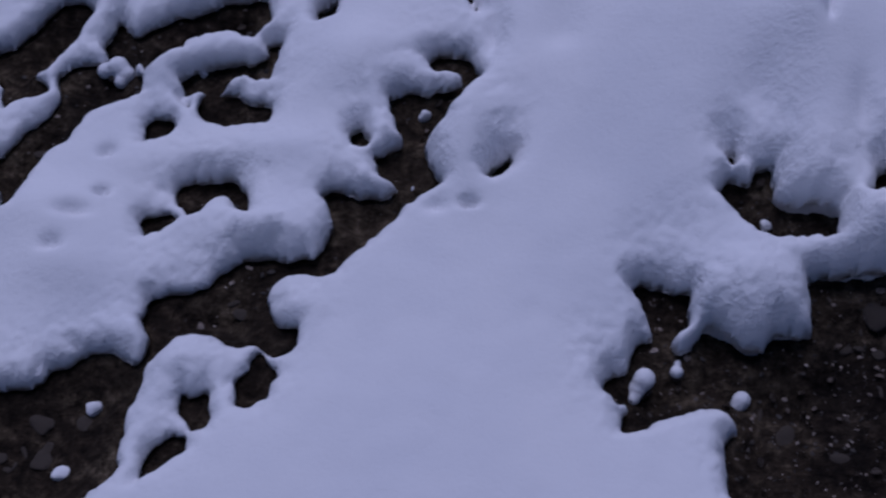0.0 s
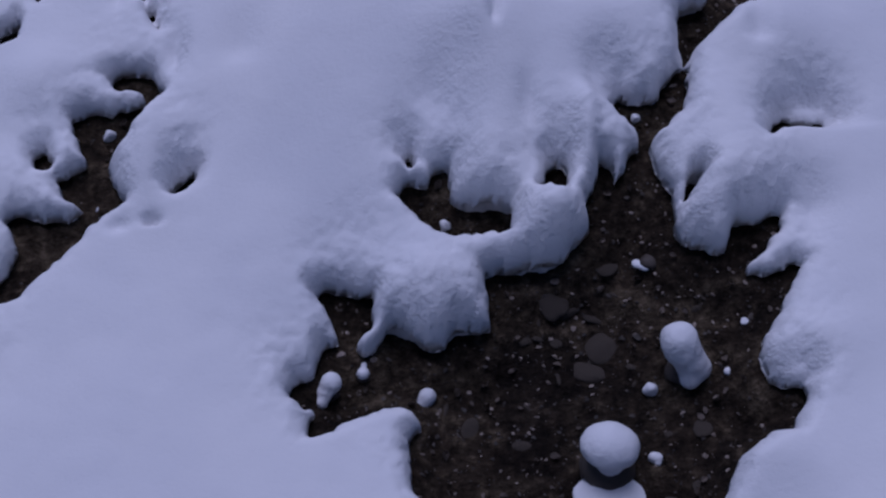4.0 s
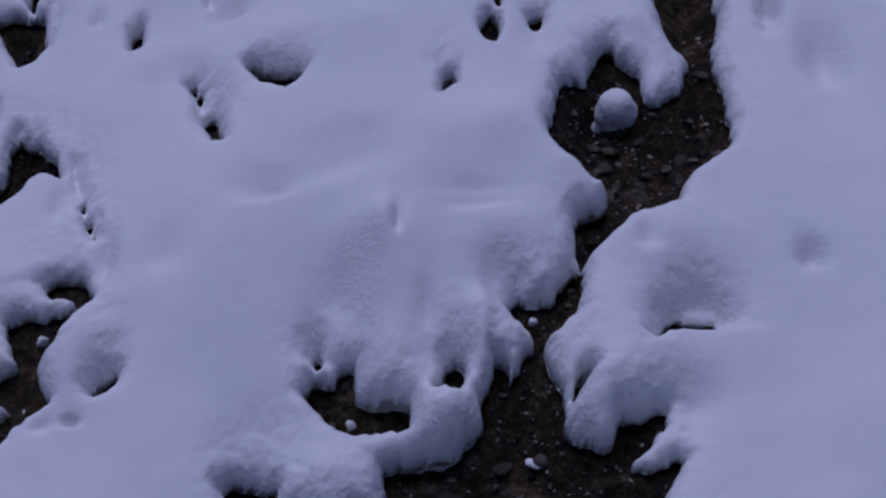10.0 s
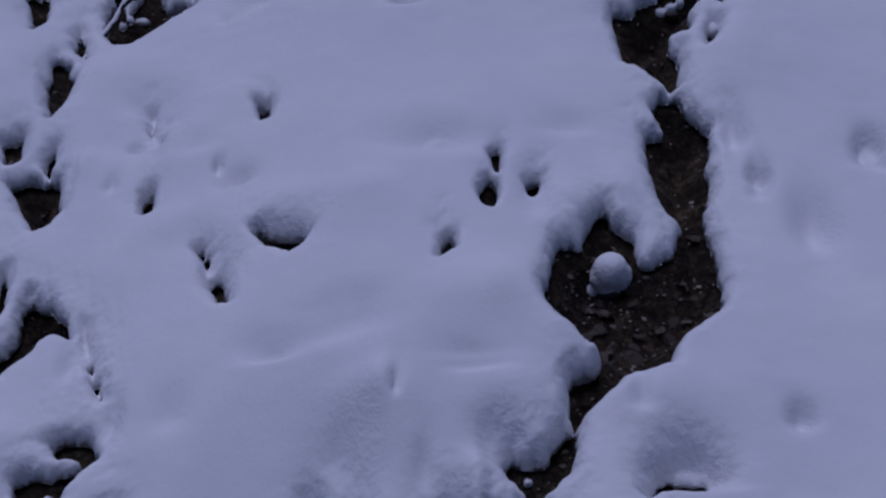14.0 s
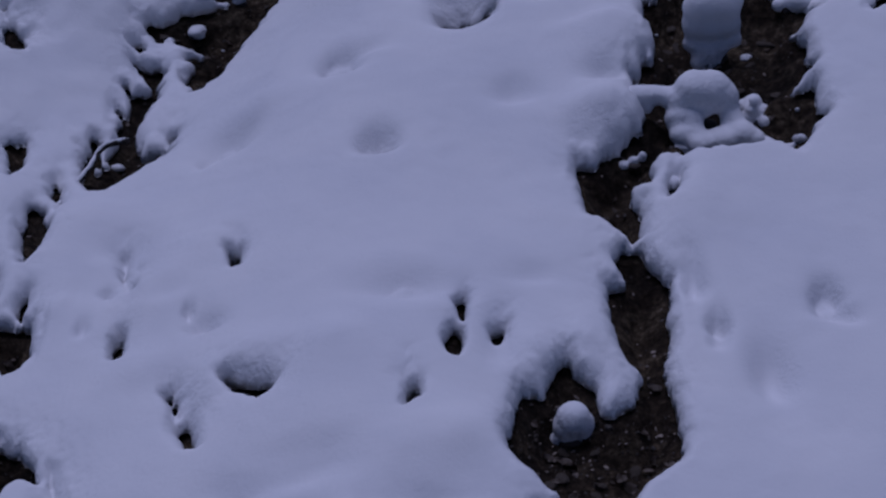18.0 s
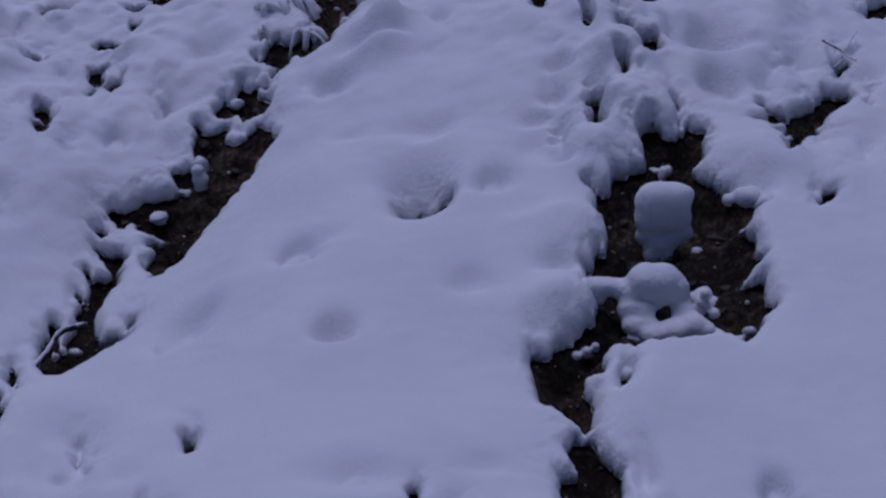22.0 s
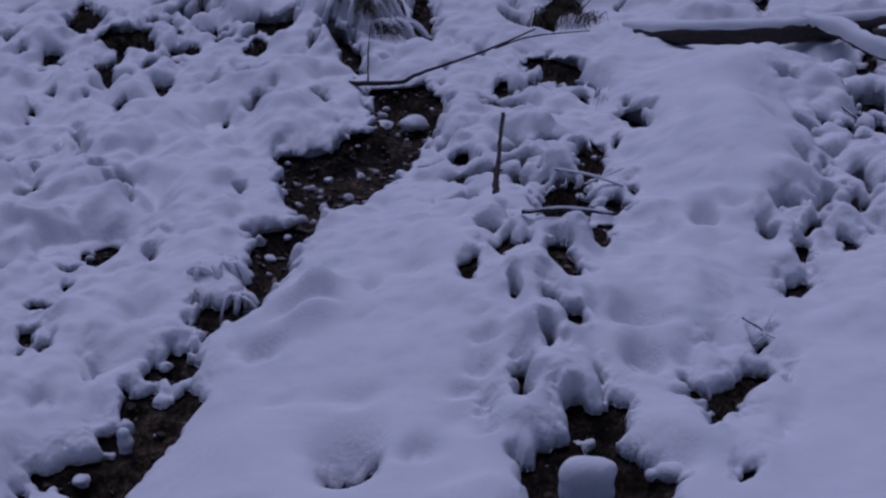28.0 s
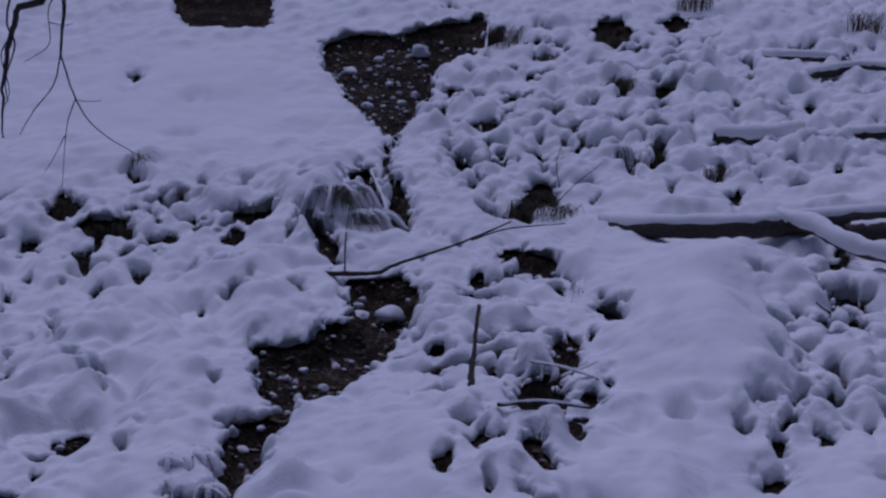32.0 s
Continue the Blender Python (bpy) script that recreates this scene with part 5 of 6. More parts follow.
def pebble(rx, ry, rz, seed, detail=2, rough=0.18, flat=0.0):
    """A rounded, uneven lump that stands on z = 0."""
    bm = bmesh.new()
    bmesh.ops.create_icosphere(bm, subdivisions=detail, radius=1.0)
    for v in bm.verts:
        k = 1 + rough * noise.noise(v.co * 0.9 + Vector((seed * 7.1, seed * 3.3, 0))) + rough * 0.12 * noise.noise(v.co * 2.6 + Vector((0, seed * 5.7, 0)))
        c = v.co * k
        if flat and c.z < -flat:
            c.z = -flat
        v.co = Vector((c.x * rx, c.y * ry, (c.z + (flat or 0.6)) * rz))
    return bm


STONES = 0


def capped_stone(x, y, r, tall=1.0, wide=1.0, lift=0.0, label="small dark stone capped with snow in the brook bed"):
    global STONES
    STONES += 1
    base = new("stone")
    base.location = (x, y, low(x, y) - 0.006)
    base.rotation_euler = (0, 0, STONES * 1.7)
    part("rock", pebble(r * 0.75 * wide, r * 0.7, r * 0.5 * tall, STONES), STONE, base)
    if lift:
        part("snow_neck", pebble(r * 0.62, r * 0.6, 0.8 * lift, STONES + 0.3, 2, 0.2), SNOW, base)
    cap = part("snow_cap", pebble(r * wide, r * 0.95, r * 0.85 * tall, STONES + 0.5, 3, 0.4, 0.5), SNOW, base, "rounded cap of snow")
    cap.location = (0, 0, r * 0.25 * tall + lift)
    return tagged(base, label, "stone", "snow-capped stones in the brook")


capped_stone(1.060, 4.443, 0.046, 1, 1)
capped_stone(0.905, 4.267, 0.056, 0.6, 2.2)
capped_stone(1.066, 4.234, 0.047, 0.5, 1.5)
capped_stone(-0.829, 5.827, 0.033, 1.5, 0.8)
capped_stone(-0.984, 5.615, 0.030, 0.8, 1.4)
capped_stone(1.091, 4.789, 0.018, 0.8, 1.3)
capped_stone(-0.826, 5.818, 0.034, 1.5, 0.8)
capped_stone(-0.979, 5.619, 0.033, 0.8, 1.4)
capped_stone(-0.709, 6.217, 0.033, 1, 1)
capped_stone(1.295, 4.952, 0.051, 0.8, 1.2)
capped_stone(1.093, 4.795, 0.016, 0.8, 1.3)
capped_stone(1.118, 4.217, 0.030, 0.7, 1.5)
capped_stone(0.439, 9.075, 0.075, 0.9, 1.2)
capped_stone(0.270, 9.208, 0.052, 0.7, 1.5)
capped_stone(0.246, 9.377, 0.032, 0.8, 1.4)
capped_stone(-0.377, 7.405, 0.029, 1.4, 0.8)
capped_stone(-0.068, 7.956, 0.028, 1, 1)
capped_stone(0.065, 8.141, 0.028, 1, 1)
capped_stone(-0.141, 8.268, 0.025, 1.2, 1)
capped_stone(-0.052, 8.421, 0.026, 1, 1)
capped_stone(0.130, 8.431, 0.026, 1, 1)
capped_stone(-0.209, 8.045, 0.019, 1, 1)
capped_stone(-0.237, 7.438, 0.023, 1, 1)
capped_stone(-0.314, 7.299, 0.026, 0.9, 1.2)
capped_stone(1.268, 7.569, 0.029, 0.8, 1.4)
capped_stone(0.832, 15.486, 0.089, 1.1, 1.1)
capped_stone(0.147, 15.134, 0.066, 0.8, 1.3)
capped_stone(0.311, 13.933, 0.045, 1, 1.2)
capped_stone(0.623, 14.025, 0.041, 1, 1)
capped_stone(0.520, 14.724, 0.037, 1, 1)
capped_stone(0.747, 14.336, 0.042, 1, 1)
capped_stone(0.418, 15.429, 0.045, 0.9, 1.2)
capped_stone(1.060, 14.985, 0.049, 1, 1)


def snowed_stone(x, y, balls, rock, label):
    """A stone under a heap of snow that has settled into one rounded shape: balls are offsets, a radius and a flattening."""
    base = new("stone")
    base.location = (x, y, low(x, y) - 0.006)
    part("rock", pebble(rock, 0.9 * rock, 0.55 * rock, x * 9), STONE, base)
    bm = bmesh.new()
    for dx, dy, dz, r, k in balls:
        bmesh.ops.create_icosphere(bm, subdivisions=3, radius=r, matrix=Matrix.Translation((dx, dy, dz)) @ Matrix.Diagonal((1, 1, k, 1)))
    cap = part("snow_cap", bm, SNOW, base, "rounded cap of snow")
    size = sum(b[3] for b in balls) / len(balls)
    fuse = cap.modifiers.new("fuse", "REMESH")
    fuse.mode, fuse.voxel_size, fuse.use_smooth_shade = "VOXEL", max(0.0028, 0.12 * size), True
    soft = cap.modifiers.new("soften", "SMOOTH")
    soft.factor, soft.iterations = 0.6, 28
    crumbs = bpy.data.textures.new("crumbs", "CLOUDS")
    crumbs.noise_scale, crumbs.noise_depth = 1.6 * size, 3
    rough = cap.modifiers.new("crumble", "DISPLACE")
    rough.texture, rough.strength, rough.mid_level = crumbs, 0.22 * size, 0.5
    return tagged(base, label, "stone", "snow-capped stones in the brook")


snowed_stone(0.368, 2.941, [(0.002, 0.000, 0.079, 0.047, 1), (0.023, 0.000, 0.060, 0.039, 1), (-0.016, 0.000, 0.055, 0.038, 1), (-0.043, 0.000, 0.007, 0.023, 1), (-0.007, 0.000, 0.018, 0.033, 1), (0.032, 0.000, 0.023, 0.030, 1)], 0.043, "snow-capped stone standing free beside the bank")
snowed_stone(1.062, 4.390, [(-0.027, 0.000, 0.022, 0.030, 1), (-0.013, 0.000, 0.056, 0.022, 1), (-0.007, 0.000, 0.089, 0.018, 1), (0.024, 0.000, 0.007, 0.023, 1)], 0.027, "small stone with a crooked cap of snow")
snowed_stone(0.643, 3.956, [(-0.004, 0.000, 0.020, 0.028, 1), (0.048, 0.000, 0.042, 0.028, 1), (0.095, 0.000, 0.059, 0.025, 1)], 0.025, "low stone in the brook dusted with snow")
snowed_stone(0.033, 1.544, [(-0.002, 0.0, 0.100, 0.053, 0.8), (-0.014, 0.004, 0.095, 0.048, 0.8), (0.012, 0.0, 0.095, 0.048, 0.8), (0.0, 0.0, 0.065, 0.032, 1), (0.0, 0.0, 0.04, 0.032, 1), (0.002, -0.01, 0.02, 0.036, 1), (0.004, -0.05, 0.006, 0.060, 0.35), (-0.030, -0.05, 0.002, 0.045, 0.35), (0.050, -0.05, 0.002, 0.045, 0.35)], 0.060, "stone carrying a mushroom of snow on a narrow neck")
snowed_stone(0.200, 1.742, [(-0.016, 0.012, 0.102, 0.041, 0.95), (-0.008, 0.006, 0.082, 0.040, 1), (0.010, -0.004, 0.057, 0.036, 1), (0.026, -0.012, 0.042, 0.030, 1), (0.012, -0.028, 0.028, 0.024, 1)], 0.037, "dark stone under a tall leaning cap of snow")
snowed_stone(-0.511, 1.740, [(0.004, 0.006, 0.034, 0.023, 1), (-0.008, -0.006, 0.018, 0.019, 1), (-0.014, -0.024, 0.008, 0.014, 1)], 0.022, "small stone with a crooked cap of snow")
snowed_stone(-0.443, 1.775, [(0.0, 0.0, 0.012, 0.015, 1), (0.002, 0.022, 0.012, 0.009, 1)], 0.016, "small stone with a crooked cap of snow")
snowed_stone(-0.314, 1.740, [(0.002, 0.002, 0.016, 0.020, 1), (-0.006, -0.008, 0.008, 0.016, 1)], 0.018, "small stone with a crooked cap of snow")
capped_stone(0.135, 1.710, 0.015, 1.3, 0.9)
capped_stone(0.131, 1.559, 0.015, 1.0, 1.0)
capped_stone(0.327, 1.817, 0.009, 1.0, 1.0)
capped_stone(0.285, 1.723, 0.009, 1.0, 0.8)
snowed_stone(0.149, 1.969, [(-0.026, 0.0, 0.0, 0.013, 0.6), (-0.008, -0.006, 0.0, 0.015, 0.6), (0.012, 0.002, 0.0, 0.014, 0.6), (0.028, 0.006, 0.0, 0.010, 0.6)], 0.02, "flat stone with a thin patch of snow")
capped_stone(0.138, 2.275, 0.012, 1.2, 0.9)
capped_stone(-0.269, 2.095, 0.013, 1.2, 0.9)
capped_stone(-1.609, 1.639, 0.019, 1.1, 0.9)
capped_stone(-1.644, 1.491, 0.016, 0.6, 1.2)
capped_stone(-1.003, 2.347, 0.014, 1.4, 0.8)
capped_stone(-1.532, 2.500, 0.012, 1.4, 0.8)
snowed_stone(-1.743, 2.519, [(-0.030, 0.0, 0.02, 0.020, 1), (0.0, 0.006, 0.028, 0.026, 1), (0.022, -0.008, 0.018, 0.022, 1), (0.012, -0.024, 0.01, 0.018, 1)], 0.030, "dark stone under a lumpy cap of snow")
snowed_stone(0.967, 4.796, [(-0.026, -0.020, 0.055, 0.048, 1), (-0.040, -0.036, 0.016, 0.038, 1), (0.004, -0.030, 0.022, 0.036, 1), (0.024, -0.020, 0.070, 0.040, 1), (-0.045, 0.000, 0.211, 0.069, 1), (0.028, 0.000, 0.216, 0.066, 1), (-0.012, 0.000, 0.216, 0.066, 1), (-0.050, 0.000, 0.148, 0.062, 1), (0.040, 0.000, 0.149, 0.059, 1), (-0.006, 0.000, 0.149, 0.066, 1), (-0.030, 0.000, 0.085, 0.045, 1), (0.050, -0.010, 0.110, 0.036, 1), (0.066, 0.000, 0.235, 0.036, 1), (0.070, -0.02, 0.095, 0.035, 1), (-0.07, -0.01, 0.075, 0.035, 1)], 0.063, "tall stone under a square block of snow")
snowed_stone(0.887, 4.364, [(-0.050, -0.045, 0.075, 0.045, 1), (-0.005, 0.000, 0.110, 0.042, 1), (-0.040, -0.080, 0.045, 0.045, 1), (-0.035, 0.02, 0.160, 0.072, 0.9), (0.020, 0.02, 0.165, 0.070, 0.9), (0.055, 0.01, 0.140, 0.058, 1), (-0.075, 0.01, 0.125, 0.055, 1), (-0.085, -0.03, 0.080, 0.050, 1), (-0.075, -0.08, 0.050, 0.050, 0.8), (-0.02, -0.12, 0.041, 0.052, 0.7), (0.05, -0.11, 0.047, 0.058, 0.7), (0.11, -0.09, 0.053, 0.058, 0.8), (0.15, -0.10, 0.043, 0.045, 0.8), (0.078, 0.0, 0.105, 0.040, 1), (0.09, -0.04, 0.075, 0.042, 1), (-0.12, 0.03, 0.130, 0.044, 0.8), (-0.16, 0.03, 0.138, 0.040, 0.8), (-0.195, 0.03, 0.136, 0.042, 0.8), (-0.230, 0.03, 0.134, 0.038, 0.9), (-0.228, 0.02, 0.090, 0.028, 1), (-0.190, 0.01, 0.100, 0.026, 1)], 0.064, "stone under snow that arches over a small hollow")
snowed_stone(1.066, 4.427, [(-0.03, 0.02, 0.03, 0.028, 1), (0.0, 0.03, 0.045, 0.026, 1), (0.025, 0.0, 0.02, 0.030, 1), (0.03, -0.05, 0.005, 0.026, 1)], 0.027, "small stone with a crooked cap of snow")
snowed_stone(0.637, 4.140, [(-0.03, 0.0, 0.01, 0.020, 0.8), (0.0, 0.01, 0.02, 0.018, 1), (0.03, 0.02, 0.03, 0.015, 1.4)], 0.025, "low stone in the brook dusted with snow")
snowed_stone(1.142, 4.196, [(-0.04, -0.01, 0.0, 0.024, 0.8), (0.0, 0.0, 0.012, 0.028, 0.9), (0.035, 0.01, 0.02, 0.026, 1)], 0.028, "low stone in the brook dusted with snow")
snowed_stone(1.253, 4.948, [(-0.03, 0.0, 0.02, 0.030, 0.9), (0.02, 0.0, 0.03, 0.044, 0.9), (0.05, -0.01, 0.02, 0.035, 0.9)], 0.040, "low stone in the brook dusted with snow")
snowed_stone(-0.818, 5.746, [(0.0, 0.0, 0.02, 0.030, 1), (0.0, 0.0, 0.06, 0.036, 1), (-0.01, 0.0, 0.10, 0.030, 1)], 0.035, "small stone under a tall finger of snow")


def cobble(x, y, r, turn, kind):
    """A flat wet stone half sunk in the mud."""
    ob = new("cobble", COBBLES[kind])
    ob.location, ob.rotation_euler, ob.scale = (x, y, low(x, y) - 0.28 * r), (0.15 * math.sin(turn * 3), 0.15 * math.cos(turn * 5), turn), (r, r * (0.6 + 0.3 * math.sin(turn)), r * 0.55)
    tagged(ob, "flat wet stone half sunk in the brook mud", "stone", "wet stones in the brook")


COBBLES = []
for shape in range(5):
    mould = part("cobble", pebble(1.0, 0.9, 0.5, 30 + shape, 3, 0.4), SLATE)
    COBBLES.append(mould.data)
    bpy.data.objects.remove(mould)
dice = random.Random(21)
for count, box, small, big in ((34, (-0.55, 0.35, 1.45, 2.15), 0.008, 0.028), (12, (-1.9, -0.9, 1.5, 2.6), 0.012, 0.035), (12, (0.2, 0.7, 2.2, 4.1), 0.012, 0.03), (14, (0.6, 1.4, 4.0, 5.3), 0.015, 0.04), (16, (-1.4, 0.2, 4.3, 8.5), 0.02, 0.05)):
    done = 0
    while done < count:
        x, y = dice.uniform(box[0], box[1]), dice.uniform(box[2], box[3])
        if float(closure(np.array([x]), np.array([y]))[0]) < -1.0:
            cobble(x, y, dice.uniform(small, big), dice.uniform(0, 6.28), dice.randrange(5))
            done += 1
cobble(0.061, 1.829, 0.050, 0.6, 1)
cobble(-0.053, 1.915, 0.040, 1.9, 2)
cobble(0.016, 1.770, 0.040, 2.8, 3)


# ---- fallen wood, stems and branches ----
def tube(points, radii, sides=8, wobble=0.0, seed=0, bm=None):
    """A round, slightly uneven stem through the points."""
    bm = bm or bmesh.new()
    rings, pts = [], [Vector(p) for p in points]
    for i, p in enumerate(pts):
        ahead = (pts[min(i + 1, len(pts) - 1)] - pts[max(i - 1, 0)]).normalized()
        side = ahead.cross(Vector((0.31, 0.52, 0.79))).normalized()
        other = ahead.cross(side)
        ring = []
        for k in range(sides):
            a = 2 * math.pi * k / sides
            r = radii[i] * (1 + wobble * noise.noise(Vector((math.cos(a) * 1.5 + seed, math.sin(a) * 1.5, i * 0.7))))
            ring.append(bm.verts.new(p + (side * math.cos(a) + other * math.sin(a)) * r))
        rings.append(ring)
    for a, b in zip(rings, rings[1:]):
        for k in range(sides):
            bm.faces.new((a[k], a[(k + 1) % sides], b[(k + 1) % sides], b[k]))
    for ring, turn in ((rings[0], -1), (rings[-1], 1)):
        bm.faces.new(ring[::turn])
    bmesh.ops.recalc_face_normals(bm, faces=bm.faces)
    return bm


def bend(points, steps, jitter=0.0, seed=0):
    """A smooth line through the points, with small kinks."""
    pts = [Vector(p) for p in points]
    pts = [pts[0] * 2 - pts[1], *pts, pts[-1] * 2 - pts[-2]]
    rng, out = random.Random(seed), []
    for a, b, c, d in zip(pts, pts[1:], pts[2:], pts[3:]):
        for i in range(steps):
            t = i / steps
            p = 0.5 * (2 * b + (c - a) * t + (2 * a - 5 * b + 4 * c - d) * t * t + (3 * b - a - 3 * c + d) * t ** 3)
            out.append(p + Vector([rng.uniform(-jitter, jitter) for _ in range(3)]))
    return out + [pts[-2]]


def taper(n, a, b):
    return [a + (b - a) * i / (n - 1) for i in range(n)]


def snow_strip(line, width, height, seed, uneven=1.0):
    """The ridge of snow that lies along a stem: flat underneath, rounded and uneven above."""
    bm = bmesh.new()
    rings = []
    for i, p in enumerate(line):
        ahead = (line[min(i + 1, len(line) - 1)] - line[max(i - 1, 0)]).normalized()
        side = Vector((ahead.y, -ahead.x, 0)).normalized()
        k = 1 + uneven * 0.5 * noise.noise(Vector((i * 0.5, seed, 0))) + uneven * 0.25 * noise.noise(Vector((i * 1.7, seed, 3)))
        end = min(1.0, 0.35 + 0.5 * min(i, len(line) - 1 - i))
        ring = []
        for j in range(9):
            a = math.pi * (j / 8 * 1.3 - 0.15)
            w, h = width * k * end, height * k * end
            wob = 1 + uneven * 0.25 * noise.noise(Vector((i * 0.9, j * 0.8, seed)))
            ring.append(bm.verts.new(p + side * math.cos(a) * w * wob + Vector((0, 0, math.sin(a) * h * wob))))
        rings.append(ring)
    for a, b in zip(rings, rings[1:]):
        for j in range(8):
            bm.faces.new((a[j], b[j], b[j + 1], a[j + 1]))
        bm.faces.new((a[8], b[8], b[0], a[0]))
    bm.faces.new(rings[0])
    bm.faces.new(rings[-1][::-1])
    bmesh.ops.recalc_face_normals(bm, faces=bm.faces)
    return bm


def fallen_log(points, radii, snow_w, snow_h, seed, label, branches=()):
    log = new("fallen_log")
    log.location = points[0]
    zero = Vector(points[0])
    line = bend([Vector(p) - zero for p in points], 8, 0.004, seed)
    n = len(line)
    part("trunk", tube(line, [r * (1 + 0.08 * noise.noise(Vector((i, seed, 0)))) for i, r in enumerate(taper(n, *radii))], 12, 0.2, seed), BARK, log, "dark wet bark")
    top = [p + Vector((0, 0.3 * r, 0.72 * r)) for p, r in zip(line, taper(n, *radii))]
    part("snow_ridge", snow_strip(top, snow_w, snow_h, seed, 0.4), SNOW, log, "thick ridge of snow")
    for k, (pts, rad) in enumerate(branches):
        bl = bend([Vector(p) - zero for p in pts], 6, 0.004, seed + k + 5)
        br = part("branch", tube(bl, taper(len(bl), *rad), 8, 0.2, seed + k), BARK, log)
        part("snow_ridge", snow_strip([p + Vector((0, 0, 0.5 * rad[0])) for p in bl], rad[0] * 1.25, rad[0] * 1.5, seed + k), SNOW, br)
    return tagged(log, label, "log", "fallen logs on the slope")


fallen_log([(1.931, 10.656, 1.159), (2.174, 10.058, 1.258), (2.703, 9.891, 1.313), (3.161, 9.920, 1.360), (3.867, 9.999, 1.431)],
           (0.056, 0.075), 0.062, 0.055, 1, "dark fallen log with a ridge of snow across the slope",
           [([(2.973, 10.007, 1.373), (3.164, 9.675, 1.385), (3.285, 9.325, 1.339), (3.523, 9.060, 1.317)], (0.045, 0.04))])
fallen_log([(3.440, 9.824, 1.328), (3.654, 9.795, 1.356), (4.179, 9.795, 1.409)], (0.07, 0.09), 0.06, 0.03, 2, "dark rotten log lying under the snow-covered trunk")
fallen_log([(3.048, 12.217, 1.630), (3.342, 12.149, 1.637), (3.720, 12.376, 1.668), (4.053, 12.723, 1.668)], (0.055, 0.05), 0.075, 0.075, 3, "short dark log almost buried in snow")
fallen_log([(3.925, 12.424, 1.617), (4.008, 12.101, 1.683), (4.229, 12.090, 1.724), (4.608, 12.011, 1.777)], (0.05, 0.05), 0.06, 0.05, 4, "dark log half buried in snow on the slope")
fallen_log([(4.018, 14.859, 2.117), (4.041, 14.331, 2.152), (4.372, 14.192, 2.167), (4.752, 14.561, 2.130)], (0.035, 0.035), 0.05, 0.05, 5, "thin snow-covered log far up the slope")
fallen_log([(4.211, 14.113, 1.984), (4.303, 13.731, 2.056), (4.670, 13.779, 2.123), (5.018, 13.594, 2.129)], (0.04, 0.05), 0.05, 0.05, 6, "thin dark log lying askew in the snow")


def twig(name, lines, label, category, snow=0.0, mat=None, group=""):
    """A stem with its side shoots: each line is its points and two radii."""
    zero = Vector(lines[0][0][0])
    thing = new(name)
    thing.location = zero
    for i, (pts, ra, rb) in enumerate(lines):
        line = bend([Vector(p) - zero for p in pts], 6, 0.18 * ra, i + 3)
        stem = part("stem" if i == 0 else "shoot", tube(line, taper(len(line), ra, rb), 7, 0.25, i), mat or BARK, thing)
        if snow and i < 3:
            part("snow_ridge", snow_strip([p + Vector((0, 0, 0.5 * ra)) for p in line], snow, snow * 1.1, i), SNOW, stem)
    return tagged(thing, label, category, group)


FOOT = Vector((0.806, 7.378, 0.880))


def stem_at(dx, dz):
    return FOOT + Vector((dx, 0, dz))


twig("dead_stem", [([stem_at(0, 0), stem_at(0.002, 0.12), stem_at(0.004, 0.25), stem_at(0.012, 0.44)], 0.013, 0.010),
                   ([stem_at(0.004, 0.02), stem_at(-0.006, 0.10), stem_at(0.006, 0.19)], 0.019, 0.012), ([stem_at(-0.004, 0.10), stem_at(-0.02, 0.16)], 0.009, 0.004), ([stem_at(-0.004, 0.13), stem_at(0.03, 0.15)], 0.006, 0.003)],
     "broken brown stem standing upright in the snow", "stem", mat=STALK)
twig("leaning_branch", [([(0.034, 9.562, 0.959), (0.351, 9.417, 1.006), (0.473, 9.484, 1.055), (0.825, 9.544, 1.176), (1.219, 9.813, 1.306)], 0.016, 0.005),
                        ([(0.954, 9.622, 1.207), (1.215, 9.919, 1.237), (1.633, 10.255, 1.228)], 0.006, 0.004),
                        ([(0.158, 9.495, 0.994), (0.158, 10.194, 1.073), (0.191, 10.908, 1.171), (0.264, 10.835, 1.147)], 0.006, 0.003)],
     "thin dark branch leaning over the brook", "branch")
twig("lying_twig", [([(0.884, 6.820, 0.978), (1.092, 6.795, 1.006), (1.338, 6.907, 0.955)], 0.010, 0.008), ([(1.014, 6.806, 0.999), (0.953, 6.835, 0.960)], 0.006, 0.004)],
     "snow-dusted twig lying across the hollow", "twig", 0.008)
twig("lying_twig", [([(1.141, 7.698, 0.953), (1.293, 7.509, 0.977), (1.455, 7.409, 0.953)], 0.005, 0.003), ([(1.252, 7.398, 0.959), (1.492, 7.667, 0.977)], 0.004, 0.003)],
     "crossed twigs under snow in the hollow", "twig", 0.008)
twig("bent_twig", [([(2.831, 9.038, 1.164), (2.849, 8.671, 1.170), (2.936, 8.430, 1.115)], 0.006, 0.006), ([(2.859, 8.620, 1.166), (2.868, 8.669, 1.212)], 0.004, 0.003)],
     "thin bare twig bent over the snow", "twig", 0.004)
twig("bare_twig", [([(1.767, 5.955, 0.802), (1.806, 5.762, 0.808), (1.859, 5.774, 0.780)], 0.0025, 0.002), ([(1.805, 5.796, 0.782), (1.866, 5.829, 0.846)], 0.002, 0.001)],
     "small bare twig poking out of the snow", "twig", 0.003)
twig("bare_twig", [([(1.731, 5.848, 0.840), (1.809, 5.768, 0.809), (1.753, 5.705, 0.772)], 0.004, 0.003), ([(1.800, 5.777, 0.811), (1.884, 5.909, 0.857)], 0.003, 0.002)],
     "small bare twig poking out of the snow", "twig", 0.003)
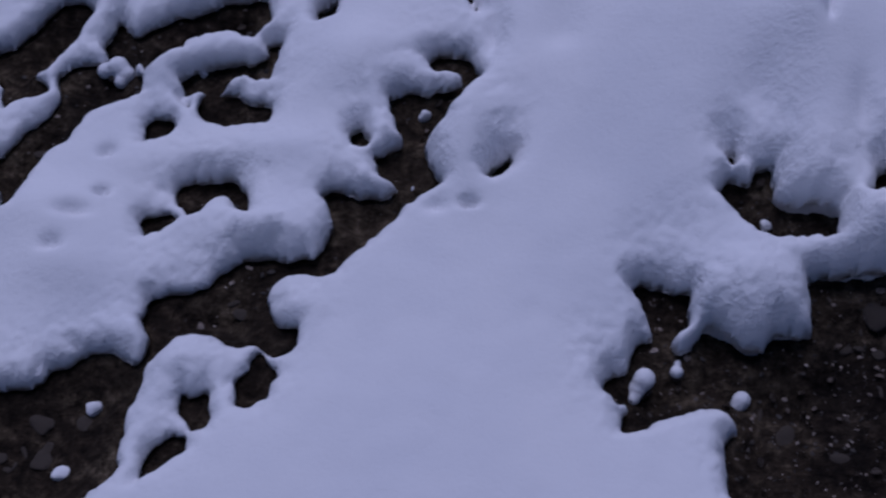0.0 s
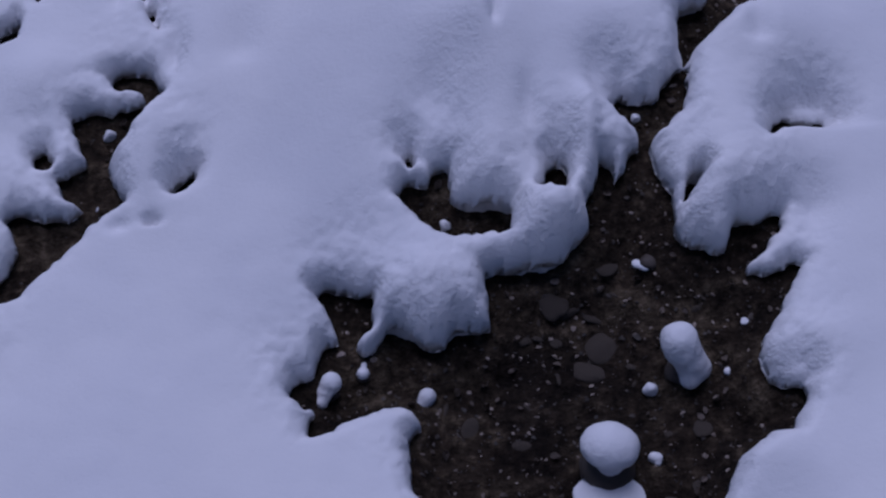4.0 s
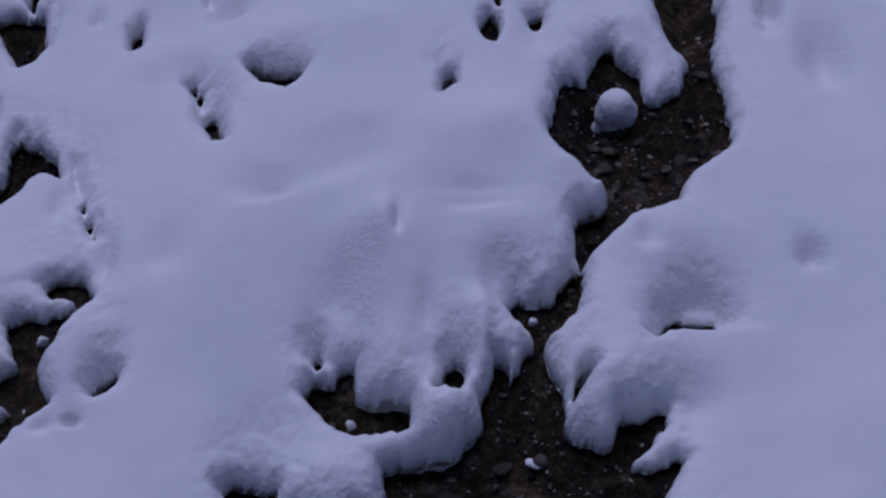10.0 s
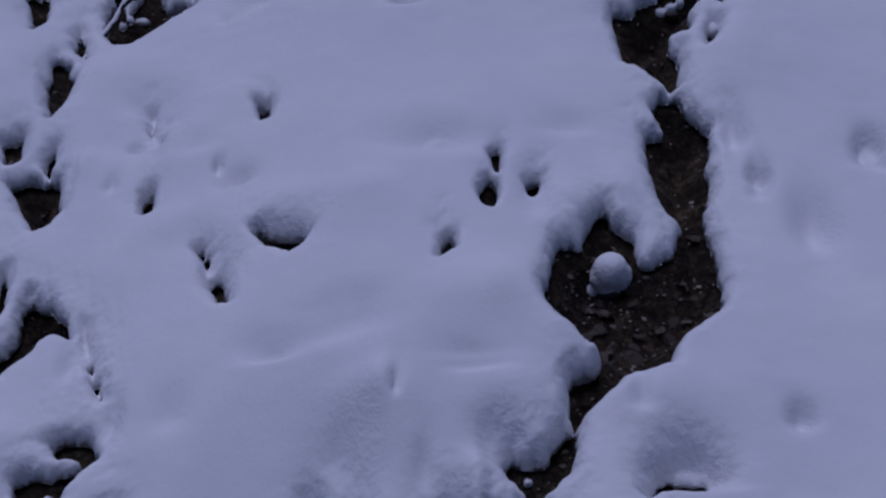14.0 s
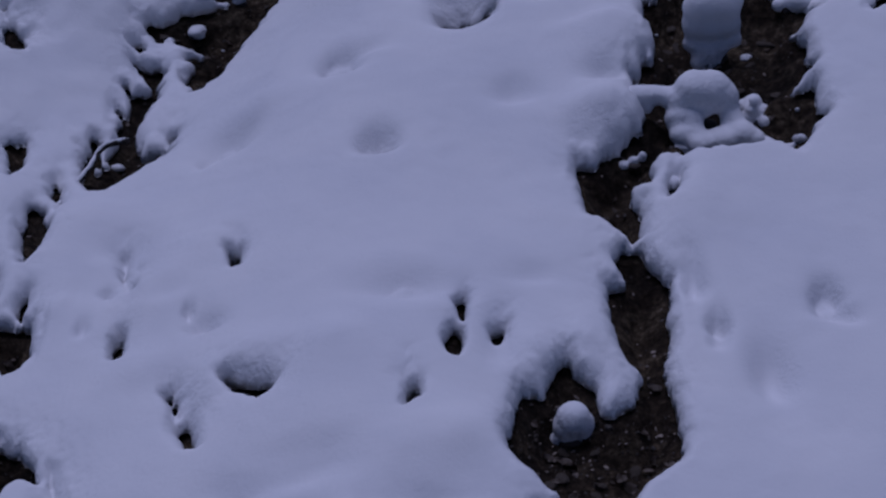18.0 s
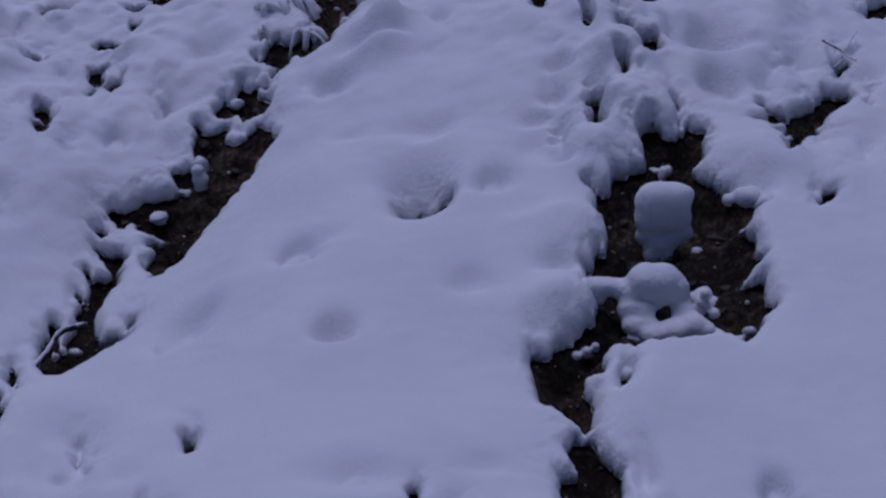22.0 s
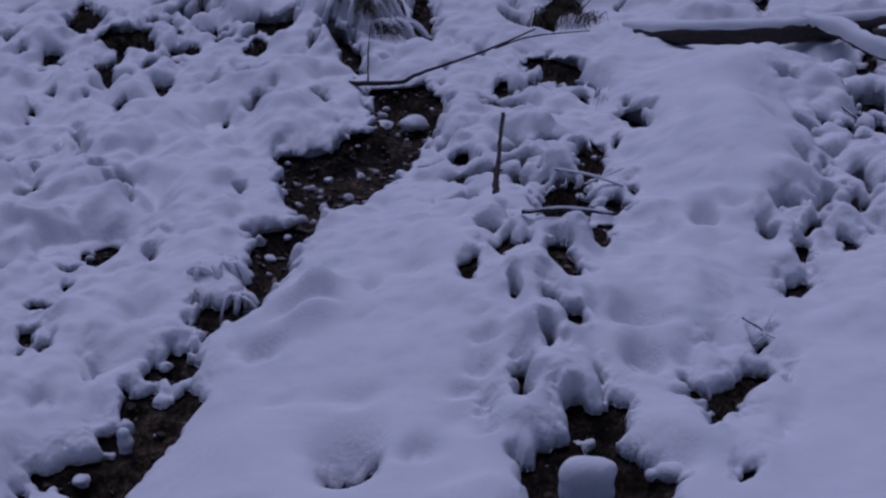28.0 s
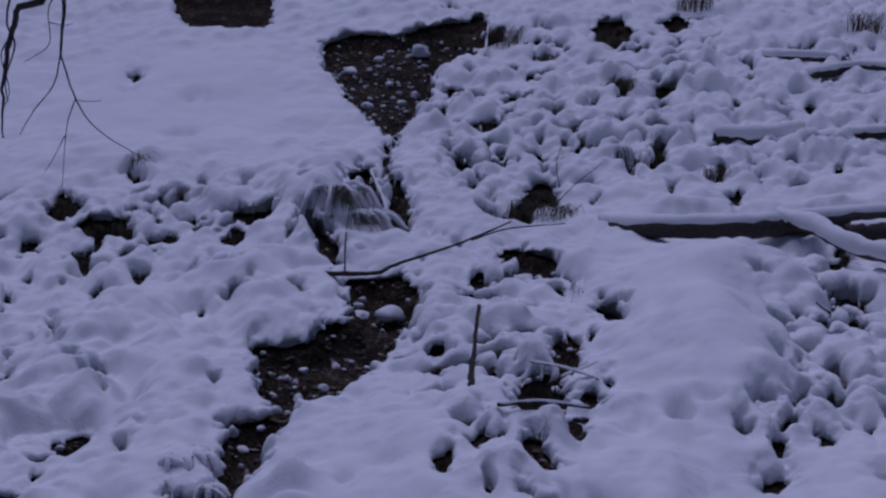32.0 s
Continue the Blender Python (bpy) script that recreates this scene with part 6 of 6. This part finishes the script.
twig("thin_stalk", [([(1.713, 11.245, 1.324), (1.742, 11.705, 1.425), (1.854, 12.209, 1.558)], 0.004, 0.002)], "thin bare stalk standing in the snow", "stalk")
twig("thin_stalk", [([(1.649, 10.866, 1.261), (1.820, 11.137, 1.369), (2.040, 11.411, 1.485)], 0.004, 0.002)], "thin bare stalk leaning over the snow", "stalk")
twig("root", [([(0.327, 11.836, 1.287), (0.380, 11.379, 1.233), (0.434, 10.987, 1.157), (0.469, 10.457, 1.036)], 0.014, 0.012)], "snow-covered root bent down the brook bank", "root", 0.012)
twig("root", [([(0.090, 11.809, 1.279), (0.262, 11.115, 1.209), (0.392, 10.847, 1.151), (0.465, 10.699, 1.069)], 0.014, 0.010)], "snow-covered root bent down the brook bank", "root", 0.012)
twig("root", [([(-1.091, 4.642, 0.182), (-1.181, 4.624, 0.159), (-1.216, 4.528, 0.134), (-1.262, 4.359, 0.122), (-1.308, 4.207, 0.117)], 0.012, 0.008)], "pale snow-dusted root along the narrow brook", "root", 0.007)
twig("leafy_stalk", [([(1.760, 16.373, 2.291), (1.536, 15.894, 2.221), (1.401, 14.735, 1.970)], 0.016, 0.010)], "pale dead stalk before the dark bank", "stalk", 0.012, STRAW)


# two thin branches hang down in front, from boughs rooted beside the slope
twig("hanging_branch", [([(-4.6, 5.6, 0.25), (-4.3, 5.7, 2.4), (-3.2, 5.8, 3.7), (-2.2, 6.0, 3.75), (-0.959, 5.739, 2.923), (-0.956, 5.733, 2.799), (-0.961, 5.716, 2.591)], 0.0300, 0.0042),
                        ([(-0.961, 5.717, 2.599), (-0.899, 5.710, 2.430), (-0.813, 5.709, 2.320), (-0.629, 5.718, 2.214)], 0.0037, 0.0014),
                        ([(-0.961, 5.717, 2.599), (-0.982, 5.702, 2.486), (-1.049, 5.678, 2.389), (-1.096, 5.657, 2.298)], 0.0031, 0.0014),
                        ([(-0.903, 5.709, 2.434), (-0.930, 5.692, 2.330), (-0.938, 5.656, 2.110)], 0.0025, 0.0010),
                        ([(-0.903, 5.709, 2.434), (-0.858, 5.716, 2.427), (-0.807, 5.724, 2.433)], 0.0019, 0.0010),
                        ([(-0.935, 5.686, 2.299), (-0.978, 5.665, 2.204), (-1.005, 5.653, 2.161)], 0.0019, 0.0008),
                        ([(-0.958, 5.736, 2.861), (-1.008, 5.722, 2.765), (-1.001, 5.714, 2.641), (-1.055, 5.699, 2.587), (-1.091, 5.690, 2.565)], 0.0025, 0.0010),
                        ([(-1.007, 5.718, 2.714), (-0.954, 5.727, 2.706), (-0.918, 5.734, 2.714)], 0.0019, 0.0008)],
     "dark thin bare branch hanging over the slope", "branch", group="hanging branches")
twig("hanging_branch", [([(-4.7, 5.9, 0.3), (-4.5, 5.9, 2.3), (-3.5, 5.9, 3.4), (-2.6, 6.0, 3.6), (-1.141, 5.805, 2.889), (-1.143, 5.797, 2.743), (-1.167, 5.780, 2.595), (-1.181, 5.761, 2.447), (-1.174, 5.740, 2.268)], 0.0300, 0.0028),
                        ([(-1.160, 5.798, 2.826), (-1.174, 5.787, 2.700), (-1.144, 5.786, 2.617), (-1.173, 5.768, 2.490), (-1.162, 5.760, 2.406)], 0.0050, 0.0021),
                        ([(-1.168, 5.783, 2.637), (-1.191, 5.773, 2.573), (-1.159, 5.766, 2.448), (-1.183, 5.751, 2.363)], 0.0031, 0.0014)],
     "dark thin bare branches hanging in a tangle", "branch", group="hanging branches")


# ---- grass ----
def blades(x0, y0, z0, rx, ry, count, length, lean, seed, thick=0.0034):
    """Bent blades that spring from one tuft; lean is where they fall to."""
    rng = random.Random(seed)
    bm = bmesh.new()
    for _ in range(count):
        a, r = rng.uniform(0, 6.28), rng.random() ** 0.5
        bx, by = rx * r * math.cos(a), ry * r * math.sin(a)
        k = length * rng.uniform(0.5, 1.1)
        fall = Vector((lean[0] + 0.7 * rng.uniform(-1, 1), lean[1] + 0.7 * rng.uniform(-1, 1), 0))
        root = Vector((bx, by, -0.03))
        pts = [root, root + Vector((fall.x * 0.12, fall.y * 0.12, 0.55)) * k, root + Vector((fall.x * 0.42, fall.y * 0.42, 0.72)) * k, root + Vector((fall.x * 0.8, fall.y * 0.8, 0.5 * rng.uniform(0.2, 1.2))) * k]
        side = Vector((rng.uniform(-1, 1), rng.uniform(-1, 1), 0)).normalized() * thick
        ring = []
        for i, p in enumerate(pts):
            w = side * (1 - 0.28 * i)
            up = Vector((0, 0, thick * 0.5))
            ring.append([bm.verts.new(p + w), bm.verts.new(p - w), bm.verts.new(p + up)])
        for a_, b_ in zip(ring, ring[1:]):
            for j in range(3):
                bm.faces.new((a_[j], a_[(j + 1) % 3], b_[(j + 1) % 3], b_[j]))
    return bm


def tuft(x, y, rx, ry, count, length, lean, seed, up=0.0, label="tuft of dry grass sticking out of the snow"):
    base = new("grass_tuft")
    base.location = (x, y, high(x, y) - 0.05 + up)
    part("grass_clump", blades(x, y, 0, rx, ry, count, length, lean, seed, 0.0034 + 0.01 * up), STRAW, base)
    return tagged(base, label, "grass", "tufts of grass")


def frosted(place, rx, ry, count, length, lean, seed):
    """Long grass weighed down by snow: drooping fingers that drape over a bank."""
    rng = random.Random(seed)
    base = new("frosted_grass")
    base.location = (place[0], place[1], high(place[0], place[1]) - 0.03)
    bm = bmesh.new()
    for _ in range(max(8, count // 5)):
        a, r = rng.uniform(0, 6.28), rng.random() ** 0.5
        root = Vector((rx * r * math.cos(a), ry * r * math.sin(a), 0))
        k = length * rng.uniform(0.25, 1.0)
        fx, fy = (lean[0] + rng.uniform(-1.0, 1.0)) * k, lean[1] * rng.uniform(0.4, 1.0) * k
        pts = [root, root + Vector((0.25 * fx, 0.25 * fy, 0.22 * k)), root + Vector((0.6 * fx, 0.55 * fy, 0.12 * k)), root + Vector((0.85 * fx, 0.78 * fy, -0.25 * k)), root + Vector((fx, 0.85 * fy, -rng.uniform(0.3, 0.75) * k))]
        line = bend(pts, 3)
        thick = rng.uniform(0.006, 0.020)
        tube(line, [thick * (0.45 + 0.8 * math.sin(0.35 + 2.5 * i / len(line))) for i in range(len(line))], 7, 0.35, rng.random() * 9, bm)
    part("snow_coat", bm, SNOW, base, "drooping fingers of snow")
    part("grass_clump", blades(0, 0, 0, 0.8 * rx, ry, max(20, count), 0.9 * length, (lean[0], 1.3 * lean[1]), seed), STRAW, base).location = (0, -0.06, -0.10)
    return tagged(base, "long grass coated with snow hanging over the bank", "grass", "snow-coated grass")


def tuft_at(place, rx, ry, count, length, lean=(0, -0.4), seed=1, **more):
    return tuft(place[0], place[1], rx, ry, count, length, lean, seed, **more)


frosted((-0.143, 11.138, 1.122), 0.22, 0.12, 190, 0.30, (0.15, -1.3), 1)
frosted((0.104, 10.976, 1.122), 0.16, 0.12, 150, 0.32, (0.25, -1.3), 2)
frosted((0.246, 10.768, 1.106), 0.10, 0.10, 80, 0.28, (0.6, -1.1), 3)
frosted((-0.540, 7.002, 0.628), 0.05, 0.08, 40, 0.16, (0.5, -1.2), 4)
frosted((-0.445, 6.658, 0.610), 0.05, 0.06, 36, 0.14, (0.6, -1.1), 5)
frosted((-0.647, 6.858, 0.589), 0.06, 0.06, 36, 0.14, (0.5, -1.1), 6)
frosted((-0.516, 6.873, 0.619), 0.06, 0.06, 40, 0.14, (0.6, -1.1), 7)
frosted((1.629, 9.193, 1.061), 0.08, 0.05, 36, 0.22, (0.2, -0.5), 8)
frosted((-0.736, 10.732, 1.002), 0.06, 0.05, 24, 0.2, (0.1, -1.0), 9)
frosted((0.987, 5.228, 0.681), 0.06, 0.03, 36, 0.09, (0.1, -1.3), 10)
frosted((0.436, 11.951, 1.319), 0.10, 0.08, 40, 0.25, (0.4, -1.2), 11)
tuft_at((1.526, 10.826, 1.213), 0.26, 0.14, 240, 0.24, (0.1, -0.5), 1, up=0.08)
tuft_at((1.328, 10.856, 1.197), 0.06, 0.06, 50, 0.22, (0.1, -0.5), 11)
tuft_at((-1.913, 11.336, 0.946), 0.20, 0.08, 120, 0.22, (0, -0.5), 2)
tuft_at((0.063, 10.101, 0.952), 0.12, 0.06, 60, 0.15, (0.1, -0.6), 3)
tuft_at((2.540, 13.710, 1.846), 0.18, 0.12, 160, 0.28, (0.1, -0.3), 4, up=0.05)
tuft_at((2.035, 14.833, 2.024), 0.12, 0.1, 60, 0.24, (0.1, -0.3), 5)
tuft_at((2.652, 15.218, 2.164), 0.2, 0.15, 180, 0.28, (0, -0.3), 6, up=0.05)
tuft_at((3.668, 16.207, 2.469), 0.2, 0.12, 120, 0.28, (0, -0.3), 21, up=0.05)
tuft_at((1.620, 15.339, 2.086), 0.2, 0.12, 120, 0.28, (0, -0.3), 22, up=0.05)
tuft_at((5.108, 14.992, 2.363), 0.2, 0.12, 100, 0.28, (0, -0.3), 23, up=0.05)
tuft_at((2.957, 11.481, 1.458), 0.12, 0.08, 80, 0.2, (0, -0.4), 24, up=0.04)
tuft_at((1.359, 9.754, 1.063), 0.22, 0.06, 110, 0.16, (0, -0.5), 7)
tuft_at((2.923, 11.420, 1.444), 0.12, 0.06, 60, 0.2, (0, -0.5), 8)
tuft_at((2.543, 11.942, 1.498), 0.12, 0.06, 50, 0.18, (0, -0.5), 9)
tuft_at((-0.568, 10.856, 1.007), 0.12, 0.06, 60, 0.18, (0, -0.5), 10)
tuft_at((0.999, 5.128, 0.632), 0.06, 0.05, 70, 0.11, (0, -0.5), 12)
tuft_at((0.990, 5.235, 0.655), 0.07, 0.03, 60, 0.10, (0, -0.8), 13)
tuft_at((-1.437, 12.068, 1.124), 0.08, 0.06, 40, 0.2, (0, -0.5), 14)
tuft_at((-1.028, 11.479, 1.059), 0.10, 0.06, 50, 0.2, (0, -0.5), 15)
tuft_at((2.255, 11.784, 1.440), 0.08, 0.06, 40, 0.2, (0, -0.5), 16)


# ---- litter in the brook ----
def bare_places(count, box, seed, inside=-0.25):
    rng = np.random.default_rng(seed)
    x, y = rng.uniform(box[0], box[1], count), rng.uniform(box[2], box[3], count)
    keep = closure(x, y) < inside
    return x[keep], y[keep]


def leaf_mesh(name, seed):
    """A small curled dead leaf."""
    rng = random.Random(seed)
    bm = bmesh.new()
    rows = []
    for i in range(6):
        t = i / 5
        w = 0.34 * math.sin(math.pi * min(1, 0.08 + t * 0.92)) + 0.01
        curl = 0.18 * math.sin(t * 3 + seed)
        rows.append([bm.verts.new((t - 0.5, s * w, curl + 0.22 * abs(s) * rng.uniform(0.5, 1.2))) for s in (-1, -0.4, 0.4, 1)])
    for a, b in zip(rows, rows[1:]):
        for j in range(3):
            bm.faces.new((a[j], a[j + 1], b[j + 1], b[j]))
    bmesh.ops.solidify(bm, geom=bm.faces[:], thickness=0.025)
    me = bpy.data.meshes.new(name)
    bm.to_mesh(me)
    bm.free()
    me.materials.append(LEAF)
    return me


# short dark grass in the wet strips and between the tussocks
tx, ty = [np.concatenate(v) for v in zip(bare_places(1400, (0.8, 3.4, 5.4, 9.8), 31, -0.1), bare_places(900, (-3.0, -0.6, 9.8, 12.2), 32, -0.1), bare_places(900, (0.9, 5.0, 11.0, 16.0), 33, -0.1))]
for k in random.Random(12).sample(range(len(tx)), min(255, len(tx))):
    tuft(float(tx[k]), float(ty[k]), 0.05, 0.06, 34, 0.07 + 0.006 * float(ty[k]), (0.2, -0.5), 100 + k, up=0.03, label="short dark grass in a wet hollow of the snow")

LEAVES = [leaf_mesh("leaf", k) for k in range(4)]
rng = random.Random(5)
px, py = [np.concatenate(v) for v in zip(bare_places(900, (-0.6, 0.9, 1.3, 3.2), 1), bare_places(1500, (-1.9, 1.6, 2.0, 6.5), 2), bare_places(1200, (-1.4, 1.2, 6.0, 13.0), 3))]
order = list(range(len(px)))
rng.shuffle(order)
pz = bed(px, py)
for k in order[:290]:
    ob = new("leaf", LEAVES[k % 4])
    size = rng.uniform(0.014, 0.045) * (0.55 if py[k] < 2.6 else 1.0)
    ob.matrix_world = Matrix.Translation((px[k], py[k], pz[k] + 0.006)) @ Euler((rng.uniform(-0.5, 0.5), rng.uniform(-0.5, 0.5), rng.uniform(0, 6.28))).to_matrix().to_4x4() @ Matrix.Scale(size, 4)
    ob.parent = ground


def gravel(count_boxes):
    """Grit, crumbs of bark and shreds of leaf, far too many to count."""
    shape = bmesh.new()
    bmesh.ops.create_icosphere(shape, subdivisions=1, radius=1.0)
    unit = np.array([v.co[:] for v in shape.verts])
    tris = np.array([[v.index for v in f_.verts] for f_ in shape.faces])
    shape.free()
    r = np.random.default_rng(9)
    co, faces, n = [], [], 0
    for count, box, small, big in count_boxes:
        x, y = bare_places(count, box, int(count + 7), -0.05)
        z = bed(x, y)
        for i in range(len(x)):
            s = small + (big - small) * r.random() ** 3
            a = r.uniform(0, 6.28)
            v = unit * (s * r.uniform(0.7, 1.5), s * r.uniform(0.5, 1.0), s * r.uniform(0.25, 0.7)) * (1 + 0.25 * r.standard_normal((len(unit), 1)))
            v = np.stack([v[:, 0] * math.cos(a) - v[:, 1] * math.sin(a), v[:, 0] * math.sin(a) + v[:, 1] * math.cos(a), v[:, 2]], 1)
            co.append(v + (x[i], y[i], z[i] + 0.2 * s))
            faces.append(tris + n)
            n += len(unit)
    co, faces = np.concatenate(co), np.concatenate(faces)
    me = bpy.data.meshes.new("gravel")
    me.from_pydata(co.tolist(), [], faces.tolist())
    me.materials.append(STONE)
    me.materials.append(LEAF)
    which = np.repeat(r.random(len(faces) // len(tris)) < 0.4, len(tris)).astype(np.int32)
    me.polygons.foreach_set("material_index", which)
    return me


grit = new("gravel", gravel([(9000, (-0.7, 1.0, 1.2, 3.0), 0.0012, 0.006), (9000, (-2.0, 1.6, 1.8, 6.5), 0.0015, 0.009), (12000, (-1.5, 1.3, 6.0, 16.0), 0.005, 0.028)]))
tagged(grit, "wet dark gravel and leaf crumbs in the brook bed", "gravel", kind="stuff")

# many little snow-capped pebbles and leaves in the far part of the brook
CAPS = [part("snow_cap", pebble(1.0, 0.9, 0.95, 60 + k, 2, 0.3, 0.3), SNOW) for k in range(3)]
ROCKS = [part("rock", pebble(0.8, 0.75, 0.5, 80 + k, 1, 0.3), STONE) for k in range(3)]
px, py = [np.concatenate(v) for v in zip(bare_places(420, (-1.3, 1.0, 6.3, 10.5), 14, -0.3), bare_places(700, (-1.2, 1.4, 12.0, 16.0), 15, -0.3), bare_places(260, (-1.6, 1.6, 3.4, 6.3), 16, -0.35), bare_places(700, (0.8, 3.2, 5.4, 9.6), 17, -0.2))]
for k in sorted(random.Random(8).sample(range(len(px)), min(200, len(px)))):
    r = rng.uniform(0.007, 0.022) * (1.0 if py[k] < 8 else 1.25)
    base = new("pebble")
    base.location = (px[k], py[k], low(px[k], py[k]) - 0.003)
    for source, up in ((ROCKS[k % 3], 0.0), (CAPS[(k // 3) % 3], 0.35 * r)):
        ob = new(source.name.split(".")[0], source.data)
        ob.parent = base
        ob.location, ob.scale = (0, 0, up), (r * rng.uniform(0.8, 1.4), r, r * rng.uniform(0.7, 1.2))
    tagged(base, "little pebble wearing a cap of snow in the brook", "pebble", "snow-capped pebbles in the brook")
for ob in CAPS + ROCKS:
    bpy.data.objects.remove(ob)
